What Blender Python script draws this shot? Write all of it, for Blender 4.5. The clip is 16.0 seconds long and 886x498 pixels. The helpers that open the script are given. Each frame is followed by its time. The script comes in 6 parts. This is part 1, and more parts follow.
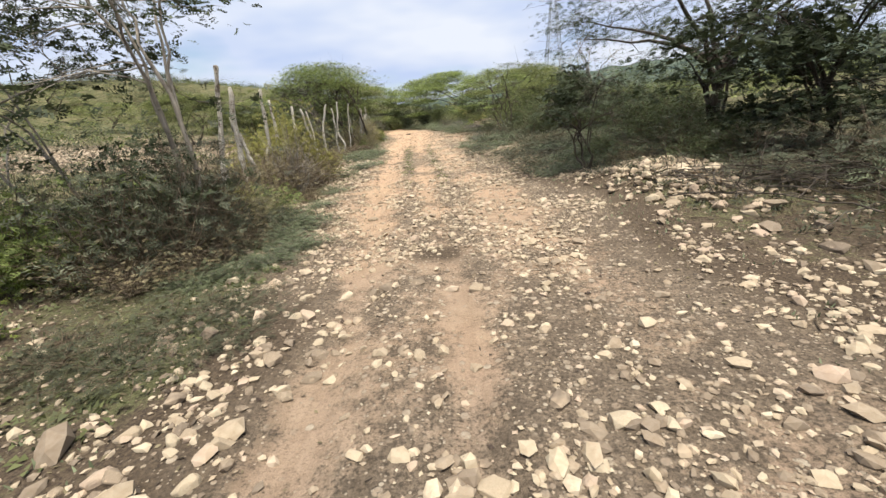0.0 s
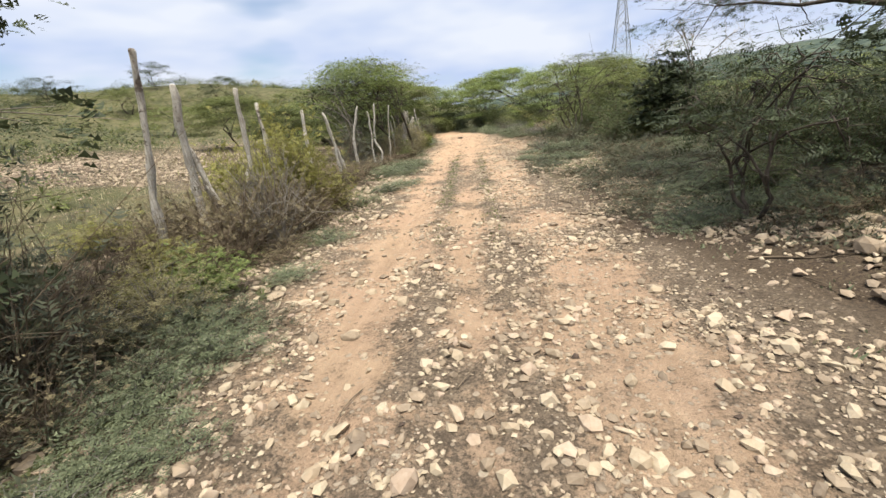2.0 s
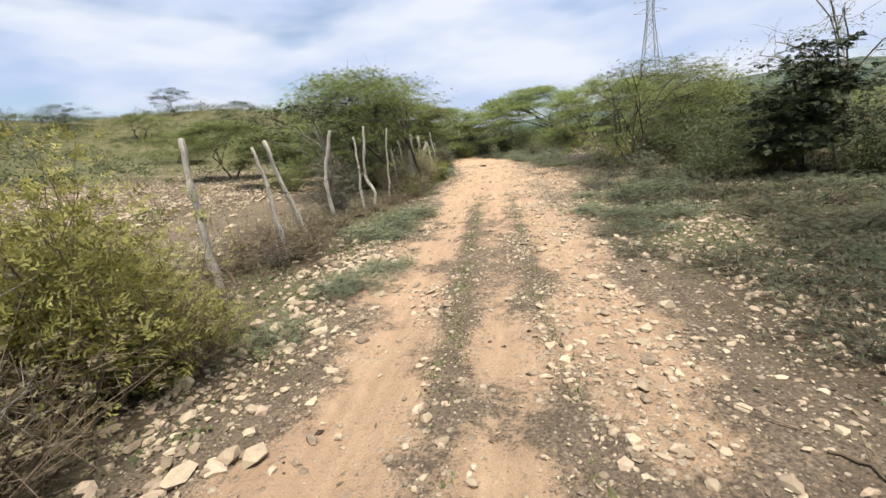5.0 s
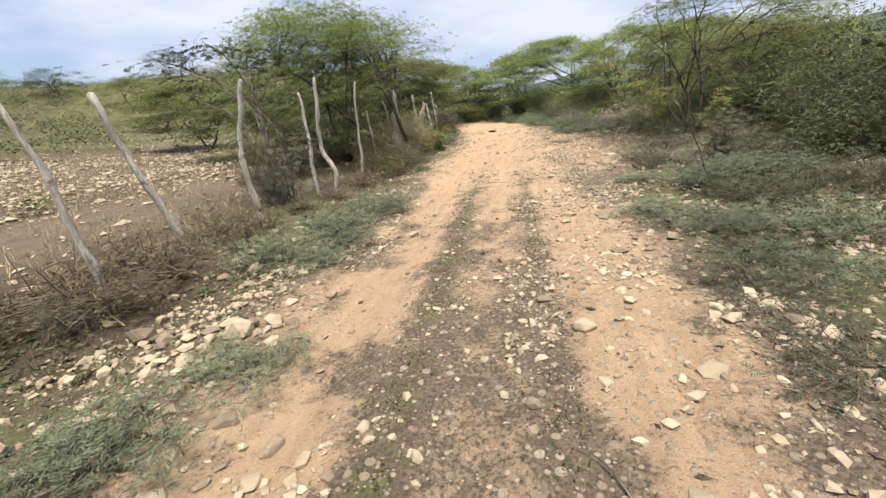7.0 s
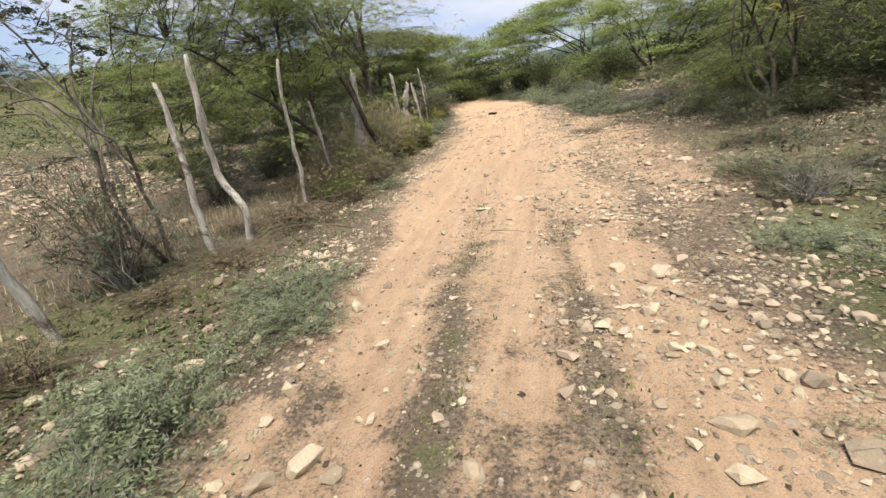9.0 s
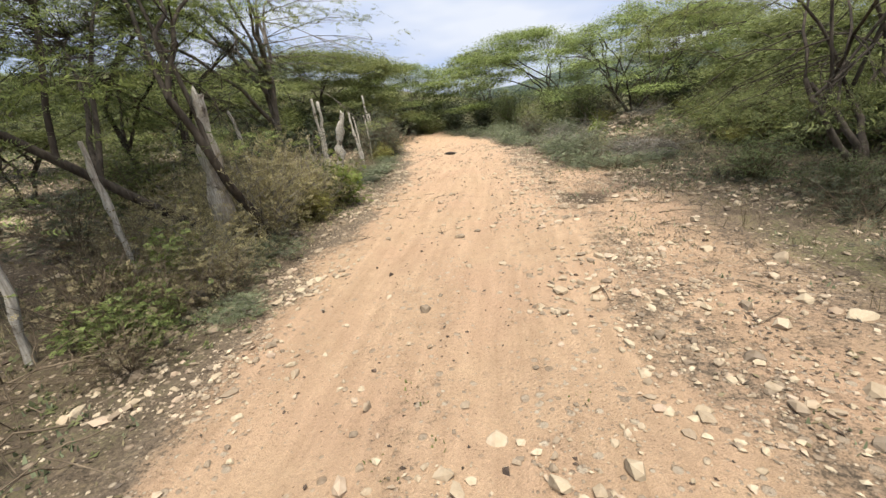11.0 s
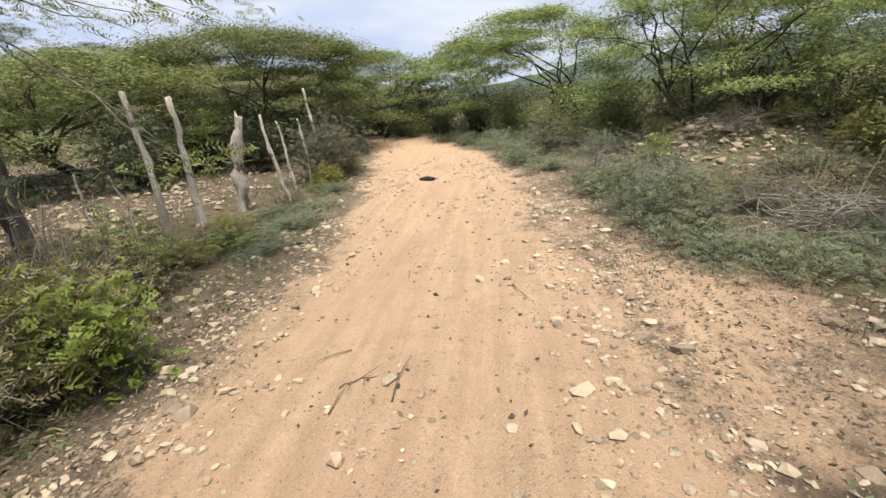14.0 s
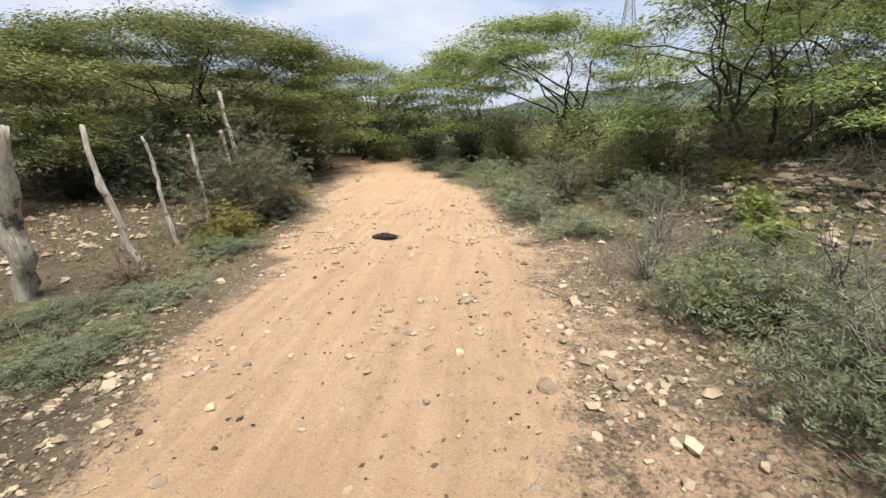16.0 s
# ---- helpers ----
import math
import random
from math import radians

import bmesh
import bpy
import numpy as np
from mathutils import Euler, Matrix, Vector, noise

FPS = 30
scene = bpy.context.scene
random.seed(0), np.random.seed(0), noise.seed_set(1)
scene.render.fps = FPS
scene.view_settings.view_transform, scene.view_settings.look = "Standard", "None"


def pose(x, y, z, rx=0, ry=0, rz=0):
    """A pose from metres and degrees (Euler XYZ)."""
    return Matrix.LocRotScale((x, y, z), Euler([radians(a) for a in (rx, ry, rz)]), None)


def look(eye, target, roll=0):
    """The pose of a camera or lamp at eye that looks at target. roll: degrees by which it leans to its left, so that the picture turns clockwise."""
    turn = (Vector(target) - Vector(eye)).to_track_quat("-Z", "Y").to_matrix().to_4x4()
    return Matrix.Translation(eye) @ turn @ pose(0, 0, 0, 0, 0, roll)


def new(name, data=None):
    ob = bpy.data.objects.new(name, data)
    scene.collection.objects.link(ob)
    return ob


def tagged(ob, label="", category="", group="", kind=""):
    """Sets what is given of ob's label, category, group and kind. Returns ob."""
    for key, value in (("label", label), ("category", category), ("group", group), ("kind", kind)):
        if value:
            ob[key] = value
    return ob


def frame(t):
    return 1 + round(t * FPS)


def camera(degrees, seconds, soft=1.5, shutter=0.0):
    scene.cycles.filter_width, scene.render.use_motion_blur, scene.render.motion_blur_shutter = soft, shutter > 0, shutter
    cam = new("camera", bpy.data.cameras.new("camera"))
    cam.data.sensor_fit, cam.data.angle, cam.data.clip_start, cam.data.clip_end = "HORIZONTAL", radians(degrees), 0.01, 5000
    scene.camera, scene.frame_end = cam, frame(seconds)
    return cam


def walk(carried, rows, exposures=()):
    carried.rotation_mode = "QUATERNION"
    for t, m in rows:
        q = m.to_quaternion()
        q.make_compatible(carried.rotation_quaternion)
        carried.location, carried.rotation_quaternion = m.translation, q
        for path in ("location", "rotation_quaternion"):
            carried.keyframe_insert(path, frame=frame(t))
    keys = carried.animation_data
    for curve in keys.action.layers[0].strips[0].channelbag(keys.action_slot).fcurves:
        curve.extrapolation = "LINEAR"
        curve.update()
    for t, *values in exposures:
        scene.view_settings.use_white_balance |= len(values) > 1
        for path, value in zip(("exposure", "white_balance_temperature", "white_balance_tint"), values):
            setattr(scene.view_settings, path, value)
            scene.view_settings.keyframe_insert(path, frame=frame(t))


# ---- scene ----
cam = camera(93.9, 16.0)
PATH = [
    (0, (0.14, -0.29, 1.5), (0.052, 1.607, 0.873), -5.9),
    (0.5, (0.14, 0.53, 1.54), (0.046, 2.428, 0.917), -5.4),
    (1, (0.168, 1.49, 1.57), (-0.022, 3.386, 0.963), -5.6),
    (1.5, (0.069, 2.374, 1.584), (-0.206, 4.26, 0.976), -5.9),
    (2, (0.129, 3.309, 1.581), (-0.21, 5.186, 0.98), -6.4),
    (2.5, (0.025, 4.232, 1.569), (-0.348, 6.103, 0.968), -6.5),
    (3, (0.023, 5.066, 1.551), (-0.36, 6.937, 0.959), -6.7),
    (3.5, (-0.106, 6.006, 1.568), (-0.506, 7.881, 0.999), -6.8),
    (4, (-0.096, 6.89, 1.591), (-0.52, 8.769, 1.053), -7.0),
    (4.5, (-0.315, 7.739, 1.612), (-0.751, 9.625, 1.11), -6.8),
    (4.7, (-0.369, 8.06, 1.683), (-0.802, 9.951, 1.194), -6.7),
    (6.8, (-0.515, 11.556, 1.513), (-1.026, 13.388, 0.896), -7.1),
    (7, (-0.524, 11.998, 1.478), (-1.031, 13.825, 0.842), -7.4),
    (7.5, (-0.68, 12.962, 1.479), (-1.222, 14.769, 0.814), -8.0),
    (8, (-0.757, 13.821, 1.542), (-1.294, 15.614, 0.839), -8.7),
    (8.5, (-0.868, 14.828, 1.56), (-1.413, 16.611, 0.836), -9.8),
    (9, (-0.996, 15.709, 1.597), (-1.525, 17.494, 0.866), -10.1),
    (9.5, (-1.125, 16.652, 1.626), (-1.633, 18.445, 0.9), -10.4),
    (10, (-1.245, 17.467, 1.672), (-1.701, 19.28, 0.96), -10.2),
    (10.2, (-1.234, 17.926, 1.6), (-1.652, 19.753, 0.902), -9.7),
    (12.3, (-1.51, 22.004, 1.681), (-1.781, 23.898, 1.097), -5.2),
    (12.5, (-1.515, 22.352, 1.745), (-1.781, 24.241, 1.141), -5.2),
    (13, (-1.566, 23.318, 1.71), (-1.811, 25.196, 1.07), -5.5),
    (13.5, (-1.542, 24.348, 1.716), (-1.803, 26.221, 1.065), -5.8),
    (14, (-1.616, 25.303, 1.703), (-1.908, 27.168, 1.044), -6.0),
    (14.5, (-1.548, 26.262, 1.699), (-1.847, 28.132, 1.054), -6.0),
    (15, (-1.595, 27.144, 1.675), (-1.889, 29.024, 1.058), -5.7),
    (15.5, (-1.578, 28.097, 1.697), (-1.857, 29.992, 1.121), -5.1),
    (16, (-1.723, 29.165, 1.656), (-1.956, 31.066, 1.081), -3.0),
]
walk(cam, [(t, look(eye, target, roll)) for t, eye, target, roll in PATH])

# ---- sky and sun ----
scene.view_settings.exposure = 1.5
world = bpy.data.worlds.new("sky")
scene.world = world
world.use_nodes = True
wn, wl = world.node_tree.nodes, world.node_tree.links
wn.clear()
SUN_ELEV, SUN_AZ = radians(74), radians(-150)
w_out = wn.new("ShaderNodeOutputWorld")
w_bg = wn.new("ShaderNodeBackground")
w_sky = wn.new("ShaderNodeTexSky")
w_sky.sky_type = "NISHITA"
w_sky.sun_disc = False
w_sky.sun_elevation, w_sky.sun_rotation = SUN_ELEV, SUN_AZ
w_scale = wn.new("ShaderNodeVectorMath")
w_scale.operation = "SCALE"
w_scale.inputs["Scale"].default_value = 0.19
w_tc = wn.new("ShaderNodeTexCoord")
w_map = wn.new("ShaderNodeMapping")
w_map.inputs["Scale"].default_value = (1.0, 1.0, 3.2)
w_noise = wn.new("ShaderNodeTexNoise")
w_noise.inputs["Scale"].default_value = 1.7
w_noise.inputs["Detail"].default_value = 4
w_noise.inputs["Roughness"].default_value = 0.55
w_ramp = wn.new("ShaderNodeValToRGB")
w_ramp.color_ramp.elements[0].position, w_ramp.color_ramp.elements[1].position = 0.42, 0.55
w_noise2 = wn.new("ShaderNodeTexNoise")
w_noise2.inputs["Scale"].default_value = 3.1
w_noise2.inputs["Detail"].default_value = 3
w_cloud = wn.new("ShaderNodeMix")
w_cloud.data_type = "RGBA"
w_cloud.inputs[6].default_value = (0.72, 0.86, 1.18, 1)
w_cloud.inputs[7].default_value = (1.08, 1.14, 1.27, 1)
w_mix = wn.new("ShaderNodeMix")
w_mix.data_type = "RGBA"
wl.new(w_tc.outputs["Generated"], w_map.inputs["Vector"])
wl.new(w_map.outputs["Vector"], w_noise.inputs["Vector"])
wl.new(w_map.outputs["Vector"], w_noise2.inputs["Vector"])
wl.new(w_noise.outputs["Fac"], w_ramp.inputs["Fac"])
w_ramp2 = wn.new("ShaderNodeValToRGB")
w_ramp2.color_ramp.elements[0].position, w_ramp2.color_ramp.elements[1].position = 0.36, 0.62
wl.new(w_noise2.outputs["Fac"], w_ramp2.inputs["Fac"])
wl.new(w_ramp2.outputs["Color"], w_cloud.inputs[0])
wl.new(w_sky.outputs["Color"], w_scale.inputs[0])
wl.new(w_ramp.outputs["Color"], w_mix.inputs[0])
wl.new(w_scale.outputs["Vector"], w_mix.inputs[6])
wl.new(w_cloud.outputs[2], w_mix.inputs[7])
wl.new(w_mix.outputs[2], w_bg.inputs["Color"])
wl.new(w_bg.outputs["Background"], w_out.inputs["Surface"])
w_bg.inputs["Strength"].default_value = 0.28

sun = new("sun", bpy.data.lights.new("sun", "SUN"))
sun.data.energy, sun.data.angle, sun.data.color = 2.9, radians(28), (1.0, 0.94, 0.84)
sun.rotation_euler = (radians(90) - SUN_ELEV, 0, radians(180) + SUN_AZ)

# ---- materials ----


def material(name, rough=0.9, spec=0.2):
    m = bpy.data.materials.new(name)
    m.use_nodes = True
    b = m.node_tree.nodes["Principled BSDF"]
    b.inputs["Roughness"].default_value = rough
    b.inputs["Specular IOR Level"].default_value = spec
    return m, m.node_tree.nodes, m.node_tree.links, b


def mix_node(nodes, links, fac, a, b, mode="MIX"):
    n = nodes.new("ShaderNodeMix")
    n.data_type, n.blend_type = "RGBA", mode
    for key, v in ((0, fac), (6, a), (7, b)):
        if isinstance(v, bpy.types.NodeSocket):
            links.new(v, n.inputs[key])
        elif isinstance(v, tuple):
            n.inputs[key].default_value = (*v, 1)
        else:
            n.inputs[key].default_value = v
    return n.outputs[2]


def noise_node(nodes, links, vec, scale, detail=4, rough=0.6):
    n = nodes.new("ShaderNodeTexNoise")
    n.inputs["Scale"].default_value, n.inputs["Detail"].default_value, n.inputs["Roughness"].default_value = scale, detail, rough
    links.new(vec, n.inputs["Vector"])
    return n.outputs["Fac"]


def ramp_node(nodes, links, fac, lo, hi, a=(0, 0, 0), b=(1, 1, 1)):
    n = nodes.new("ShaderNodeValToRGB")
    e = n.color_ramp.elements
    e[0].position, e[1].position, e[0].color, e[1].color = lo, hi, (*a, 1), (*b, 1)
    links.new(fac, n.inputs["Fac"])
    return n.outputs["Color"]


def bump_node(nodes, links, height, strength, distance, target):
    n = nodes.new("ShaderNodeBump")
    n.inputs["Strength"].default_value, n.inputs["Distance"].default_value = strength, distance
    links.new(height, n.inputs["Height"])
    links.new(n.outputs["Normal"], target.inputs["Normal"])


def leaf_material(name, dark, light, thin=0.28):
    """Leaves: each leaflet its own tone, some light passing through."""
    m, n, l, b = material(name, 0.6, 0.25)
    geo = n.new("ShaderNodeNewGeometry")
    info = n.new("ShaderNodeObjectInfo")
    col = ramp_node(n, l, geo.outputs["Random Per Island"], 0.0, 1.0, tuple(0.8 * a + 0.12 * b for a, b in zip(dark, light)), light)
    hue = n.new("ShaderNodeHueSaturation")
    mr = n.new("ShaderNodeMapRange")
    mr.inputs["To Min"].default_value, mr.inputs["To Max"].default_value = 0.78, 1.22
    l.new(info.outputs["Random"], mr.inputs["Value"])
    l.new(mr.outputs["Result"], hue.inputs["Value"])
    l.new(col, hue.inputs["Color"])
    l.new(hue.outputs["Color"], b.inputs["Base Color"])
    tr = n.new("ShaderNodeBsdfTranslucent")
    l.new(hue.outputs["Color"], tr.inputs["Color"])
    mx = n.new("ShaderNodeMixShader")
    mx.inputs["Fac"].default_value = thin
    l.new(b.outputs["BSDF"], mx.inputs[1])
    l.new(tr.outputs["BSDF"], mx.inputs[2])
    l.new(mx.outputs["Shader"], n["Material Output"].inputs["Surface"])
    return m


def bark_material(name, dark, light, scale=18, stretch=0.18):
    m, n, l, b = material(name, 0.92, 0.15)
    tc = n.new("ShaderNodeTexCoord")
    mp = n.new("ShaderNodeMapping")
    mp.inputs["Scale"].default_value = (1, 1, stretch)
    l.new(tc.outputs["Object"], mp.inputs["Vector"])
    f = noise_node(n, l, mp.outputs["Vector"], scale, 6, 0.65)
    g = noise_node(n, l, tc.outputs["Object"], 2.3, 3)
    col = mix_node(n, l, ramp_node(n, l, f, 0.35, 0.66), dark, light)
    col = mix_node(n, l, ramp_node(n, l, g, 0.45, 0.7), col, tuple(0.6 * c for c in dark))
    l.new(col, b.inputs["Base Color"])
    bump_node(n, l, f, 0.7, 0.015, b)
    return m


LEAF_OLIVE = leaf_material("leaf_olive", (0.042, 0.054, 0.017), (0.255, 0.285, 0.1), 0.42)
LEAF_GREEN = leaf_material("leaf_green", (0.05, 0.072, 0.021), (0.275, 0.33, 0.108), 0.42)
LEAF_TEAL = leaf_material("leaf_grey_green", (0.07, 0.085, 0.046), (0.205, 0.23, 0.13))
LEAF_YELLOW = leaf_material("leaf_yellow_green", (0.13, 0.13, 0.034), (0.32, 0.3, 0.09), 0.4)
LEAF_DARK = leaf_material("leaf_dark", (0.022, 0.03, 0.015), (0.078, 0.096, 0.046), 0.2)
LEAF_MOOR = leaf_material("leaf_moor", (0.03, 0.034, 0.02), (0.11, 0.116, 0.066))
LEAF_DRY = leaf_material("leaf_dry", (0.1, 0.08, 0.046), (0.235, 0.195, 0.108), 0.25)
STRAW = leaf_material("dry_straw", (0.2, 0.17, 0.1), (0.4, 0.35, 0.21), 0.2)
BARK = bark_material("bark_dark", (0.042, 0.034, 0.027), (0.125, 0.104, 0.082))
BARK_PALE = bark_material("bark_pale", (0.17, 0.145, 0.115), (0.38, 0.34, 0.28))
BARK_GREY = bark_material("bark_grey", (0.075, 0.063, 0.05), (0.24, 0.21, 0.175))
TWIG = bark_material("twig_brown", (0.092, 0.07, 0.047), (0.235, 0.182, 0.125), 9)
TWIG_GREY = bark_material("twig_grey", (0.12, 0.107, 0.09), (0.32, 0.295, 0.25), 9)


def post_material(name):
    """Weathered grey wood with long cracks and left-over patches of dark bark."""
    m, n, l, b = material(name, 0.9, 0.15)
    tc = n.new("ShaderNodeTexCoord")
    info = n.new("ShaderNodeObjectInfo")
    mp = n.new("ShaderNodeMapping")
    mp.inputs["Scale"].default_value = (1, 1, 0.06)
    l.new(tc.outputs["Object"], mp.inputs["Vector"])
    grain = noise_node(n, l, mp.outputs["Vector"], 55, 6, 0.7)
    sh = n.new("ShaderNodeVectorMath")
    l.new(tc.outputs["Object"], sh.inputs[0])
    l.new(info.outputs["Location"], sh.inputs[1])
    patch = noise_node(n, l, sh.outputs["Vector"], 4.5, 5, 0.65)
    fine = noise_node(n, l, sh.outputs["Vector"], 24, 4, 0.7)
    col = mix_node(n, l, ramp_node(n, l, grain, 0.36, 0.64), (0.27, 0.24, 0.2), (0.6, 0.56, 0.48))
    col = mix_node(n, l, ramp_node(n, l, fine, 0.5, 0.75), col, (0.3, 0.26, 0.2))
    col = mix_node(n, l, ramp_node(n, l, patch, 0.57, 0.64), col, mix_node(n, l, ramp_node(n, l, fine, 0.4, 0.65), (0.09, 0.072, 0.056), (0.22, 0.18, 0.14)))
    l.new(col, b.inputs["Base Color"])
    add = n.new("ShaderNodeMath")
    l.new(grain, add.inputs[0])
    l.new(patch, add.inputs[1])
    bump_node(n, l, add.outputs[0], 0.9, 0.02, b)
    return m


POST_WOOD = post_material("post_weathered")


def stone_material(name, per_object):
    m, n, l, b = material(name, 0.88, 0.2)
    tc = n.new("ShaderNodeTexCoord")
    if per_object:
        pick = n.new("ShaderNodeObjectInfo").outputs["Random"]
    else:
        pick = n.new("ShaderNodeNewGeometry").outputs["Random Per Island"]
    r = n.new("ShaderNodeValToRGB")
    e = r.color_ramp.elements
    e[0].position, e[0].color = 0.0, (0.185, 0.148, 0.11, 1)
    e[1].position, e[1].color = 1.0, (0.5, 0.432, 0.315, 1)
    for p, c in ((0.25, (0.27, 0.216, 0.155, 1)), (0.5, (0.37, 0.305, 0.215, 1)), (0.72, (0.44, 0.375, 0.27, 1)), (0.86, (0.385, 0.3, 0.225, 1))):
        k = e.new(p)
        k.color = c
    l.new(pick, r.inputs["Fac"])
    f = noise_node(n, l, tc.outputs["Object"], 22, 6, 0.7)
    g = noise_node(n, l, tc.outputs["Object"], 5, 3)
    col = mix_node(n, l, ramp_node(n, l, f, 0.35, 0.75), (1, 1, 1), (0.76, 0.7, 0.63))
    col = mix_node(n, l, 1.0, r.outputs["Color"], col, "MULTIPLY")
    col = mix_node(n, l, ramp_node(n, l, g, 0.56, 0.76), col, (0.4, 0.31, 0.21))
    l.new(col, b.inputs["Base Color"])
    bump_node(n, l, f, 0.5, 0.012, b)
    return m


STONE = stone_material("limestone", True)
GRAVEL = stone_material("gravel_stone", False)


def ground_material():
    """Sand in the tracks, brown stony soil beside them, litter and moss in the verge; masks: r sand, g litter, b dark
    soil and painted shade.
    """
    m, n, l, b = material("track_soil", 0.95, 0.1)
    geo = n.new("ShaderNodeNewGeometry")
    pos = geo.outputs["Position"]
    at = n.new("ShaderNodeVertexColor")
    at.layer_name = "soil"
    sep = n.new("ShaderNodeSeparateColor")
    l.new(at.outputs["Color"], sep.inputs["Color"])
    big = noise_node(n, l, pos, 0.8, 5)
    mid = noise_node(n, l, pos, 5.0, 6, 0.65)
    fine = noise_node(n, l, pos, 42, 5, 0.7)
    grit = noise_node(n, l, pos, 160, 3, 0.7)
    vor = n.new("ShaderNodeTexVoronoi")
    vor.inputs["Scale"].default_value = 55
    l.new(pos, vor.inputs["Vector"])
    sand = mix_node(n, l, ramp_node(n, l, mid, 0.3, 0.72), (0.37, 0.258, 0.168), (0.455, 0.325, 0.212))
    sand = mix_node(n, l, ramp_node(n, l, big, 0.42, 0.7), sand, (0.405, 0.275, 0.183))
    sand = mix_node(n, l, ramp_node(n, l, fine, 0.52, 0.72), sand, (0.31, 0.217, 0.146))
    st = n.new("ShaderNodeVertexColor")
    st.layer_name = "stony"
    sst = n.new("ShaderNodeSeparateColor")
    l.new(st.outputs["Color"], sst.inputs["Color"])
    sand = mix_node(n, l, sst.outputs["Blue"], sand, mix_node(n, l, ramp_node(n, l, mid, 0.3, 0.72), (0.222, 0.175, 0.133), (0.325, 0.26, 0.198)))
    soil = mix_node(n, l, ramp_node(n, l, mid, 0.3, 0.7), (0.128, 0.1, 0.073), (0.25, 0.195, 0.14))
    soil = mix_node(n, l, ramp_node(n, l, fine, 0.38, 0.56), (0.078, 0.062, 0.046), soil)
    litter = mix_node(n, l, ramp_node(n, l, mid, 0.38, 0.62), (0.085, 0.07, 0.045), (0.17, 0.145, 0.088))
    litter = mix_node(n, l, ramp_node(n, l, big, 0.46, 0.66), litter, (0.195, 0.15, 0.098))
    litter = mix_node(n, l, ramp_node(n, l, fine, 0.42, 0.62), (0.085, 0.07, 0.05), litter)

    rag = n.new("ShaderNodeMath")
    rag.operation = "MULTIPLY_ADD"
    rag.inputs[1].default_value = 0.34
    rag2 = n.new("ShaderNodeMath")
    rag2.operation = "MULTIPLY"
    rag2.inputs[1].default_value = 0.33
    l.new(mid, rag2.inputs[0])
    l.new(fine, rag.inputs[0])
    l.new(rag2.outputs[0], rag.inputs[2])
    rag3 = n.new("ShaderNodeMath")
    rag3.operation = "MULTIPLY_ADD"
    rag3.inputs[1].default_value = 0.33
    l.new(noise_node(n, l, pos, 15, 6, 0.72), rag3.inputs[0])
    l.new(rag.outputs[0], rag3.inputs[2])
    ragged = rag3.outputs[0]

    def edge(chan, spread):
        a = n.new("ShaderNodeMath")
        a.operation = "MULTIPLY_ADD"
        a.inputs[1].default_value = spread
        l.new(ragged, a.inputs[0])
        l.new(chan, a.inputs[2])
        mr = n.new("ShaderNodeMapRange")
        mr.interpolation_type = "SMOOTHSTEP"
        mr.inputs["From Min"].default_value, mr.inputs["From Max"].default_value = 0.5 * spread + 0.26, 0.5 * spread + 0.74
        l.new(a.outputs[0], mr.inputs["Value"])
        return mr.outputs["Result"]

    col = mix_node(n, l, edge(sep.outputs["Red"], 2.8), soil, sand)
    col = mix_node(n, l, edge(sep.outputs["Green"], 3.0), col, litter)
    col = mix_node(n, l, edge(sep.outputs["Blue"], 2.8), col, mix_node(n, l, ramp_node(n, l, fine, 0.4, 0.62), (0.06, 0.045, 0.034), (0.135, 0.103, 0.07)))
    grass = mix_node(n, l, ramp_node(n, l, mid, 0.35, 0.65), (0.05, 0.055, 0.025), (0.115, 0.112, 0.055))
    grass = mix_node(n, l, ramp_node(n, l, big, 0.46, 0.7), grass, (0.15, 0.13, 0.072))
    col = mix_node(n, l, edge(at.outputs["Alpha"], 1.6), col, grass)
    moss = mix_node(n, l, ramp_node(n, l, fine, 0.4, 0.62), (0.06, 0.065, 0.031), (0.165, 0.165, 0.082))
    moss = mix_node(n, l, ramp_node(n, l, big, 0.4, 0.65), moss, (0.115, 0.115, 0.06))
    col = mix_node(n, l, edge(sst.outputs["Green"], 3.2), col, moss)
    speck = ramp_node(n, l, vor.outputs["Distance"], 0.12, 0.3, (1.25, 1.2, 1.12), (1, 1, 1))
    col = mix_node(n, l, 0.5, col, speck, "MULTIPLY")
    col = mix_node(n, l, 0.6, col, ramp_node(n, l, grit, 0.3, 0.7, (0.68, 0.67, 0.65), (1.4, 1.4, 1.4)), "MULTIPLY")
    mp = n.new("ShaderNodeMapping")
    mp.inputs["Scale"].default_value = (7.0, 0.55, 1.0)
    l.new(pos, mp.inputs["Vector"])
    streak = noise_node(n, l, mp.outputs["Vector"], 1.0, 5, 0.65)
    col = mix_node(n, l, 0.75, col, ramp_node(n, l, streak, 0.3, 0.7, (0.8, 0.78, 0.75), (1.18, 1.18, 1.18)), "MULTIPLY")
    dome = None
    for size in (13.0, 24.0, 43.0):
        vp = n.new("ShaderNodeTexVoronoi")
        vp.inputs["Scale"].default_value = size
        l.new(pos, vp.inputs["Vector"])
        vs = n.new("ShaderNodeSeparateColor")
        l.new(vp.outputs["Color"], vs.inputs["Color"])
        df = n.new("ShaderNodeMath")
        df.operation = "SUBTRACT"
        l.new(sst.outputs["Red"], df.inputs[0])
        l.new(vs.outputs["Red"], df.inputs[1])
        there = ramp_node(n, l, df.outputs[0], 0.0, 0.03)
        shape = ramp_node(n, l, vp.outputs["Distance"], 0.3, 0.38, (1, 1, 1), (0, 0, 0))
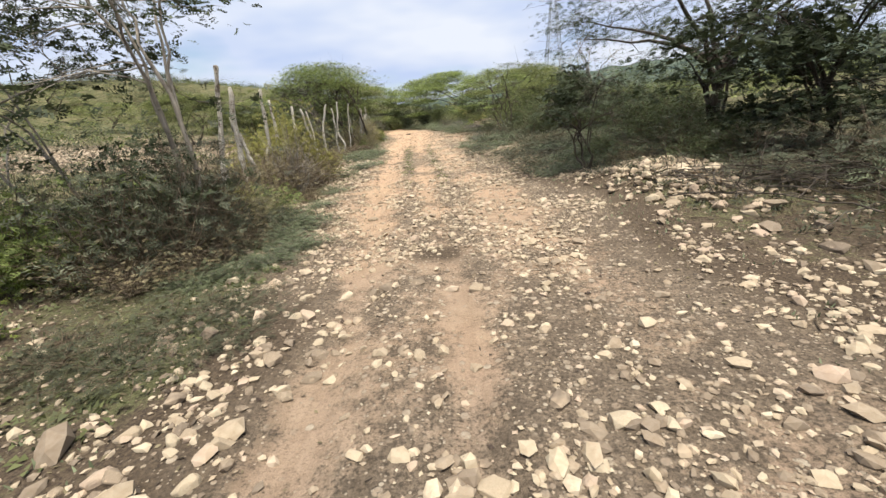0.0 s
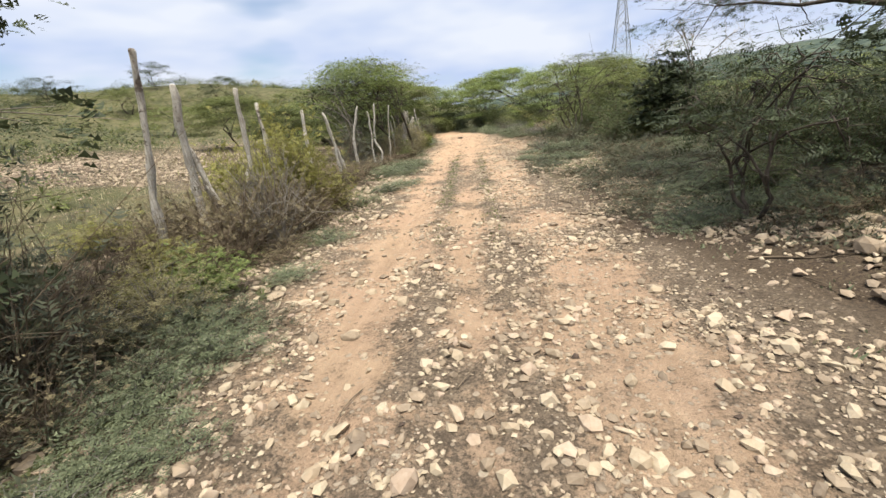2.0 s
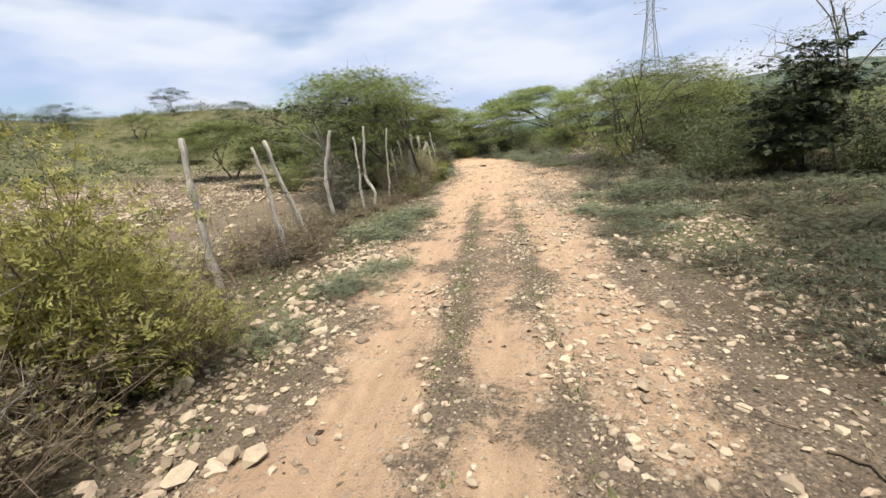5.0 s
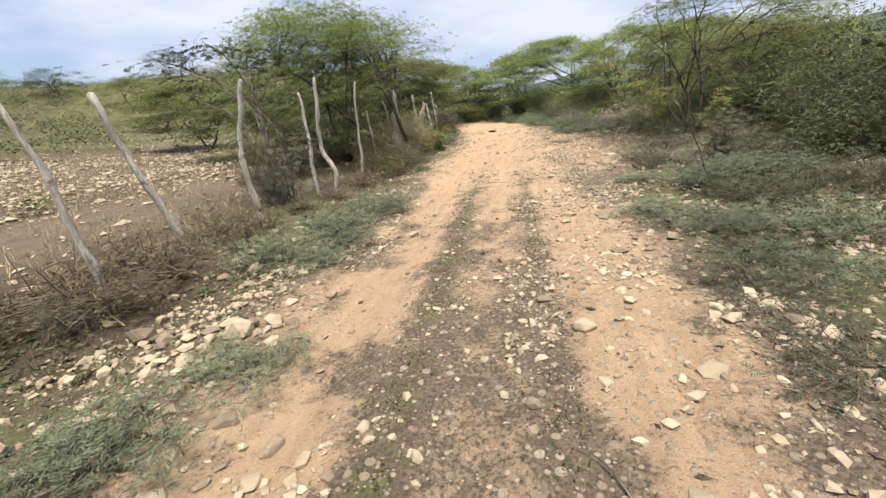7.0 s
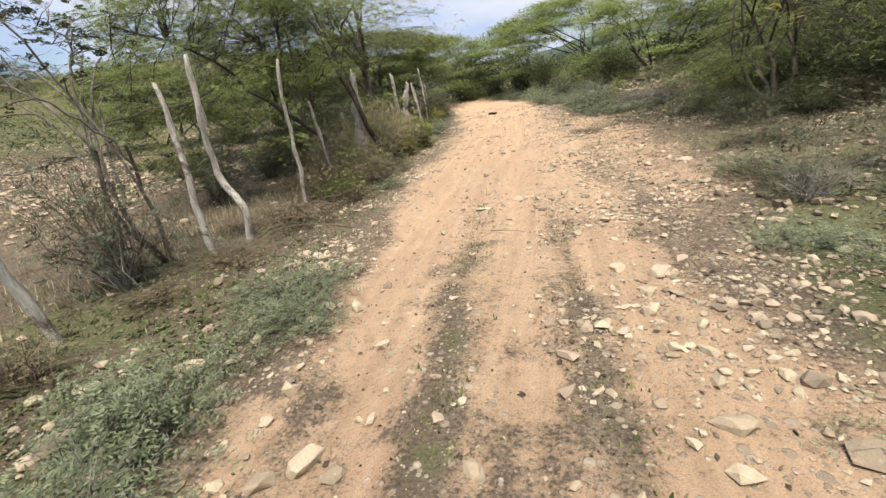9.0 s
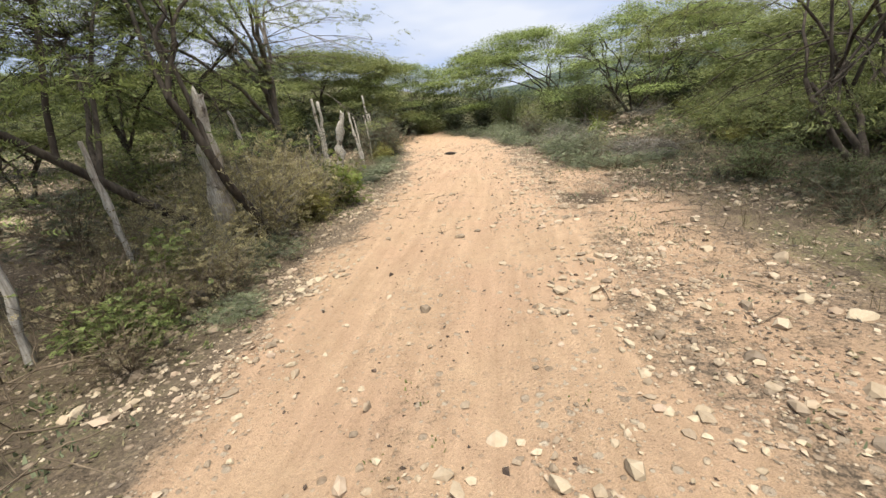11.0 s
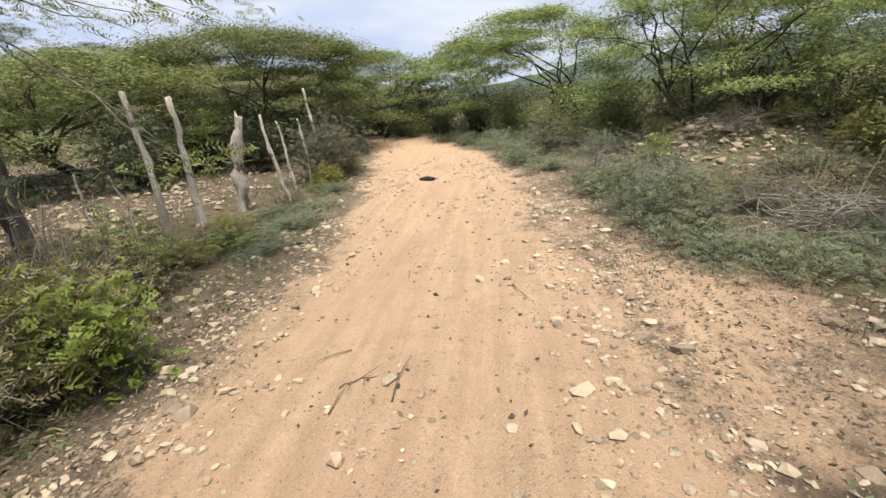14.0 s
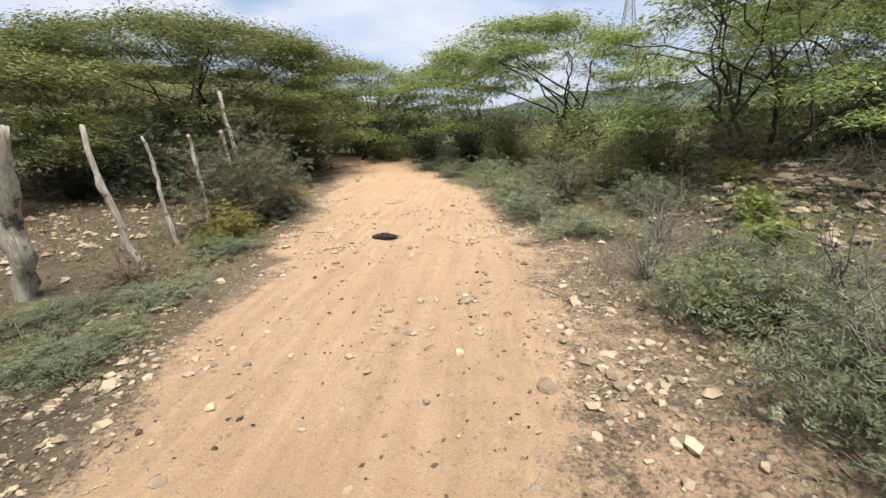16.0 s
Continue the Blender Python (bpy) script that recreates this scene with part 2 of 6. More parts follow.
        on = mix_node(n, l, 1.0, there, shape, "MULTIPLY")
        tone = ramp_node(n, l, vs.outputs["Green"], 0.0, 1.0, (0.22, 0.165, 0.115), (0.5, 0.43, 0.325))
        tone = mix_node(n, l, ramp_node(n, l, fine, 0.4, 0.7), tone, (0.33, 0.25, 0.175))
        col = mix_node(n, l, on, col, tone)
        dome = mix_node(n, l, 1.0, dome, on, "ADD") if dome else on
    bits = n.new("ShaderNodeTexVoronoi")
    bits.inputs["Scale"].default_value = 26
    l.new(pos, bits.inputs["Vector"])
    col = mix_node(n, l, ramp_node(n, l, bits.outputs["Distance"], 0.1, 0.2, (0.6, 0.6, 0.6), (0, 0, 0)), col, mix_node(n, l, ramp_node(n, l, mid, 0.45, 0.55), (0.1, 0.07, 0.05), (0.42, 0.34, 0.24)))
    l.new(col, b.inputs["Base Color"])
    add = n.new("ShaderNodeMath")
    add.operation = "MULTIPLY_ADD"
    add.inputs[1].default_value = 0.5
    l.new(grit, add.inputs[0])
    l.new(fine, add.inputs[2])
    add2 = n.new("ShaderNodeMath")
    add2.operation = "MULTIPLY_ADD"
    add2.inputs[1].default_value = 0.5
    l.new(dome, add2.inputs[0])
    l.new(add.outputs[0], add2.inputs[2])
    bump_node(n, l, add2.outputs[0], 0.9, 0.03, b)
    return m


GROUND = ground_material()


def hill_material():
    m, n, l, b = material("hill_scrub", 1.0, 0.0)
    pos = n.new("ShaderNodeNewGeometry").outputs["Position"]
    f = noise_node(n, l, pos, 0.06, 8, 0.7)
    l.new(mix_node(n, l, ramp_node(n, l, f, 0.4, 0.62), (0.035, 0.05, 0.045), (0.1, 0.12, 0.09)), b.inputs["Base Color"])
    return m


HILL = hill_material()
STEEL = material("galvanised_steel", 0.55, 0.5)[0]
STEEL.node_tree.nodes["Principled BSDF"].inputs["Base Color"].default_value = (0.3, 0.31, 0.33, 1)

# ---- mesh helpers ----


def mesh_np(name, verts, faces, mat, smooth=False):
    """A mesh from arrays of points and of equal-sided faces."""
    verts, faces = np.asarray(verts, np.float32).reshape(-1, 3), np.asarray(faces, np.int32)
    k = faces.shape[1]
    me = bpy.data.meshes.new(name)
    me.vertices.add(len(verts))
    me.vertices.foreach_set("co", verts.ravel())
    me.loops.add(faces.size)
    me.loops.foreach_set("vertex_index", faces.ravel())
    me.polygons.add(len(faces))
    me.polygons.foreach_set("loop_start", np.arange(0, faces.size, k, dtype=np.int32))
    me.polygons.foreach_set("loop_total", np.full(len(faces), k, dtype=np.int32))
    me.polygons.foreach_set("use_smooth", np.full(len(faces), smooth, dtype=bool))
    me.materials.append(mat)
    me.update(calc_edges=True)
    return me


def part(name, me, parent, label="", kind=""):
    ob = new(name, me)
    ob.parent = parent
    return tagged(ob, label, kind=kind)


def thing(name, x, y, z, label, category, group="", turn=0.0, size=1.0):
    ob = new(name)
    ob.empty_display_size = 0.1
    ob.matrix_basis = Matrix.Translation((x, y, z)) @ Matrix.Rotation(turn, 4, "Z") @ Matrix.Scale(size, 4)
    return tagged(ob, label, category, group)


def vnoise(x, y, scale, seed=0):
    """Smooth lattice noise from 0 to 1 over arrays."""
    x, y = np.asarray(x, float) * scale, np.asarray(y, float) * scale
    xi, yi = np.floor(x).astype(np.int64), np.floor(y).astype(np.int64)
    fx, fy = x - xi, y - yi
    fx, fy = fx * fx * (3 - 2 * fx), fy * fy * (3 - 2 * fy)

    def h(a, b):
        v = (a * 374761393 + b * 668265263 + seed * 1442695041) & 0xFFFFFFFF
        v = ((v ^ (v >> 13)) * 1274126177) & 0xFFFFFFFF
        return ((v ^ (v >> 16)) & 0xFFFF) / 65535.0

    return (h(xi, yi) * (1 - fx) + h(xi + 1, yi) * fx) * (1 - fy) + (h(xi, yi + 1) * (1 - fx) + h(xi + 1, yi + 1) * fx) * fy


def sstep(a, b, v):
    k = np.clip((np.asarray(v, float) - a) / (b - a), 0, 1)
    return k * k * (3 - 2 * k)


def tubes(paths, sides=5):
    """Tapered tubes; each path is (points n x 3, radii n). Returns points and quads."""
    vs, fs, base = [], [], 0
    ang = np.linspace(0, 2 * np.pi, sides, endpoint=False)
    for pts, rad in paths:
        pts, rad = np.asarray(pts, float), np.asarray(rad, float)
        n = len(pts)
        tan = np.gradient(pts, axis=0)
        tan /= np.linalg.norm(tan, axis=1)[:, None] + 1e-9
        ref = np.where(np.abs(tan[:, 2:3]) > 0.9, np.array([[1.0, 0, 0]]), np.array([[0, 0, 1.0]]))
        u = np.cross(tan, ref)
        u /= np.linalg.norm(u, axis=1)[:, None] + 1e-9
        v = np.cross(tan, u)
        ring = pts[:, None] + rad[:, None, None] * (np.cos(ang)[None, :, None] * u[:, None] + np.sin(ang)[None, :, None] * v[:, None])
        vs.append(ring.reshape(-1, 3))
        i = np.arange(n - 1)[:, None] * sides
        a, b = np.arange(sides)[None], (np.arange(sides)[None] + 1) % sides
        fs.append((np.stack([i + a, i + b, i + sides + b, i + sides + a], -1) + base).reshape(-1, 4))
        base += n * sides
    return np.concatenate(vs), np.concatenate(fs)


def bent(a, c, b, n, rng, jitter=0.0):
    """A bent line from a over c to b."""
    t = np.linspace(0, 1, n)[:, None]
    p = (1 - t) ** 2 * a + 2 * t * (1 - t) * c + t * t * b
    p[1:-1] += rng.normal(0, jitter, (n - 2, 3))
    return p


def sprays(org, way, length, pairs, leaf_l, leaf_w, rng, fold=0.35):
    """Feathery leaves: pairs of narrow leaflets along each rib. Returns points and faces."""
    n = len(org)
    way = way / (np.linalg.norm(way, axis=1)[:, None] + 1e-9)
    up = np.array([[0, 0, 1.0]]) + rng.normal(0, 0.45, (n, 3))
    side = np.cross(way, up)
    side /= np.linalg.norm(side, axis=1)[:, None] + 1e-9
    nor = np.cross(side, way)
    L = length * rng.uniform(0.65, 1.3, n)
    s = (np.arange(pairs) + 0.6) / pairs
    sgn = np.array([-1.0, 1.0])
    droop = -0.25 * (s ** 2)
    root = org[:, None] + way[:, None] * (L[:, None] * s[None])[..., None] + np.array([0, 0, 1.0]) * (L[:, None] * droop[None])[..., None]
    root = np.repeat(root[:, :, None], 2, axis=2)
    ld = 0.55 * way[:, None, None] + sgn[None, None, :, None] * side[:, None, None] + fold * rng.normal(0, 0.6, (n, pairs, 2, 1)) * nor[:, None, None]
    ld /= np.linalg.norm(ld, axis=-1)[..., None]
    wd = np.cross(ld, np.broadcast_to(nor[:, None, None], ld.shape))
    k = rng.uniform(0.7, 1.25, (n, pairs, 2, 1)) * (0.65 + 0.7 * np.sin(np.pi * np.clip(s, 0.1, 0.95)))[None, :, None, None]
    ll, lw = leaf_l * k, leaf_w * k
    q = np.stack([root + 0.3 * ll * ld + 1.25 * lw * wd, root + ll * ld, root - 1.25 * lw * wd], axis=3)
    v = q.reshape(-1, 3)
    return v, np.arange(len(v)).reshape(-1, 3)


def fronds(org, way, length, width, rng):
    """Feathery leaves seen from afar: one drooping, pointed blade each."""
    n = len(org)
    way = way / (np.linalg.norm(way, axis=1)[:, None] + 1e-9)
    side = np.cross(way, np.array([[0, 0, 1.0]]) + rng.normal(0, 0.35, (n, 3)))
    side /= np.linalg.norm(side, axis=1)[:, None] + 1e-9
    k = rng.uniform(0.55, 1.35, (n, 1))
    L, w = length * k, width * k
    down = np.array([[0, 0, -1.0]])
    base = org + 0.25 * L * way
    p = np.stack([base + w * side, org + L * way + 0.2 * L * down, base - w * side], 1)
    return p.reshape(-1, 3), np.arange(3 * n).reshape(-1, 3)


def unit_ways(n, rng, flat=0.5, lift=0.0):
    a = rng.uniform(0, 2 * np.pi, n)
    z = rng.normal(lift, flat, n)
    return np.stack([np.cos(a), np.sin(a), z], 1)


# ---- the lie of the land ----
ROAD_Y = [-60, -5, 0, 3, 6, 10, 15, 20, 25, 30, 35, 40, 45, 52, 60, 80]
ROAD_L = [-1.2, -1.2, -1.25, -1.4, -2.0, -2.3, -2.6, -3.1, -3.75, -4.1, -4.8, -6.0, -7.7, -11.0, -16.5, -34]
ROAD_R = [1.9, 1.9, 1.9, 1.8, 1.65, 1.0, 0.5, 0.05, -0.35, -0.8, -1.15, -2.2, -3.7, -6.3, -10.5, -26]
RUT_L = [-0.6, -0.6, -0.7, -0.9, -1.2, -1.6, -2.05, -2.55, -2.8, -2.95, -3.3, -4.3, -5.9, -8.9, -13.7, -30]
RUT_R = [0.35, 0.35, 0.25, 0.1, -0.2, -0.6, -1.0, -1.4, -1.7, -2.0, -2.35, -3.4, -4.9, -7.7, -12.3, -28]


def land(x, y):
    """Height of the ground."""
    x, y = np.asarray(x, float), np.asarray(y, float)
    dl, dr = np.interp(y, ROAD_Y, ROAD_L) - x, x - np.interp(y, ROAD_Y, ROAD_R)
    e = np.clip(np.interp(y, [0, 10, 30, 45, 60, 90], [-4.3, -4.9, -6.7, -9.0, -11.0, -13.0]) - x, 0, 85)
    z = 0.1 * sstep(0.9, 2.6, dl) + 0.04 * e + 0.0017 * e * e
    f = np.clip(dr - 1.0, 0, 60)
    z = z + 0.022 * f
    z = z + 0.5 * np.exp(-((x - 3.6) ** 2 + (y - 37.2) ** 2) / 6.0) + 0.32 * np.exp(-((x - 3.6) ** 2 / 1.2 + (y - 6.5) ** 2 / 2.6))
    far = np.hypot(x + 1, y - 20)
    near = np.exp(-np.clip(far - 45, 0, None) / 20)
    z = z + near * (0.05 * (vnoise(x, y, 0.9, 1) - 0.5) + 0.035 * (vnoise(x, y, 2.7, 2) - 0.5) + 0.02 * (vnoise(x + 0.31 * y, y - 0.31 * x, 3.9, 3) - 0.5))
    for rut, w, dep in ((RUT_L, 0.22, 0.05), (RUT_R, 0.15, 0.04)):
        c = np.interp(y, ROAD_Y, rut)
        z = z - dep * near * np.exp(-((x - c) / w) ** 2)
    z = z + 8.0 * sstep(50, 92, y) * sstep(12, 45, -x) * (1 - sstep(60, 100, -x))
    z = z + (1 - near) * 1.2 * (vnoise(x, y, 0.05, 5) - 0.5)
    return z


def lz(x, y):
    return float(land(x, y))


def spaced(lo, hi, step, out_lo, out_hi, grow=1.22):
    v = list(np.arange(lo, hi + 1e-6, step))
    s = step
    while v[-1] < out_hi:
        s *= grow
        v.append(v[-1] + s)
    s = step
    while v[0] > out_lo:
        s *= grow
        v.insert(0, v[0] - s)
    return np.array(v)


gx = spaced(-7, 5, 0.1, -1500, 1500)
gy = spaced(-1.5, 40, 0.13, -900, 2500)
GX, GY = np.meshgrid(gx, gy)
GZ = land(GX, GY)
nx, ny = len(gx), len(gy)
idx = np.arange(nx * ny).reshape(ny, nx)
gf = np.stack([idx[:-1, :-1], idx[:-1, 1:], idx[1:, 1:], idx[1:, :-1]], -1).reshape(-1, 4)
ground_mesh = mesh_np("ground", np.stack([GX, GY, GZ], -1), gf, GROUND, True)
XF, YF = GX.ravel(), GY.ravel()
rl, rr = np.interp(YF, ROAD_Y, ROAD_L), np.interp(YF, ROAD_Y, ROAD_R)
wob = 0.7 * (vnoise(XF, YF, 0.8, 7) - 0.5) + 0.35 * (vnoise(XF, YF, 2.6, 8) - 0.5)
inside = sstep(-0.1, 0.45, XF - rl + wob) * sstep(-0.1, 0.5, rr - XF + wob)
rgap = np.interp(YF, [-5, 0, 6, 12, 18, 23, 30, 34, 40], [1.2, 1.2, 0.55, 0.3, 0.35, 1.1, 1.2, 0.9, 0.3])
broad = sstep(-0.4, 0.5, XF - rl + 0.25 + wob) * sstep(-0.7, 0.8, rr + rgap - XF + 1.4 * wob)
even = np.interp(YF, [-5, 4, 10, 16, 20, 26, 60], [0.22, 0.5, 0.68, 0.58, 0.78, 0.97, 1.0])
rutl = np.exp(-((XF - np.interp(YF, ROAD_Y, RUT_L)) / 0.34) ** 2)
rutr = np.exp(-((XF - np.interp(YF, ROAD_Y, RUT_R)) / 0.2) ** 2)
lane = np.exp(-((XF - (0.35 * np.interp(YF, ROAD_Y, RUT_R) + 0.65 * rr)) / 0.5) ** 2) * np.interp(YF, [0, 7, 10, 20, 30], [0.45, 0.45, 0.75, 0.4, 0.1])
patchy = 0.18 * sstep(0.2, 1.2, XF - rr + 1.1) * vnoise(XF, YF, 4.1, 38) * (1 - sstep(20, 24, YF)) + 0.35 * sstep(0.45, 0.8, vnoise(XF, YF, 1.3, 9)) + 0.3 * sstep(0.5, 0.8, vnoise(XF, YF, 3.3, 10))
patchy = patchy * np.interp(YF, [18, 22], [1.0, 0.35])
sand_mask = np.clip(inside * np.clip(even + 0.45 * rutl + 0.35 * rutr + 0.45 * lane - patchy, 0, 1) + (1 - inside) * broad * (0.52 - 0.8 * patchy), 0, 1)
strip_c = 0.5 * (np.interp(YF, ROAD_Y, RUT_L) + np.interp(YF, ROAD_Y, RUT_R)) + 0.06
strip = np.exp(-((XF - strip_c) / np.interp(YF, [18, 24], [0.15, 0.3])) ** 2) * (0.3 + 0.95 * vnoise(XF, YF, 3.4, 12)) * np.interp(YF, [5, 9, 13, 17, 19.5, 21, 28, 30], [0, 0.25, 0.8, 0.85, 0.3, 0.05, 0.04, 0.0])
strip2 = np.exp(-((XF - np.interp(YF, ROAD_Y, RUT_R) - 0.42) / 0.11) ** 2) * (0.2 + 1.0 * vnoise(XF, YF, 2.1, 13)) * np.interp(YF, [8, 13, 19, 22], [0, 0.7, 0.6, 0])
verge = (1 - broad) * (0.3 + 0.45 * vnoise(XF, YF, 0.5, 11)) * np.where(XF > rr, np.interp(YF, [0, 14, 20, 30, 36], [1.0, 1.0, 0.7, 0.7, 1.0]), 1.0)
path_x = -12.8 + 0.2 * YF
fieldpath = np.exp(-((XF - path_x) / 1.9) ** 2) * sstep(2, 8, YF) * (1 - sstep(24, 32, YF)) * (0.5 + 0.6 * vnoise(XF, YF, 0.7, 19))
rubz = sstep(1.2, 2.6, path_x - XF) * (1 - sstep(12, 22, path_x - XF)) * sstep(15, 17, YF) * (1 - sstep(36, 46, YF)) * (0.5 + 0.6 * vnoise(XF, YF, 0.35, 31))
litter_mask = np.clip(verge + np.interp(YF, [19, 24], [0.8, 0.3]) * strip + 0.7 * strip2 - 0.8 * fieldpath, 0, 1)
sand_mask = np.clip(sand_mask - 0.9 * strip - 0.7 * strip2 + 0.42 * fieldpath * (1 - inside), 0, 1)
soil_shade = 0.95 * np.exp(-(((XF + 0.12) / 0.36) ** 2 + ((YF - 4.15) / 0.3) ** 2)) + 1.7 * np.exp(-(((XF + 0.08) / 0.42) ** 2 + ((YF - 26.6) / 0.55) ** 2)) * (0.15 + 0.9 * vnoise(XF, YF, 4.2, 3))
# Right verge: dark humus, with the tree shade lying on it painted in.
humus_shade_r = sstep(0.0, 1.0, XF - rr + 0.5 * wob - np.interp(YF, [0, 3, 6, 8, 12, 18, 22, 30], [0.35, 0.1, 0.3, -0.1, 0.0, 0.4, 1.2, 1.3])) * (1 - sstep(5.5, 9, XF - rr)) * (0.55 + 0.5 * vnoise(XF, YF, 0.7, 15)) * np.interp(YF, [0, 3, 12, 18, 22, 30, 40], [0.9, 1.2, 1.15, 0.8, 0.3, 0.15, 0.25])
humus_l = 1.05 * sstep(0.6, 1.4, rl - XF) * (1 - sstep(3.6, 5.4, rl - XF)) * (0.3 + 0.5 * vnoise(XF, YF, 0.8, 16)) * np.interp(YF, [0, 5, 8, 11, 14, 20, 23, 26], [1.5, 1.5, 1.7, 1.4, 1.2, 0.9, 0.7, 0.6])
heap_soil = 1.0 * np.exp(-(((XF - 3.8) / 1.7) ** 2 + ((YF - 4.4) / 2.9) ** 2)) * (0.55 + 0.7 * vnoise(XF, YF, 1.9, 18))
shoulder = 1.5 * np.exp(-(((XF + 2.0) / 1.0) ** 2 + ((YF - 1.5) / 1.8) ** 2)) * (0.5 + 0.7 * vnoise(XF, YF, 2.3, 20))
# The rubz term paints the shade between rubble stones as dark ground.
soil_shade = soil_shade + 0.32 * strip + 0.35 * strip2 + humus_shade_r + humus_l + heap_soil + shoulder + 0.95 * rubz
sand_mask = np.clip(sand_mask - 0.8 * heap_soil - 0.6 * shoulder - 0.5 * humus_shade_r, 0, 1)
pasture = 0.35 * sstep(22, 32, rl - XF) + sstep(3.5, 9, rl - XF) * (0.3 + 0.5 * vnoise(XF, YF, 0.23, 17)) * (1 - 0.8 * fieldpath) * (1 - 0.75 * np.clip(rubz, 0, 1)) + sstep(5, 9, XF - rr) * (0.45 + 0.5 * vnoise(XF, YF, 0.2, 37))
sand_mask = np.clip(sand_mask + 0.36 * sstep(0, 0.5, XF - rr) * (1 - sstep(1.4, 3.0, XF - rr)) * sstep(19, 22, YF) * (1 - sstep(28.5, 30.5, YF)), 0, 1) * (1 - sstep(52, 58, YF))
infield = sstep(3.0, 4.2, rl - XF) * (1 - 0.8 * fieldpath)
sand_mask = np.clip(sand_mask - 0.5 * infield - 0.25 * np.exp(-((XF - np.interp(YF, ROAD_Y, RUT_R)) / 0.24) ** 2) * sstep(12.5, 14.5, YF) * (1 - sstep(18, 20.5, YF)) + 0.22 * np.exp(-((XF - np.interp(YF, ROAD_Y, RUT_R) - 0.95) / 0.33) ** 2) * sstep(9, 12, YF) * (1 - sstep(19, 22, YF)), 0, 1)
litter_mask = np.clip(litter_mask + 0.35 * infield, 0, 1)
stony_far = 1 - sstep(52, 58, YF)
pasture = np.clip(pasture + 0.9 * sstep(52, 58, YF) + 0.45 * sstep(3.0, 4.5, rl - XF) * (1 - sstep(13, 17, YF)), 0, 1)
rgba = np.stack([sand_mask, litter_mask, np.clip(soil_shade, 0, 1), pasture], -1).astype(np.float32)
stony = broad * np.interp(YF, [0, 9, 18, 24, 40], [0.42, 0.4, 0.34, 0.16, 0.1]) * (0.35 + 1.2 * vnoise(XF, YF, 1.6, 23)) * (1 - 0.75 * np.clip(rutl + rutr, 0, 1))
stony = stony + (1 - inside) * 0.3 * np.exp(-np.clip(np.maximum(rl - XF, XF - rr) - 1.2, 0, None) / 1.5) * (0.3 + 1.2 * vnoise(XF, YF, 0.9, 24)) + 0.5 * rubz + 0.3 * sstep(3.2, 4.5, rl - XF) * vnoise(XF, YF, 0.5, 29)
dl, dr = rl - XF, XF - rr
moss = sstep(0.2, 0.7, dl) * (1 - sstep(2.6, 4.5, dl)) * (0.28 + 0.7 * vnoise(XF, YF, 0.9, 25)) * np.interp(YF, [0, 1.4, 2, 4, 6, 6.6, 11, 13, 14, 18, 20, 26], [0.2, 0.25, 0.85, 1, 0.8, 0.25, 0.35, 1, 0.75, 0.9, 0.35, 0.45])
moss = moss + sstep(0.2, 1.1, dr - 0.6 * rgap + np.interp(YF, [11, 13, 18, 21], [0, 0.65, 0.65, 0])) * (1 - sstep(6, 9, dr)) * (0.38 + 0.7 * vnoise(XF, YF, 0.8, 26)) * np.interp(YF, [0, 5, 7, 12, 15, 20, 24, 33, 38], [0.3, 0.8, 0.5, 0.55, 1, 1, 0.6, 0.6, 1])
moss = moss + np.interp(YF, [19, 24], [0.8, 0.1]) * strip * (0.4 + 0.8 * vnoise(XF, YF, 3.0, 27)) + 0.5 * strip2
stony_rgba = np.stack([np.clip(stony * stony_far * (0.42 + 0.3 * inside) * (1 - 0.7 * np.clip(heap_soil + shoulder + humus_shade_r, 0, 1)), 0, 0.7), np.clip(moss, 0, 1), np.interp(YF, [0, 3, 6, 12], [0.75, 0.5, 0.22, 0.0]) * (0.5 + 0.6 * vnoise(XF, YF, 0.9, 28)), np.ones_like(stony)], -1).astype(np.float32)
ground_mesh.color_attributes.new("stony", "FLOAT_COLOR", "POINT").data.foreach_set("color", stony_rgba.ravel())
layer = ground_mesh.color_attributes.new("soil", "FLOAT_COLOR", "POINT")
layer.data.foreach_set("color", rgba.ravel())
tagged(new("ground", ground_mesh), "sandy rutted dirt track and stony scrubland soil", "ground", kind="structure")

# Distant ridge to the right of the track.
ra = np.radians(np.linspace(-80, 80, 220))
prof = 30 + 26 * vnoise(np.degrees(ra), ra * 0, 0.07, 3) + 7 * vnoise(np.degrees(ra), ra * 0, 0.6, 4) + 9 * sstep(18, 45, np.degrees(ra))
prof = prof * (0.35 + 0.65 * sstep(-25, 12, np.degrees(ra)))
rows_h = [(560, 0.0), (640, 0.45), (720, 0.8), (800, 1.0), (900, 0.85)]
rv = np.stack([np.stack([d * np.sin(ra), d * np.cos(ra), -4 + k * prof], -1) for d, k in rows_h])
ri = np.arange(len(rows_h) * len(ra)).reshape(len(rows_h), len(ra))
rf = np.stack([ri[:-1, :-1], ri[:-1, 1:], ri[1:, 1:], ri[1:, :-1]], -1).reshape(-1, 4)
tagged(new("distant_ridge", mesh_np("distant_ridge", rv, rf, HILL, True)), "long scrub-covered ridge far behind the trees", "hill", kind="structure")

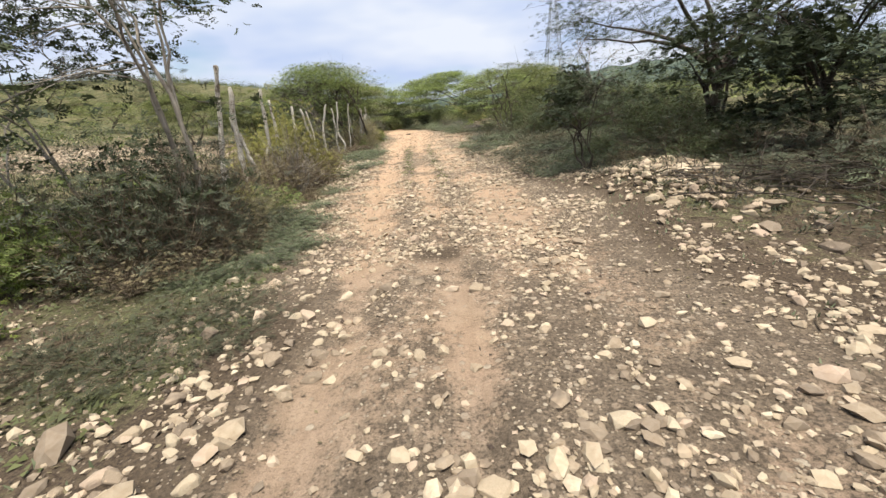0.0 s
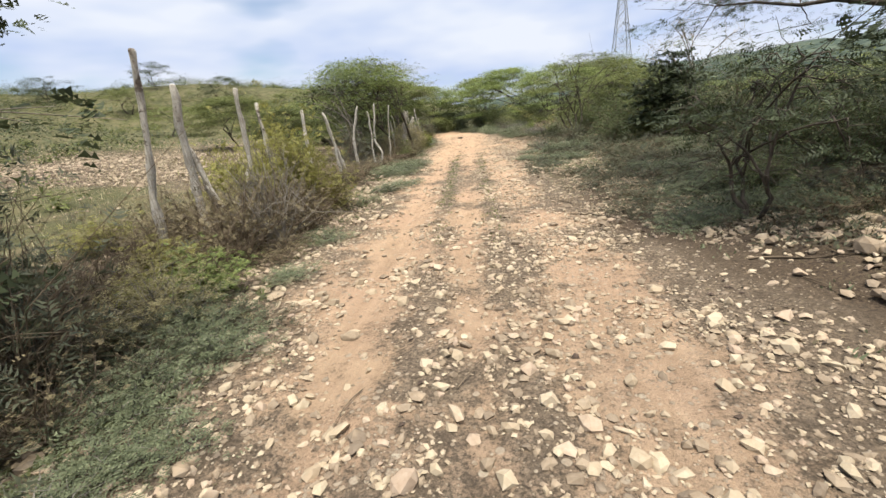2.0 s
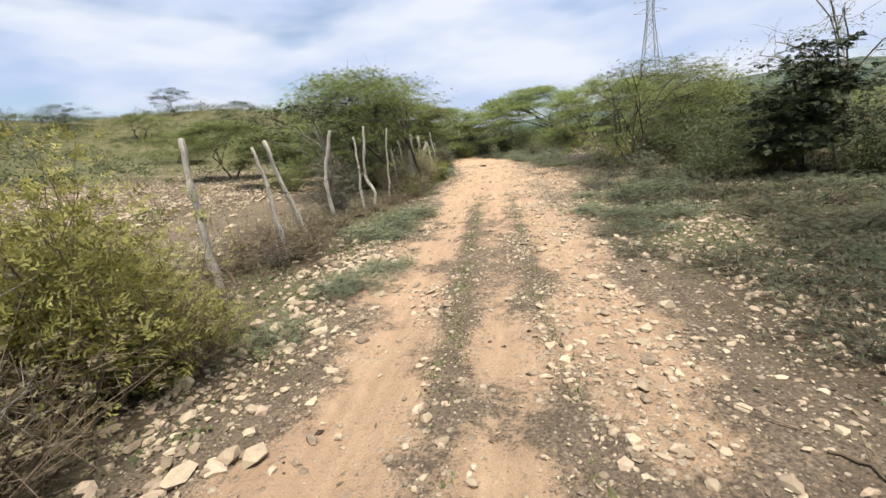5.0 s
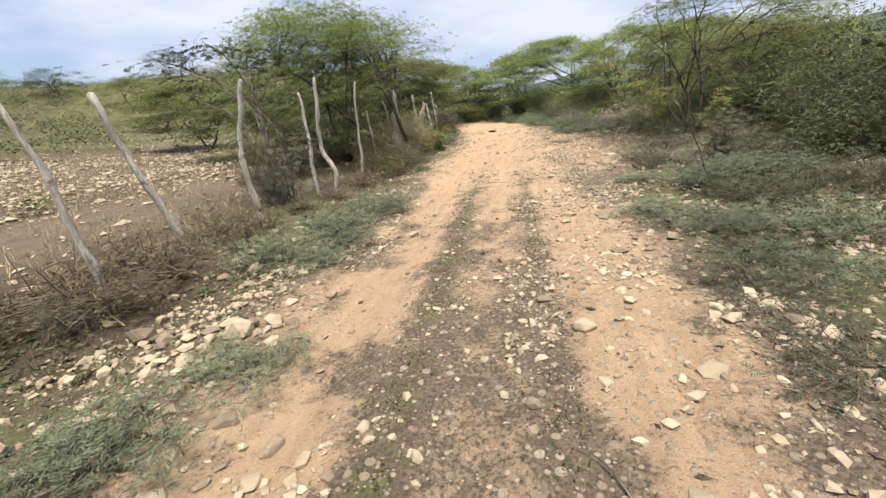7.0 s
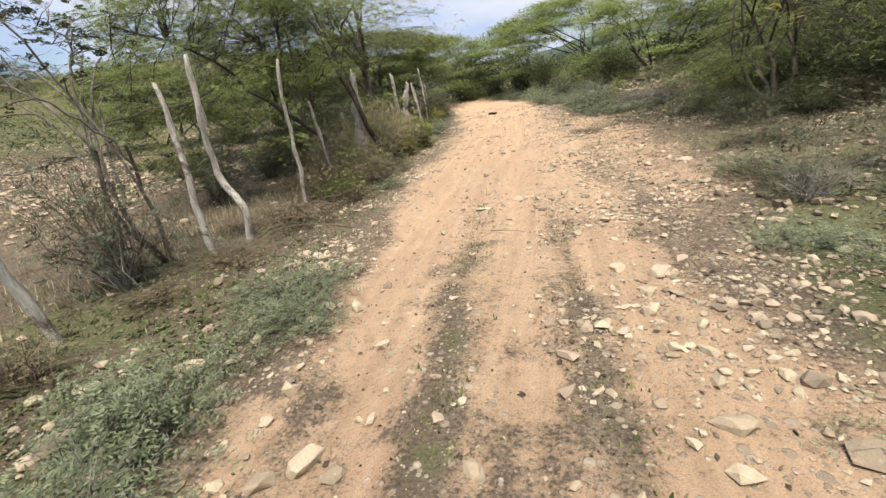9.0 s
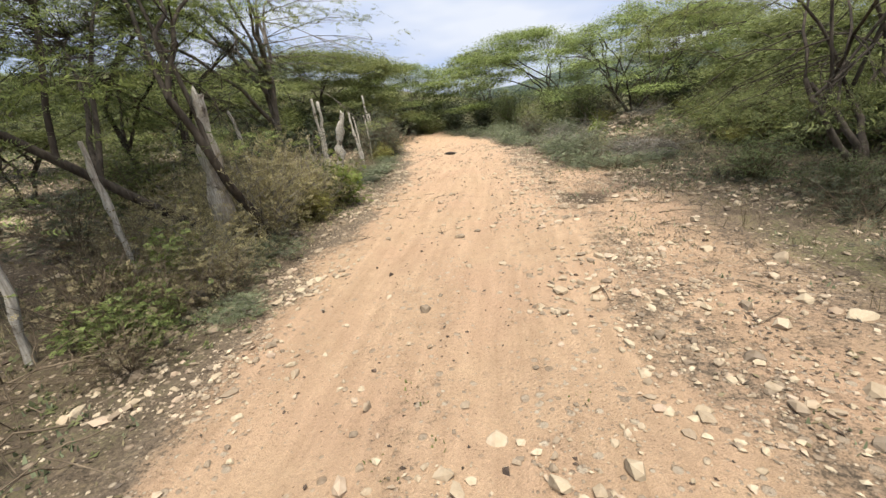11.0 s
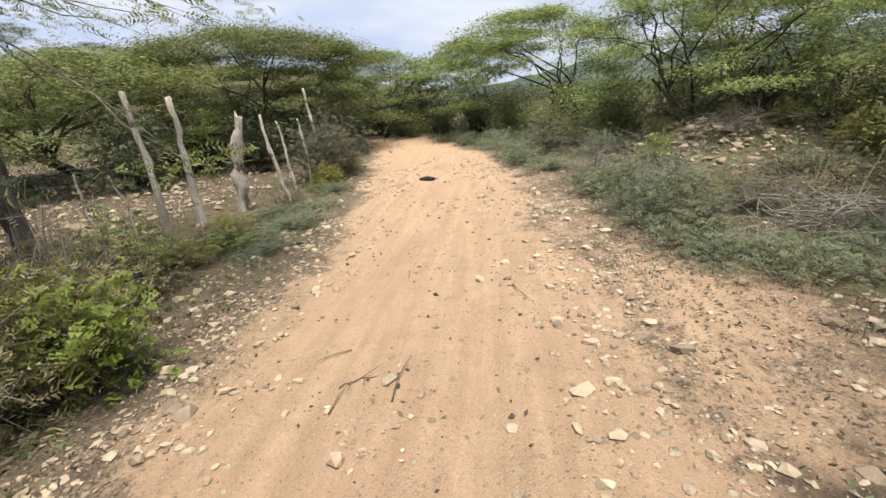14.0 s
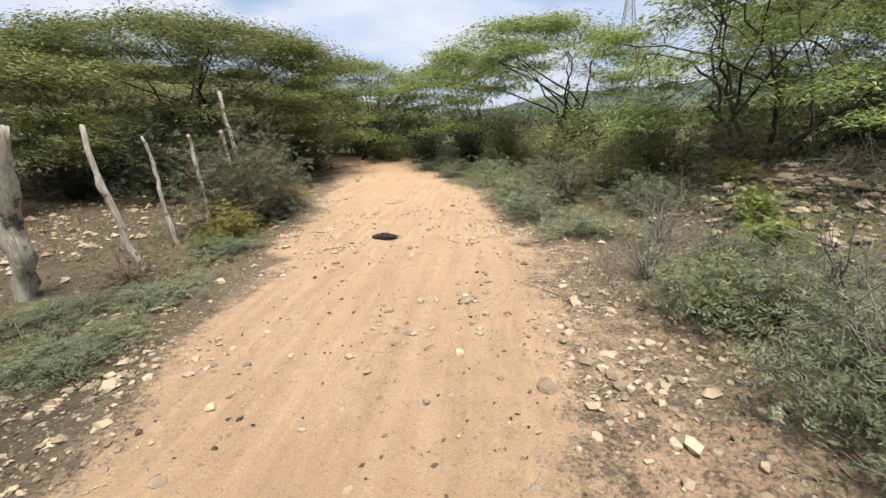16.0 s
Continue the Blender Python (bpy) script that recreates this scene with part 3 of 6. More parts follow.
# ---- stones ----
PHI = (1 + 5 ** 0.5) / 2
ICO_V = np.array([(-1, PHI, 0), (1, PHI, 0), (-1, -PHI, 0), (1, -PHI, 0), (0, -1, PHI), (0, 1, PHI), (0, -1, -PHI), (0, 1, -PHI), (PHI, 0, -1), (PHI, 0, 1), (-PHI, 0, -1), (-PHI, 0, 1)])
ICO_V = ICO_V / np.linalg.norm(ICO_V[0])
ICO_F = np.array([(0, 11, 5), (0, 5, 1), (0, 1, 7), (0, 7, 10), (0, 10, 11), (1, 5, 9), (5, 11, 4), (11, 10, 2), (10, 7, 6), (7, 1, 8), (3, 9, 4), (3, 4, 2), (3, 2, 6), (3, 6, 8), (3, 8, 9), (4, 9, 5), (2, 4, 11), (6, 2, 10), (8, 6, 7), (9, 8, 1)])


OCT_V = np.array([(1, 0, 0), (-1, 0, 0), (0, 1, 0), (0, -1, 0), (0, 0, 1), (0, 0, -1)], float)
OCT_F = np.array([(0, 2, 4), (2, 1, 4), (1, 3, 4), (3, 0, 4), (2, 0, 5), (1, 2, 5), (3, 1, 5), (0, 3, 5)])


BOX_V = 0.62 * np.array([(x, y, z) for x in (-1, 1) for y in (-1, 1) for z in (-1, 1)], float)
BOX_F = np.array([(0, 1, 3), (0, 3, 2), (4, 6, 7), (4, 7, 5), (0, 4, 5), (0, 5, 1), (2, 3, 7), (2, 7, 6), (0, 2, 6), (0, 6, 4), (1, 5, 7), (1, 7, 3)])


def stone_mesh(name, rng):
    """One broken limestone lump, about 1 across: flat faces, chipped edges."""
    p = rng.normal(0, 1, (20, 3))
    p = p / np.linalg.norm(p, axis=1)[:, None] * rng.uniform(0.4, 0.54, (20, 1))
    p *= np.array([rng.uniform(1.0, 1.3), rng.uniform(0.75, 1.05), rng.uniform(0.5, 0.8)])
    bm = bmesh.new()
    for q in p:
        bm.verts.new(q)
    bmesh.ops.convex_hull(bm, input=bm.verts)
    bmesh.ops.delete(bm, geom=[v for v in bm.verts if not v.link_faces], context="VERTS")
    bmesh.ops.bevel(bm, geom=bm.edges[:], offset=0.06, segments=1, affect="EDGES", clamp_overlap=True)
    off = Vector(rng.uniform(0, 50, 3))
    for v in bm.verts:
        v.co += 0.035 * noise.noise_vector(v.co * 6 + off)
    me = bpy.data.meshes.new(name)
    bm.to_mesh(me)
    bm.free()
    me.materials.append(STONE)
    return me


def gravel(name, xs, ys, sizes, label, rng, sink=0.25, mat=None, base=(ICO_V, ICO_F)):
    n, bv = len(xs), len(base[0])
    sc = sizes[:, None] * np.stack([rng.uniform(0.75, 1.25, n), rng.uniform(0.55, 1.0, n), rng.uniform(0.38, 0.72, n)], 1) * 0.58
    v = (base[0][None] * rng.uniform(0.7, 1.12, (n, bv, 1)) + rng.uniform(-0.2, 0.2, (n, bv, 3))) * sc[:, None]
    a, b = rng.uniform(0, 2 * np.pi, n), rng.normal(0, 0.3, n)
    cb, sb = np.cos(b)[:, None], np.sin(b)[:, None]
    y2, z2 = v[..., 1] * cb - v[..., 2] * sb, v[..., 1] * sb + v[..., 2] * cb
    ca, sa = np.cos(a)[:, None], np.sin(a)[:, None]
    p = np.stack([v[..., 0] * ca - y2 * sa + xs[:, None], v[..., 0] * sa + y2 * ca + ys[:, None], z2 + (land(xs, ys) + sc[:, 2] * (1 - 2 * sink))[:, None]], -1)
    f = (base[1][None] + bv * np.arange(n)[:, None, None]).reshape(-1, 3)
    return tagged(new(name, mesh_np(name, p, f, mat or GRAVEL)), label, "gravel", kind="stuff")


def scatter(n, x0, x1, y0, y1, rng, keep):
    x, y = rng.uniform(x0, x1, n), rng.uniform(y0, y1, n)
    k = rng.uniform(0, 1, n) < keep(x, y)
    return x[k], y[k]


srng = np.random.default_rng(11)


def road_keep(x, y):
    l0, r0 = np.interp(y, ROAD_Y, ROAD_L), np.interp(y, ROAD_Y, ROAD_R)
    much = np.interp(y, [-2, 3, 9, 14, 19, 23, 28, 45], [1.5, 1.4, 1.15, 0.85, 0.45, 0.28, 0.2, 0.12])
    clear = 0.8 * np.exp(-((x - np.interp(y, ROAD_Y, RUT_L)) / 0.28) ** 2) + 0.85 * np.exp(-((x - np.interp(y, ROAD_Y, RUT_R)) / 0.17) ** 2)
    lumps = (0.18 + 1.25 * sstep(0.42, 0.75, vnoise(x, y, 1.1, 21))) * (0.35 + 1.1 * sstep(0.3, 0.7, vnoise(x, y, 3.7, 22)))
    side = np.exp(-((x - l0 + 0.35) / 0.55) ** 2) * np.interp(y, [0, 5, 20, 26, 34], [0.8, 0.55, 0.5, 0.42, 0.4]) + np.exp(-((x - r0 - 0.6) / 1.0) ** 2) * np.interp(y, [0, 20, 22, 34], [0.25, 0.3, 0.14, 0.16]) + np.exp(-((x - r0 + 0.25) / 0.5) ** 2) * np.interp(y, [2, 5, 10, 12, 16, 19], [0.1, 0.6, 0.7, 1.3, 1.2, 0.15])
    fall = np.exp(-np.clip(l0 - 0.9 - x, 0, None) / 0.5) * np.exp(-np.clip(x - r0 - 2.2, 0, None) / 1.2)
    heap = np.exp(-(((x - 3.8) / 1.5) ** 2 + ((y - 4.8) / 2.3) ** 2))
    return np.clip((much * (1 - clear) + side) * lumps * fall * (1 - 0.75 * heap) * (1 - (0.3 + 0.35 * sstep(1.6, 2.2, x)) * sstep(0.9, 1.6, x) * (1 - sstep(7, 9, y))), 0, 1)


gxs, gys = scatter(190000, -6, 5, -1.5, 40, srng, road_keep)
gsz = np.clip(srng.lognormal(-3.5, 0.55, len(gxs)) * np.interp(gys, [0, 5, 10], [1.3, 1.15, 1.0]), 0.014, 0.13)
coarse = gsz > 0.042
gravel("track_gravel", gxs[coarse], gys[coarse], gsz[coarse], "pale yellow limestone lumps strewn over the dirt track", srng, 0.36)
gravel("small_gravel", gxs[~coarse], gys[~coarse], gsz[~coarse], "small pale limestone gravel strewn over the dirt track", srng, base=(OCT_V, OCT_F))
gxs, gys = scatter(38000, -5, 4.5, -1.5, 30, srng, road_keep)
gravel("fine_gravel", gxs, gys, srng.uniform(0.008, 0.024, len(gxs)), "fine limestone chips between the wheel ruts", srng, base=(OCT_V, OCT_F))


def field_keep(x, y):
    d = (-12.8 + 0.2 * y) - x
    band = sstep(1.0, 2.4, d) * (1 - sstep(12, 22, d)) * sstep(15, 17, y) * (1 - sstep(36, 46, y))
    return (1 - 0.6 * sstep(27, 31, y)) * (0.02 + np.interp(y, [22, 28], [0.1, 0.42]) * sstep(12.5, 16, y) * sstep(-5.8, -7.5, x) * (0.2 + vnoise(x, y, 0.6, 33)) + band * (0.35 + 0.9 * sstep(0.35, 0.65, vnoise(x, y, 0.35, 31))))


fxs, fys = scatter(58000, -36, -5.5, 6, 52, srng, field_keep)
gravel("field_rubble", fxs, fys, np.clip(srng.lognormal(-2.35, 0.42, len(fxs)), 0.04, 0.24), "broken limestone rubble lying over the bare field", srng, 0.3, base=(OCT_V, OCT_F))
fxs, fys = scatter(7500, 0.6, 8.5, 8, 40, srng, lambda x, y: sstep(0.3, 1.2, x - np.interp(y, ROAD_Y, ROAD_R)) * np.interp(y, [8, 10, 18, 21], [0.3, 0.6, 0.6, 0.2]) + 0.7 * sstep(0.45, 0.7, vnoise(x, y, 0.5, 41)))
gravel("scrub_rubble", fxs, fys, np.clip(srng.lognormal(-2.9, 0.45, len(fxs)), 0.025, 0.13), "limestone rubble scattered under the roadside scrub", srng, 0.1, base=(BOX_V, BOX_F))
fxs = srng.normal(3.65, 0.48, 1300)
fys = srng.normal(6.45, 0.85, 1300)
gravel("rubble_heap", fxs, fys, np.clip(srng.lognormal(-2.55, 0.4, 1300), 0.03, 0.26), "heap of pale broken limestone beside the track", srng, 0.1)
fxs, fys = scatter(260, 2.75, 5.2, 2.6, 5.8, srng, lambda x, y: 0.2 + 0.6 * sstep(0.4, 0.7, vnoise(x, y, 1.2, 36)))
gravel("roadside_stones", fxs, fys, np.clip(srng.lognormal(-2.25, 0.4, len(fxs)), 0.05, 0.28), "pale limestone blocks lying on dark soil", srng, 0.25)
fxs, fys = srng.normal(3.2, 1.0, 420), srng.normal(36.0, 1.6, 420)
gravel("bank_rubble", fxs, fys, np.clip(srng.lognormal(-2.2, 0.4, 420), 0.05, 0.3), "limestone rubble on a low earth bank", srng, 0.15)

fxs, fys = scatter(7800, -4.6, -1.0, 0.2, 18.5, srng, lambda x, y: np.exp(-((x - np.interp(y, ROAD_Y, ROAD_L) + 0.75) / 0.75) ** 2) * (0.1 + 0.8 * sstep(0.4, 0.7, vnoise(x, y, 1.4, 34))) * np.interp(y, [0, 2.6, 3.2, 8.5, 9.5, 11, 18.5], [0.6, 0.3, 0.12, 0.2, 0.9, 1, 0.7]))
gravel("verge_stones", fxs, fys, np.clip(srng.lognormal(-2.6, 0.45, len(fxs)), 0.03, 0.24), "pale limestone lumps scattered over the verge", srng, 0.25)

CLOD = bark_material("dark_clod", (0.05, 0.038, 0.03), (0.14, 0.1, 0.075), 30, 1.0)
fxs, fys = scatter(4600, -5.5, 3.5, 0, 36, srng, lambda x, y: 0.05 + 0.6 * sstep(0.62, 0.8, vnoise(x, y, 1.7, 51)))
gravel("earth_clods", fxs, fys, srng.uniform(0.015, 0.06, len(fxs)), "dark dry earth clods and droppings on the track", srng, 0.3, CLOD, (OCT_V, OCT_F))

fxs, fys = scatter(4600, -6, 1.5, 16, 37, srng, lambda x, y: sstep(0, 0.4, x - np.interp(y, ROAD_Y, ROAD_L)) * sstep(0, 0.4, np.interp(y, ROAD_Y, ROAD_R) - x) * (0.12 + 0.8 * sstep(0.5, 0.75, vnoise(x, y, 1.9, 53))))
gravel("track_crumbs", fxs, fys, srng.uniform(0.008, 0.032, len(fxs)), "dark crumbs of bark and dung on the sand", srng, 0.25, CLOD, (OCT_V, OCT_F))

STONES = [stone_mesh("stone", srng) for _ in range(14)]


def lay_stone(x, y, size, turn):
    me = STONES[int(srng.integers(len(STONES)))]
    ob = new("stone", me)
    ob.matrix_basis = Matrix.Translation((x, y, lz(x, y) + 0.02 * size)) @ Matrix.Rotation(turn, 4, "Z") @ Matrix.Rotation(float(srng.normal(0, 0.12)), 4, "X") @ Matrix.Scale(size, 4)
    return tagged(ob, "pale yellow limestone block lying on the ground" if size > 0.13 else "small pale limestone lump on the track", "stone", "loose stones along the track")


# Larger stones that stand out beside and in the ruts: x, y, size.
for x, y, s in (
        (-0.92, 2.25, 0.22), (-0.95, 2.7, 0.16), (0.85, 1.35, 0.21), (0.2, 1.05, 0.17),
        (-0.2, 2.05, 0.15), (0.42, 2.4, 0.13), (-0.3, 3.3, 0.19), (0.25, 3.1, 0.16),
        (0.1, 4.5, 0.13), (-0.95, 3.2, 0.17), (-1.55, 1.9, 0.14), (-1.75, 1.5, 0.16),
        (3.0, 5.1, 0.24), (2.6, 4.6, 0.2), (3.4, 4.3, 0.26), (3.9, 4.9, 0.22),
        (3.1, 3.7, 0.2), (3.4, 3.2, 0.24), (-2.13, 11.3, 0.17), (1.02, 10.15, 0.2),
        (0.72, 12.4, 0.22), (-2.87, 9.53, 0.2), (-1.03, 9.65, 0.12), (-1.23, 6.14, 0.2),
        (-0.92, 6.68, 0.19), (-0.53, 6.5, 0.17), (-0.07, 7.47, 0.17), (0.46, 6.25, 0.2),
        (0.17, 8.25, 0.2)):
    lay_stone(x, y, 0.85 * s, float(srng.uniform(0, 6.28)))
for x, y, s in (
        (1.35, 9.1, 0.16), (-3.03, 13.95, 0.22), (-3.25, 13.85, 0.16), (-3.57, 15.35, 0.2),
        (-0.34, 14.57, 0.22), (0.28, 14.1, 0.18), (-1.95, 13.4, 0.17), (-2.3, 13.5, 0.18),
        (0.2, 13.25, 0.16), (0.0, 13.3, 0.17), (-2.3, 13.0, 0.2), (-0.53, 18.95, 0.2),
        (-0.25, 18.85, 0.24), (-4.5, 19.0, 0.2), (-2.45, 16.85, 0.2), (-2.3, 17.0, 0.23),
        (-2.1, 16.95, 0.15), (-0.3, 17.3, 0.2), (0.15, 17.2, 0.24), (0.45, 17.6, 0.16),
        (-4.26, 25.25, 0.17), (-3.5, 23.3, 0.15), (-3.5, 23.52, 0.13), (1.05, 23.5, 0.22),
        (0.75, 22.7, 0.17), (0.9, 22.4, 0.2), (-5.0, 29.1, 0.17), (-4.55, 27.6, 0.16),
        (-4.7, 27.65, 0.14)):
    lay_stone(x, y, 0.85 * s, float(srng.uniform(0, 6.28)))
for x, y, s in (
        (-4.95, 31.7, 0.14), (-5.05, 32.1, 0.15), (2.3, 26.6, 0.2), (2.9, 27.2, 0.22),
        (2.2, 25.4, 0.17), (2.6, 24.4, 0.18), (1.6, 26.0, 0.14), (3.3, 25.9, 0.2)):
    lay_stone(x, y, 0.85 * s, float(srng.uniform(0, 6.28)))
cxs, cys = scatter(4200, -4.6, 3.6, 0.2, 34, srng, lambda x, y: 0.55 * road_keep(x, y))
for x, y in list(zip(cxs, cys))[:45]:
    lay_stone(float(x), float(y), float(np.clip(srng.lognormal(-2.45, 0.25), 0.06, 0.15)), float(srng.uniform(0, 6.28)))

cxs, cys = scatter(2600, -5.2, 3.4, 5, 34, srng, lambda x, y: 0.5 * np.exp(-((x - np.interp(y, ROAD_Y, ROAD_L) + 0.5) / 0.5) ** 2) * np.interp(y, [5, 8, 19, 24], [0, 1, 1, 0.3]) + 0.28 * np.exp(-((x - np.interp(y, ROAD_Y, ROAD_R) - 1.2) / 0.9) ** 2) * np.interp(y, [5, 8, 20, 28], [0.1, 1, 1, 0.5]))
for x, y in list(zip(cxs, cys))[:85]:
    lay_stone(float(x), float(y), float(np.clip(srng.lognormal(-2.3, 0.35), 0.06, 0.22)), float(srng.uniform(0, 6.28)))

cxs, cys = scatter(900, -2.9, -0.55, 0.3, 5.2, srng, lambda x, y: (0.15 + 0.9 * sstep(0.4, 0.7, vnoise(x, y, 1.5, 35))) * np.exp(-((x + np.interp(y, [1.4, 2.0, 5], [1.45, 1.1, 1.35])) / np.interp(y, [1.4, 2.0], [0.6, 0.35])) ** 2))
for x, y in list(zip(cxs, cys))[:90]:
    lay_stone(float(x), float(y), float(np.clip(srng.lognormal(-2.4, 0.3), 0.055, 0.17)), float(srng.uniform(0, 6.28)))

# ---- plants ----


def crown_tree(name, x, y, height, spread, seed, label, leaf=None, bark=None, stems=1, fork=0.3, pads=46, per_pad=42, trunk_r=0.09, lean=(0.0, 0.0),
               shift=(0.0, 0.0), depth=0.45, pad_r=0.55, leaf_l=0.075, leaf_w=0.0095, pairs=4, bare=0, dome=0.42, low=0.25, splay=0.3, limbs_n=9, feather=False):
    """Flat-topped thorn tree: bent stems, limbs fanning to layered pads of feathery leaves."""
    rng = np.random.default_rng(seed)
    root = thing(name, x, y, lz(x, y) - 0.03, label, "tree")
    paths, tips = [], []
    top = np.array([shift[0], shift[1], height])
    limbs = []
    for s in range(stems):
        a = rng.uniform(0, 6.28) if stems > 1 else 0.0
        b0 = np.array([0.12 * math.cos(a), 0.12 * math.sin(a), 0.0]) * (stems > 1)
        out = splay * spread if stems > 1 else 0.0
        fk = np.array([lean[0] + out * math.cos(a), lean[1] + out * math.sin(a), height * fork * rng.uniform(0.85, 1.2)])
        mid = 0.5 * (b0 + fk) + rng.normal(0, 0.06 * height, 3) * np.array([1, 1, 0.2])
        r0 = trunk_r * (1.0 if stems == 1 else 0.7) * rng.uniform(0.8, 1.1)
        line = bent(b0, mid, fk, 7, rng, 0.018)
        v, f = tubes([(line, np.linspace(r0 * 1.25, r0 * 0.75, 7))], 7)
        trunk = part("trunk", mesh_np("trunk", v, f, bark or BARK, True), root)
        for k in range(max(3, limbs_n // stems)):
            az = rng.uniform(0, 6.28)
            rr_ = spread * math.sqrt(rng.uniform(0.08, 0.8))
            end = np.array([top[0] + rr_ * math.cos(az), top[1] + rr_ * math.sin(az), height * (1 - dome * (rr_ / spread) ** 2) - rng.uniform(0.05, 0.3)])
            st = line[-1 - int(rng.integers(0, 3))]
            ctl = st + (end - st) * np.array([0.35, 0.35, 0.75])
            lm = bent(st, ctl, end, 8, rng, 0.035 * spread / 3)
            limbs.append(lm)
            v, f = tubes([(lm, np.linspace(r0 * 0.62, 0.012, 8))], 5)
            part("limb", mesh_np("limb", v, f, bark or BARK, True), trunk)
    limb_pts = np.concatenate([lm[2:] for lm in limbs])
    org, way = [], []
    pads = int(1.25 * pads)
    for i in range(pads + bare):
        az, u = rng.uniform(0, 6.28), math.sqrt(rng.uniform(0.0, 1.0))
        rr_ = spread * u * rng.uniform(0.85, 1.08)
        zt = height * (1 - dome * (rr_ / spread) ** 2)
        if rng.uniform() < low:
            zt -= rng.uniform(0.2, depth * height)
        zt -= rng.uniform(0, 0.22)
        c = np.array([top[0] + rr_ * math.cos(az), top[1] + rr_ * math.sin(az), max(zt, 0.25 * height)])
        st = limb_pts[np.argmin(np.linalg.norm(limb_pts - c, axis=1) + 0.4 * np.maximum(limb_pts[:, 2] - c[2], 0))]
        tw = bent(st, 0.5 * (st + c) + rng.normal(0, 0.16, 3) + np.array([0, 0, 0.12]), c, 6, rng, 0.035)
        paths.append((tw, np.linspace(0.011, 0.003, 6)))
        if i >= pads:
            paths.append((bent(c, c + np.array([0, 0, 0.2]), c + rng.normal(0, 0.3, 3) + np.array([0, 0, 0.4]), 5, rng, 0.03), np.linspace(0.006, 0.002, 5)))
            continue
        n = int(per_pad * (1.5 if feather else 12.0 if leaf_w < 0.0139 else 1.0) * rng.uniform(0.6, 1.4))
        pr = pad_r * rng.uniform(0.65, 1.35)
        o = c + np.clip(rng.normal(0, 1, (n, 3)), -2, 2) * np.array([pr * 0.66, pr * 0.66, 0.1 * pr + 0.025])
        out = o - np.array([top[0], top[1], 0])
        out[:, 2] = 0
        out /= np.linalg.norm(out, axis=1)[:, None] + 0.3
        org.append(o)
        way.append(0.8 * out + unit_ways(n, rng, 0.2, 0.08))
        for _ in range(2):
            e = c + rng.normal(0, 1, 3) * np.array([pr * 0.7, pr * 0.7, 0.12])
            paths.append((bent(tw[3], 0.5 * (tw[3] + e), e, 4, rng, 0.015), np.linspace(0.006, 0.002, 4)))
    v, f = tubes(paths, 3)
    part("branchwork", mesh_np("branchwork", v, f, bark or BARK, True), root, kind="stuff")
    if feather:
        v, f = sprays(np.concatenate(org), np.concatenate(way), 0.2, 6, 0.046, 0.0062, rng)
    elif leaf_w < 0.0139:
        v, f = fronds(np.concatenate(org), np.concatenate(way), 0.06 + 0.72 * leaf_l, 0.007 + 0.1 * leaf_l, rng)
    else:
        v, f = sprays(np.concatenate(org), np.concatenate(way), 0.17, pairs, leaf_l, leaf_w * 1.25, rng)
    part("crown", mesh_np("crown", v, f, leaf or LEAF_OLIVE), root)
    return root


def shrub_meshes(rng, width, height, stems, sprays_n, leaf, twig, spray_l, pairs, leaf_l, leaf_w, upright=0.5, twigs=3, floor=0.05):
    """A clump: thin stems from one root, twigs, and leaves over the outer part."""
    paths, fine_paths, tips = [], [], []
    for i in range(stems):
        az = rng.uniform(0, 6.28)
        rr_ = width * math.sqrt(rng.uniform(0.02, 1))
        end = np.array([rr_ * math.cos(az), rr_ * math.sin(az), height * (1 - 0.55 * (rr_ / width) ** 2) * rng.uniform(0.55, 1.08)])
        st = np.array([0.12 * width * math.cos(az) * rng.uniform(), 0.12 * width * math.sin(az) * rng.uniform(), -0.03])
        ctl = st + (end - st) * np.array([1 - upright, 1 - upright, 0.6])
        lm = bent(st, ctl, end, 6, rng, 0.025 * height)
        r0 = 0.006 + 0.006 * height * rng.uniform(0.5, 1)
        paths.append((lm, np.linspace(r0, 0.0022, 6)))
        tips.append(lm[2:])
        for _ in range(twigs):
            j = int(rng.integers(1, 5))
            e = lm[j] + rng.normal(0, 1, 3) * 0.24 * height + np.array([0, 0, 0.1 * height])
            e[2] = max(e[2], 0.02)
            fine_paths.append((np.stack([lm[j], e]), np.array([0.0035, 0.0014])))
            tips.append(np.stack([0.5 * (lm[j] + e), e]))
    tips = np.concatenate(tips)
    sv, sf = tubes(paths, 3)
    stems_me = mesh_np("woody_stem", sv, sf, twig, True)
    tv, tf = tubes(fine_paths, 3)
    twigs_me = mesh_np("branchwork", tv, tf, twig, True)
    leaf_me = None
    if sprays_n:
        pick = tips[rng.integers(0, len(tips), sprays_n)]
        o = pick + rng.normal(0, 0.06 + 0.05 * width, (sprays_n, 3)) * np.array([1, 1, 0.7])
        o[:, 2] = np.maximum(o[:, 2], floor)
        out = o * np.array([1, 1, 0.5]) / (np.linalg.norm(o, axis=1)[:, None] + 0.1)
        w = 0.7 * out + unit_ways(sprays_n, rng, 0.45, 0.15)
        v, f = sprays(o, w, spray_l, pairs, leaf_l, leaf_w, rng) if pairs else fronds(o, w, leaf_l, leaf_w, rng)
        leaf_me = mesh_np("foliage", v, f, leaf)
    return stems_me, twigs_me, leaf_me


def shrub_kind(name, count, seed, **kw):
    rng = np.random.default_rng(seed)
    return name, [shrub_meshes(rng, **kw) for _ in range(count)]


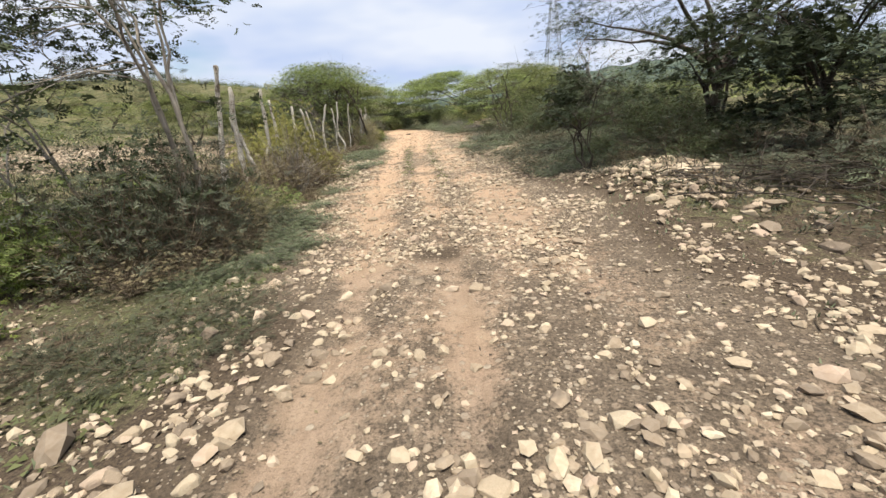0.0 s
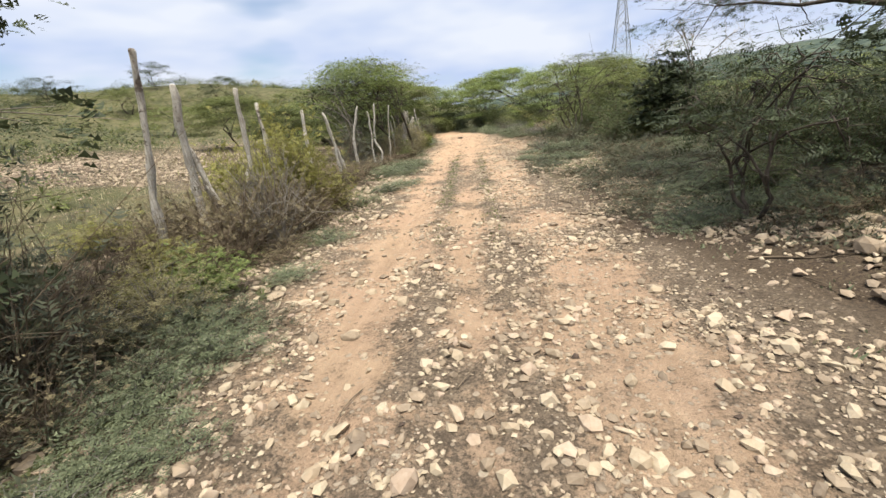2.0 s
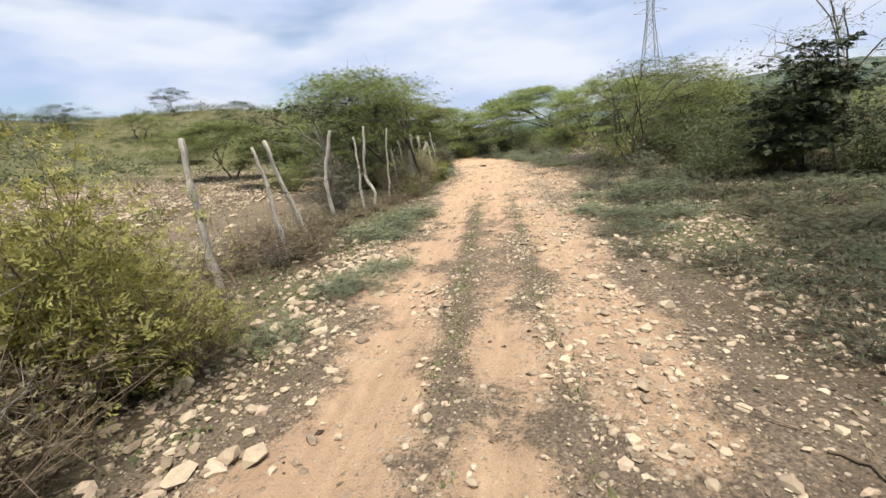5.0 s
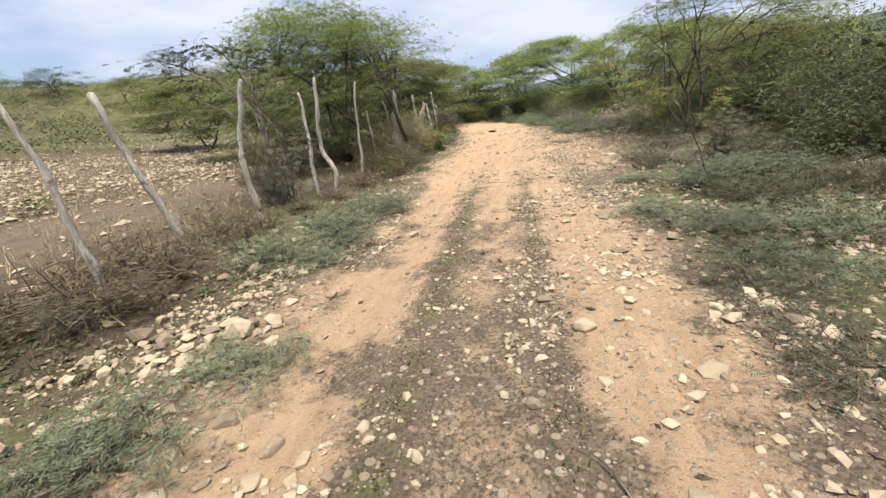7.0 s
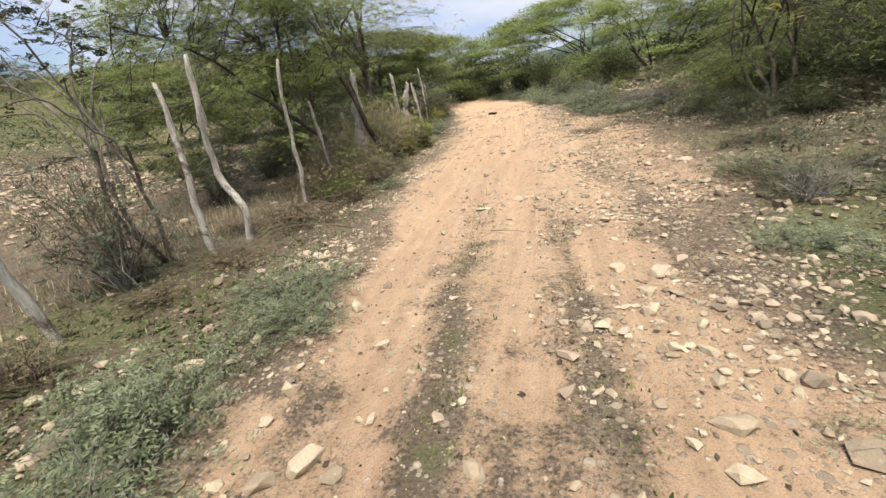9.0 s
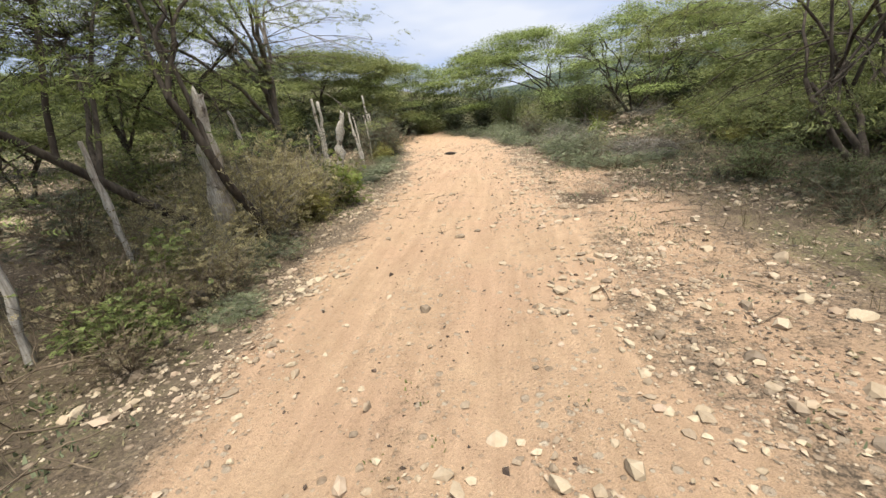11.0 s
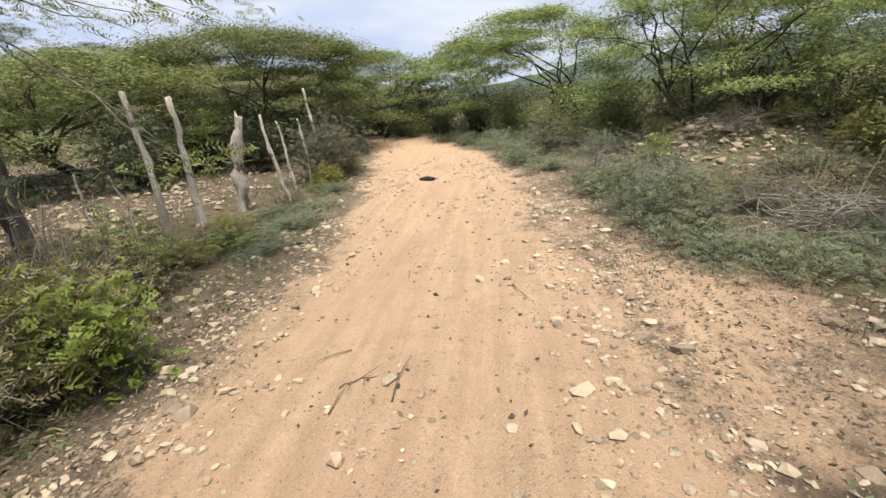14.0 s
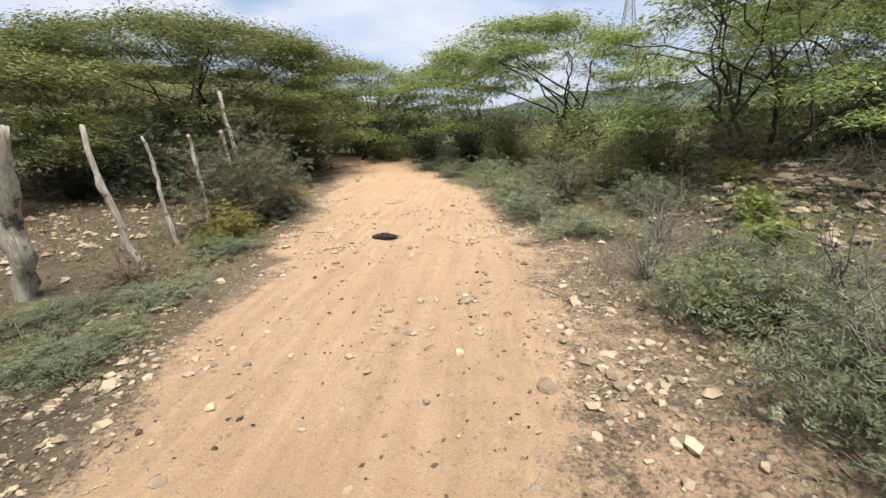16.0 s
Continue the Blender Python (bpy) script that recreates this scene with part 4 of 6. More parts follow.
KINDS = {
    "teal": shrub_kind("low_thorn_shrub", 4, 1, width=0.75, height=0.5, stems=28, sprays_n=680, leaf=LEAF_TEAL, twig=TWIG_GREY, spray_l=0.17, pairs=4, leaf_l=0.034, leaf_w=0.006, upright=0.3),
    "brown": shrub_kind("dry_bush", 4, 2, width=0.7, height=1.0, stems=32, sprays_n=300, leaf=LEAF_DRY, twig=TWIG, spray_l=0.08, pairs=3, leaf_l=0.024, leaf_w=0.008, upright=0.55, twigs=5),
    "yellow": shrub_kind("leafy_bush", 3, 3, width=0.55, height=0.9, stems=26, sprays_n=1000, leaf=LEAF_YELLOW, twig=TWIG, spray_l=0.14, pairs=4, leaf_l=0.034, leaf_w=0.0065, upright=0.6),
    "lime": shrub_kind("leafy_bush", 2, 4, width=0.4, height=0.75, stems=20, sprays_n=760, leaf=leaf_material("leaf_lime", (0.09, 0.125, 0.02), (0.215, 0.26, 0.055)), twig=TWIG, spray_l=0.11, pairs=3, leaf_l=0.038, leaf_w=0.013, upright=0.6),
    "green": shrub_kind("leafy_bush", 3, 5, width=0.65, height=1.0, stems=30, sprays_n=820, leaf=LEAF_GREEN, twig=TWIG, spray_l=0.13, pairs=4, leaf_l=0.036, leaf_w=0.012, upright=0.55),
    "dark": shrub_kind("dark_bush", 3, 6, width=0.75, height=1.5, stems=36, sprays_n=900, leaf=LEAF_DARK, twig=BARK, spray_l=0.15, pairs=3, leaf_l=0.042, leaf_w=0.014, upright=0.6),
    "canopy": shrub_kind("dark_bush", 2, 16, width=0.62, height=1.4, stems=16, sprays_n=620, leaf=LEAF_DARK, twig=BARK_GREY, spray_l=0.15, pairs=3, leaf_l=0.042, leaf_w=0.014, upright=0.65, twigs=3, floor=0.62),
    "olive": shrub_kind("thorn_bush", 4, 7, width=1.1, height=1.7, stems=34, sprays_n=4400, leaf=LEAF_OLIVE, twig=TWIG, spray_l=0.18, pairs=0, leaf_l=0.12, leaf_w=0.015, upright=0.5),
    "thicket": shrub_kind("thorn_bush", 3, 17, width=1.1, height=1.7, stems=34, sprays_n=4200, leaf=leaf_material("leaf_dusky", (0.03, 0.042, 0.016), (0.155, 0.185, 0.076), 0.35), twig=TWIG, spray_l=0.18, pairs=0, leaf_l=0.12, leaf_w=0.015, upright=0.5),
    "sparse": shrub_kind("sparse_thorn_bush", 3, 8, width=0.7, height=1.5, stems=34, sprays_n=560, leaf=leaf_material("leaf_grey", (0.06, 0.07, 0.045), (0.16, 0.17, 0.105)), twig=TWIG, spray_l=0.14, pairs=4, leaf_l=0.055, leaf_w=0.006, upright=0.65, twigs=6),
    "grey": shrub_kind("low_dry_scrub", 3, 9, width=0.75, height=0.42, stems=34, sprays_n=400, leaf=LEAF_TEAL, twig=TWIG, spray_l=0.1, pairs=3, leaf_l=0.045, leaf_w=0.0055, upright=0.35, twigs=4),
    "moor": shrub_kind("low_dark_scrub", 3, 14, width=0.75, height=0.42, stems=30, sprays_n=460, leaf=LEAF_MOOR, twig=TWIG, spray_l=0.12, pairs=4, leaf_l=0.03, leaf_w=0.005, upright=0.35, twigs=4),
    "straw": shrub_kind("dry_leafy_bush", 3, 12, width=0.8, height=1.1, stems=42, sprays_n=1300, leaf=leaf_material("leaf_straw", (0.2, 0.175, 0.085), (0.42, 0.37, 0.2), 0.4), twig=TWIG_GREY, spray_l=0.13, pairs=3, leaf_l=0.045, leaf_w=0.005, upright=0.6, twigs=5),
    "twigs": shrub_kind("bare_twig_bush", 3, 10, width=0.6, height=1.0, stems=26, sprays_n=0, leaf=None, twig=TWIG_GREY, spray_l=0, pairs=0, leaf_l=0, leaf_w=0, upright=0.65, twigs=5),
}
SAYS = {"teal": ("low grey-green feathery thorn shrub hugging the verge", "shrub"), "brown": ("dry brown twiggy bush with few withered leaves", "bush"),
        "yellow": ("yellow-green small-leaved bush beside the fence", "bush"), "lime": ("bright lime-green leafy bush at the verge", "bush"),
        "green": ("fresh green leafy bush at the verge", "bush"), "dark": ("dense dark green leafy bush", "bush"),
        "olive": ("olive-green feathery thorn bush with dark stems", "bush"), "sparse": ("thin grey thorn bush with sparse pale leaves", "bush"),
        "straw": ("pale yellow half-dry bush with fine leaves", "bush"),
        "grey": ("flat grey-brown dry scrub spread over the soil", "scrub"), "twigs": ("bare grey twiggy bush without leaves", "bush")}
SAYS["canopy"] = ("dark leafy bush on bare grey stems", "bush")
SAYS["thicket"] = ("dusky green thorn bush with dark tangled stems", "bush")
SAYS["moor"] = ("low dark green scrub tangled with dead twigs", "scrub")
prng = np.random.default_rng(77)


def plant(kind, x, y, size=1.0, tall=1.0):
    name, variants = KINDS[kind]
    stems_me, twigs_me, leaf_me = variants[int(prng.integers(len(variants)))]
    root = new(name)
    root.empty_display_size = 0.1
    root.matrix_basis = Matrix.Translation((x, y, lz(x, y))) @ Matrix.Rotation(float(prng.uniform(0, 6.28)), 4, "Z") @ Matrix.Diagonal((size, size, size * tall, 1))
    tagged(root, SAYS[kind][0], SAYS[kind][1], SAYS[kind][1] + " along the track")
    wood = part("woody_stem", stems_me, root, kind="stuff" if kind in ("grey", "moor", "teal", "brown", "straw") else "")
    part("branchwork", twigs_me, wood, kind="stuff")
    if leaf_me:
        part("foliage", leaf_me, root)
    return root


# Trees, left of the track.
crown_tree("thorn_tree", -3.4, 4.8, 3.9, 1.75, 101, "slender grey-barked tree with dark leaves behind the verge", LEAF_DARK, BARK_PALE, stems=2, fork=0.55, splay=0.09, limbs_n=6, pads=44, per_pad=30, trunk_r=0.045, pad_r=0.4, leaf_l=0.045, leaf_w=0.014, pairs=4, shift=(-0.85, 0.2), low=0.1, dome=0.25)
crown_tree("thorn_tree", -4.7, 4.6, 3.2, 1.5, 140, "thin pale leaning tree with few dark leaves", LEAF_DARK, BARK_PALE, stems=2, fork=0.5, splay=0.2, limbs_n=6, pads=22, per_pad=26, trunk_r=0.03, pad_r=0.35, leaf_l=0.045, leaf_w=0.014, pairs=4, shift=(-0.4, 0.2), lean=(-0.4, 0), low=0.2, dome=0.3)
crown_tree("thorn_tree", -4.9, 25.0, 4.7, 2.7, 102, "wide flat-topped green thorn tree leaning over the fence", LEAF_GREEN, BARK, stems=2, fork=0.42, pads=135, per_pad=40, trunk_r=0.085, lean=(-0.5, -1.6), shift=(-1.9, -1.0), low=0.4, depth=0.42, bare=14, dome=0.33, feather=True)
crown_tree("thorn_tree", -5.8, 19.7, 3.3, 1.7, 124, "thin grey-stemmed thorn tree with sparse small leaves", LEAF_DARK, BARK_GREY, stems=3, fork=0.4, splay=0.25, pads=16, per_pad=20, trunk_r=0.035, pad_r=0.45, leaf_l=0.035, leaf_w=0.0139, pairs=4, shift=(-1.2, 0.2), low=0.3, bare=16, limbs_n=9)
crown_tree("thorn_tree", -6.08, 28.5, 5.0, 3.4, 103, "grey-barked thorn tree with thin crown over the track", LEAF_OLIVE, BARK_GREY, stems=1, fork=0.52, limbs_n=9, pads=84, per_pad=26, trunk_r=0.085, lean=(-0.1, 0.15), shift=(-0.9, 0.1), low=0.45, depth=0.4, bare=22, feather=True)
crown_tree("thorn_tree", -12.3, 44.0, 5.2, 5.6, 104, "broad dense olive-green thorn tree with drooping skirt", LEAF_OLIVE, BARK, stems=3, fork=0.25, pads=190, per_pad=48, trunk_r=0.13, pad_r=0.8, leaf_l=0.15, leaf_w=0.0135, low=0.55, depth=0.6, dome=0.3)
crown_tree("thorn_tree", -14.5, 37.2, 3.8, 4.0, 105, "broad dense olive-green thorn tree with drooping skirt", LEAF_OLIVE, BARK, stems=3, fork=0.25, pads=100, per_pad=44, trunk_r=0.12, pad_r=0.75, leaf_l=0.14, leaf_w=0.0125, low=0.55, depth=0.6, dome=0.32)
crown_tree("thorn_tree", -9.0, 52.5, 5.1, 4.2, 106, "low spreading thorn tree at the bend of the track", LEAF_GREEN, BARK, stems=3, fork=0.25, pads=90, per_pad=44, trunk_r=0.1, pad_r=0.8, leaf_l=0.15, leaf_w=0.0135, low=0.4)
crown_tree("thorn_tree", -20.5, 34.0, 4.0, 3.2, 107, "round-topped thorn tree on the grassy slope", LEAF_OLIVE, BARK, stems=2, fork=0.4, pads=60, per_pad=40, trunk_r=0.1, pad_r=0.7, leaf_l=0.15, leaf_w=0.0135)
crown_tree("thorn_tree", -13.5, 28.5, 2.9, 2.4, 108, "small thorn tree standing in the stony field", LEAF_OLIVE, BARK, stems=2, fork=0.4, pads=46, per_pad=40, trunk_r=0.07, pad_r=0.6, leaf_l=0.12, leaf_w=0.011)
for i, (x, y, h) in enumerate(((-30, 53, 3.6), (-24, 61, 3.8), (-40, 50, 3.6), (-47, 72, 4.2), (-56, 62, 4.0), (-66, 80, 4.4), (-34, 70, 4.0), (-74, 66, 4.2))):
    crown_tree("thorn_tree", x, y, h, 0.95 * h, 130 + i, "flat-topped thorn tree far up the scrubby slope", LEAF_DARK if i % 2 else LEAF_OLIVE, BARK, stems=2, fork=0.35, pads=34, per_pad=20, trunk_r=0.1, pad_r=0.8, leaf_l=0.2, leaf_w=0.013, low=0.5, limbs_n=6)
# Stands in for shadowed limbs of its neighbours; LEAF_DARK carries their shade.
crown_tree("thorn_tree", -8.1, 27.2, 4.5, 2.6, 141, "thorn tree with shade-dark leaf colour and heavy limbs behind the fence", LEAF_DARK, BARK, stems=2, fork=0.4, pads=80, per_pad=36, trunk_r=0.075, shift=(0.2, -0.4), low=0.45, depth=0.45, bare=20, feather=True)
# Trees, right of the track and beyond its bend.
crown_tree("thorn_tree", 7.0, 10.9, 4.9, 3.9, 111, "dark-trunked thorn tree spreading over the rubble heap", LEAF_DARK, BARK, stems=1, fork=0.42, pads=105, per_pad=42, trunk_r=0.12, shift=(-0.6, -0.6), low=0.3, bare=10, pad_r=0.6, feather=True)
crown_tree("thorn_tree", 2.95, 8.5, 1.95, 1.0, 123, "small open thorn tree with bent dark stems", LEAF_DARK, BARK, stems=3, fork=0.35, pads=22, per_pad=22, trunk_r=0.035, pad_r=0.35, leaf_l=0.05, leaf_w=0.008, low=0.4, splay=0.35, bare=8, feather=True)
crown_tree("thorn_tree", 6.1, 9.4, 3.0, 1.6, 112, "slender thorn tree with forked grey stems", LEAF_DARK, BARK, stems=3, fork=0.5, pads=30, per_pad=40, trunk_r=0.06, leaf_l=0.06, leaf_w=0.018)
crown_tree("thorn_tree", 6.3, 7.2, 3.1, 1.7, 113, "dense dark green tree standing behind dry brush", LEAF_DARK, BARK, stems=2, fork=0.3, pads=60, per_pad=42, trunk_r=0.08, leaf_l=0.06, leaf_w=0.018, low=0.75, depth=0.75)
crown_tree("thorn_tree", 5.6, 19.6, 2.9, 0.85, 114, "compact dark green leafy tree among olive scrub", LEAF_DARK, BARK, stems=2, fork=0.3, pads=40, per_pad=46, trunk_r=0.06, leaf_l=0.06, leaf_w=0.02, low=0.7, depth=0.7, pad_r=0.4)
crown_tree("bare_tree", 6.7, 20.3, 4.2, 1.9, 115, "leafless pale-limbed tree above the scrub", LEAF_OLIVE, BARK_PALE, stems=2, fork=0.4, pads=3, per_pad=10, trunk_r=0.06, bare=44)
crown_tree("thorn_tree", 3.5, 25.9, 3.9, 2.9, 116, "many-stemmed olive thorn tree with dark tangled limbs", LEAF_OLIVE, BARK, stems=4, fork=0.3, pads=75, per_pad=34, trunk_r=0.07, shift=(0.5, 0.7), low=0.5, depth=0.7, bare=16, feather=True)
crown_tree("thorn_tree", 4.0, 38.6, 4.1, 3.9, 117, "many-stemmed thorn tree with limbs fanning outward", LEAF_GREEN, BARK, stems=4, fork=0.32, pads=78, per_pad=36, trunk_r=0.075, shift=(0.3, 0), low=0.45, depth=0.6, bare=36, leaf_l=0.115, leaf_w=0.0095)
crown_tree("thorn_tree", 0.8, 48.0, 5.4, 5.0, 118, "umbrella-shaped light green thorn tree with open limbs", LEAF_GREEN, BARK, stems=2, fork=0.38, pads=95, per_pad=44, trunk_r=0.13, low=0.2, pad_r=0.75, leaf_l=0.15, leaf_w=0.0125, shift=(-0.9, 0))
crown_tree("thorn_tree", 7.8, 33.4, 3.2, 2.7, 119, "dark thorn tree with crown over the scrub", LEAF_OLIVE, BARK, stems=3, fork=0.35, pads=90, per_pad=42, trunk_r=0.11, low=0.45, leaf_l=0.115, leaf_w=0.01)
crown_tree("thorn_tree", 8.6, 44.0, 4.8, 3.8, 120, "broad olive thorn tree behind the bank", LEAF_OLIVE, BARK, stems=3, fork=0.3, pads=80, per_pad=42, trunk_r=0.12, low=0.4, pad_r=0.8, leaf_l=0.15, leaf_w=0.0135)
crown_tree("thorn_tree", 6.6, 29.2, 3.4, 2.6, 121, "dense olive thorn tree behind the stony verge", LEAF_OLIVE, BARK, stems=3, fork=0.3, pads=60, per_pad=38, trunk_r=0.1, low=0.5, depth=0.65, leaf_l=0.1, leaf_w=0.011, feather=True)
crown_tree("thorn_tree", -3.5, 57.0, 5.6, 4.4, 122, "low spreading thorn tree at the bend of the track", LEAF_OLIVE, BARK, stems=3, fork=0.3, pads=80, per_pad=42, trunk_r=0.1, low=0.4, pad_r=0.85, leaf_l=0.15, leaf_w=0.014)

# Bushes from the start of the track to its bend: kind, x, y, size, height factor.
# Dark bushes behind trunks and under far crowns are added to deepen the shade.
for kind, x, y, s, h in (
        ("brown", -3.1, 1.7, 0.7, 0.5), ("moor", -2.3, 2.2, 0.8, 0.45), ("moor", -2.9, 2.3, 0.8, 0.6), ("lime", -3.8, 2.5, 0.55, 0.9),
        ("moor", -1.75, 2.6, 0.7, 0.3), ("moor", -2.4, 2.9, 0.8, 0.5), ("moor", -1.95, 3.1, 0.7, 0.35), ("brown", -5.2, 3.4, 1, 0.8),
        ("brown", -3.2, 3.5, 0.8, 0.6), ("grey", 5, 3.6, 1.2, 1), ("brown", -3.9, 3.7, 0.9, 0.7), ("teal", -2.75, 3.75, 0.6, 0.5),
        ("lime", -4.7, 3.8, 0.9, 1.5), ("green", -4.3, 3.9, 0.85, 1.25), ("brown", -2.9, 3.9, 0.75, 0.6), ("sparse", -3.6, 4, 1, 0.9),
        ("sparse", -4.6, 4, 1.1, 0.9), ("teal", -2.5, 4.05, 0.75, 0.5), ("olive", -5.8, 4.2, 0.7, 0.75), ("sparse", -3.1, 4.3, 1, 1.05)):
    plant(kind, x, y, s, h)
for kind, x, y, s, h in (
        ("green", -3.95, 4.3, 0.8, 1.3), ("teal", -2.1, 4.35, 0.7, 0.5), ("brown", -2.9, 4.4, 0.8, 0.75), ("sparse", 5.4, 4.6, 1.1, 0.6),
        ("sparse", -4.1, 4.6, 1, 0.9), ("canopy", -4.05, 4.7, 0.95, 1.25), ("teal", -1.95, 4.75, 0.6, 0.45), ("brown", -2.7, 4.9, 0.7, 0.805),
        ("olive", -5, 4.9, 0.6, 0.7), ("canopy", -3.5, 5, 1, 1.25), ("sparse", 6.6, 5.2, 1.2, 0.8), ("teal", -2.4, 5.2, 0.75, 0.55),
        ("sparse", -3.2, 5.2, 1, 1.3), ("sparse", 4.4, 5.4, 0.8, 0.4), ("brown", -3.3, 5.4, 0.8, 0.805), ("sparse", -3.9, 5.5, 0.9, 0.75),
        ("moor", -2.75, 5.6, 0.9, 0.8), ("brown", -4.6, 5.7, 0.9, 0.69), ("teal", -2.3, 5.8, 0.75, 0.6), ("sparse", 5.8, 6, 1.1, 0.7)):
    plant(kind, x, y, s, h)
for kind, x, y, s, h in (
        ("moor", -3.2, 6, 0.8, 0.8), ("brown", -3.7, 6.1, 0.9, 0.805), ("teal", -2.8, 6.2, 0.85, 0.7), ("straw", -3, 6.3, 0.7, 0.9),
        ("moor", -2.35, 6.4, 0.7, 0.7), ("sparse", 4.9, 6.6, 1, 0.6), ("yellow", -3.5, 6.6, 0.7, 0.7), ("brown", -4.1, 6.7, 0.9, 0.8625),
        ("green", -3.1, 6.9, 0.7, 0.85), ("thicket", 4.6, 7, 0.65, 0.7), ("yellow", -3.9, 7.4, 0.8, 0.8), ("teal", -2.4, 7.45, 0.5, 0.45),
        ("brown", -4.4, 7.6, 0.9, 0.92), ("brown", -3.5, 7.7, 0.9, 0.92), ("brown", 3.3, 8, 0.7, 0.6), ("thicket", 5.2, 8, 0.7, 0.8),
        ("brown", -2.9, 8.1, 0.6, 0.4), ("sparse", 4.7, 8.2, 1, 0.7), ("brown", -3.55, 8.3, 1.15, 1.2), ("brown", 3.9, 8.4, 0.8, 0.6)):
    plant(kind, x, y, s, h)
for kind, x, y, s, h in (
        ("brown", -4.9, 8.4, 1, 1), ("brown", -3.95, 8.5, 0.95, 1), ("teal", 2.25, 8.5, 0.8, 0.5), ("brown", -3, 8.5, 0.7, 0.5),
        ("yellow", -6.2, 8.6, 1, 0.54), ("thicket", 5.6, 8.6, 0.8, 0.8), ("brown", -4.6, 8.7, 1.1, 1), ("twigs", -3.3, 8.8, 1.2, 1.3),
        ("straw", -3.75, 8.9, 0.8, 0.9), ("teal", 3.5, 8.9, 0.8, 0.6), ("teal", -2.75, 9, 0.7, 0.4), ("brown", -3.5, 9, 1.1, 1.2),
        ("brown", -3.65, 9.2, 1, 1.15), ("teal", 2.9, 9.3, 0.9, 0.6), ("straw", -4.4, 9.3, 0.9, 1), ("moor", 1.9, 9.4, 0.9, 0.55),
        ("straw", -5.3, 9.4, 1.2, 0.6), ("brown", -3.35, 9.6, 1.05, 0.864), ("twigs", -3.7, 9.7, 1.2, 1.3), ("brown", -3.4, 9.9, 0.85, 0.792)):
    plant(kind, x, y, s, h)
for kind, x, y, s, h in (
        ("thicket", 3.6, 10, 0.6, 0.75), ("yellow", -4.5, 10.1, 1.2, 1.4), ("brown", -4.1, 10.2, 1, 0.936), ("moor", 2.3, 10.3, 1.1, 0.55),
        ("moor", 3.5, 10.3, 1.1, 0.55), ("brown", -3.6, 10.3, 1.1, 0.864), ("brown", -6, 10.4, 1, 0.54), ("yellow", -4.9, 10.5, 1.3, 1.2),
        ("yellow", -4.1, 10.8, 1.21, 1.38), ("straw", -5.6, 10.9, 1.2, 0.66), ("yellow", -3.6, 10.9, 1.21, 1.32), ("moor", 2.9, 11.2, 1.2, 0.61),
        ("brown", -3.4, 11.2, 0.9, 0.8), ("yellow", -4.6, 11.3, 1.375, 1.44), ("yellow", -4.5, 11.4, 1.4, 1.15), ("brown", -3.9, 11.4, 0.95, 0.85),
        ("moor", 4, 11.4, 1.1, 0.61), ("thicket", 5.9, 11.4, 0.8, 0.85), ("moor", 1.8, 11.6, 0.9, 0.5), ("yellow", -3.6, 11.7, 0.7, 0.7)):
    plant(kind, x, y, s, h)
for kind, x, y, s, h in (
        ("grey", -2.9, 11.8, 0.6, 0.8), ("yellow", -5.2, 12, 1.3, 0.6), ("straw", -5.2, 12.1, 1.1, 0.6), ("thicket", 6.8, 12.2, 1.1, 0.9),
        ("teal", 3.4, 12.4, 0.9, 0.6), ("moor", 2.2, 12.6, 1, 0.55), ("brown", -4.6, 12.7, 0.81, 0.6), ("dark", 7.4, 13, 1, 1),
        ("teal", -2.75, 13.1, 0.75, 0.6), ("moor", 4.6, 13.2, 1.1, 0.55), ("moor", 1.7, 13.4, 0.8, 0.44), ("straw", -5.6, 13.4, 1, 0.48),
        ("straw", -7.6, 13.5, 0.6, 0.3), ("thicket", 6.2, 13.6, 0.9, 1), ("moor", 2.7, 13.8, 1.1, 0.5), ("brown", -4.9, 13.9, 0.72, 0.6),
        ("teal", -2.5, 13.9, 0.6, 0.6), ("moor", 1, 14.2, 0.8, 0.45), ("twigs", -4.55, 14.3, 0.7, 0.7), ("moor", 3.6, 14.6, 1.1, 0.55)):
    plant(kind, x, y, s, h)
for kind, x, y, s, h in (
        ("thicket", 7.2, 14.6, 1.2, 1), ("brown", -4.4, 14.6, 0.8, 0.6), ("brown", -5.1, 15, 0.9, 0.65), ("moor", 0.9, 15.1, 0.8, 0.45),
        ("teal", 1.3, 15.4, 0.7, 0.4), ("dark", 6.9, 15.4, 1, 1), ("brown", -4.6, 15.4, 0.9, 0.7), ("moor", 3, 15.6, 1, 0.9),
        ("brown", -5.7, 15.8, 0.9, 0.6), ("teal", -3.1, 15.9, 0.6, 0.6), ("moor", 1.3, 15.9, 0.9, 0.5), ("brown", -5, 16.1, 0.72, 0.6),
        ("teal", -3.75, 16.1, 0.85, 0.8), ("moor", 4, 16.2, 1.2, 1), ("teal", 1.9, 16.4, 0.9, 0.5), ("thicket", 7.8, 16.5, 0.8, 0.7),
        ("brown", -4.5, 16.5, 0.8, 0.7), ("teal", -3.3, 16.6, 0.95, 0.8), ("teal", 1.1, 16.6, 0.8, 0.45), ("brown", -5.2, 16.8, 0.9, 0.65)):
    plant(kind, x, y, s, h)
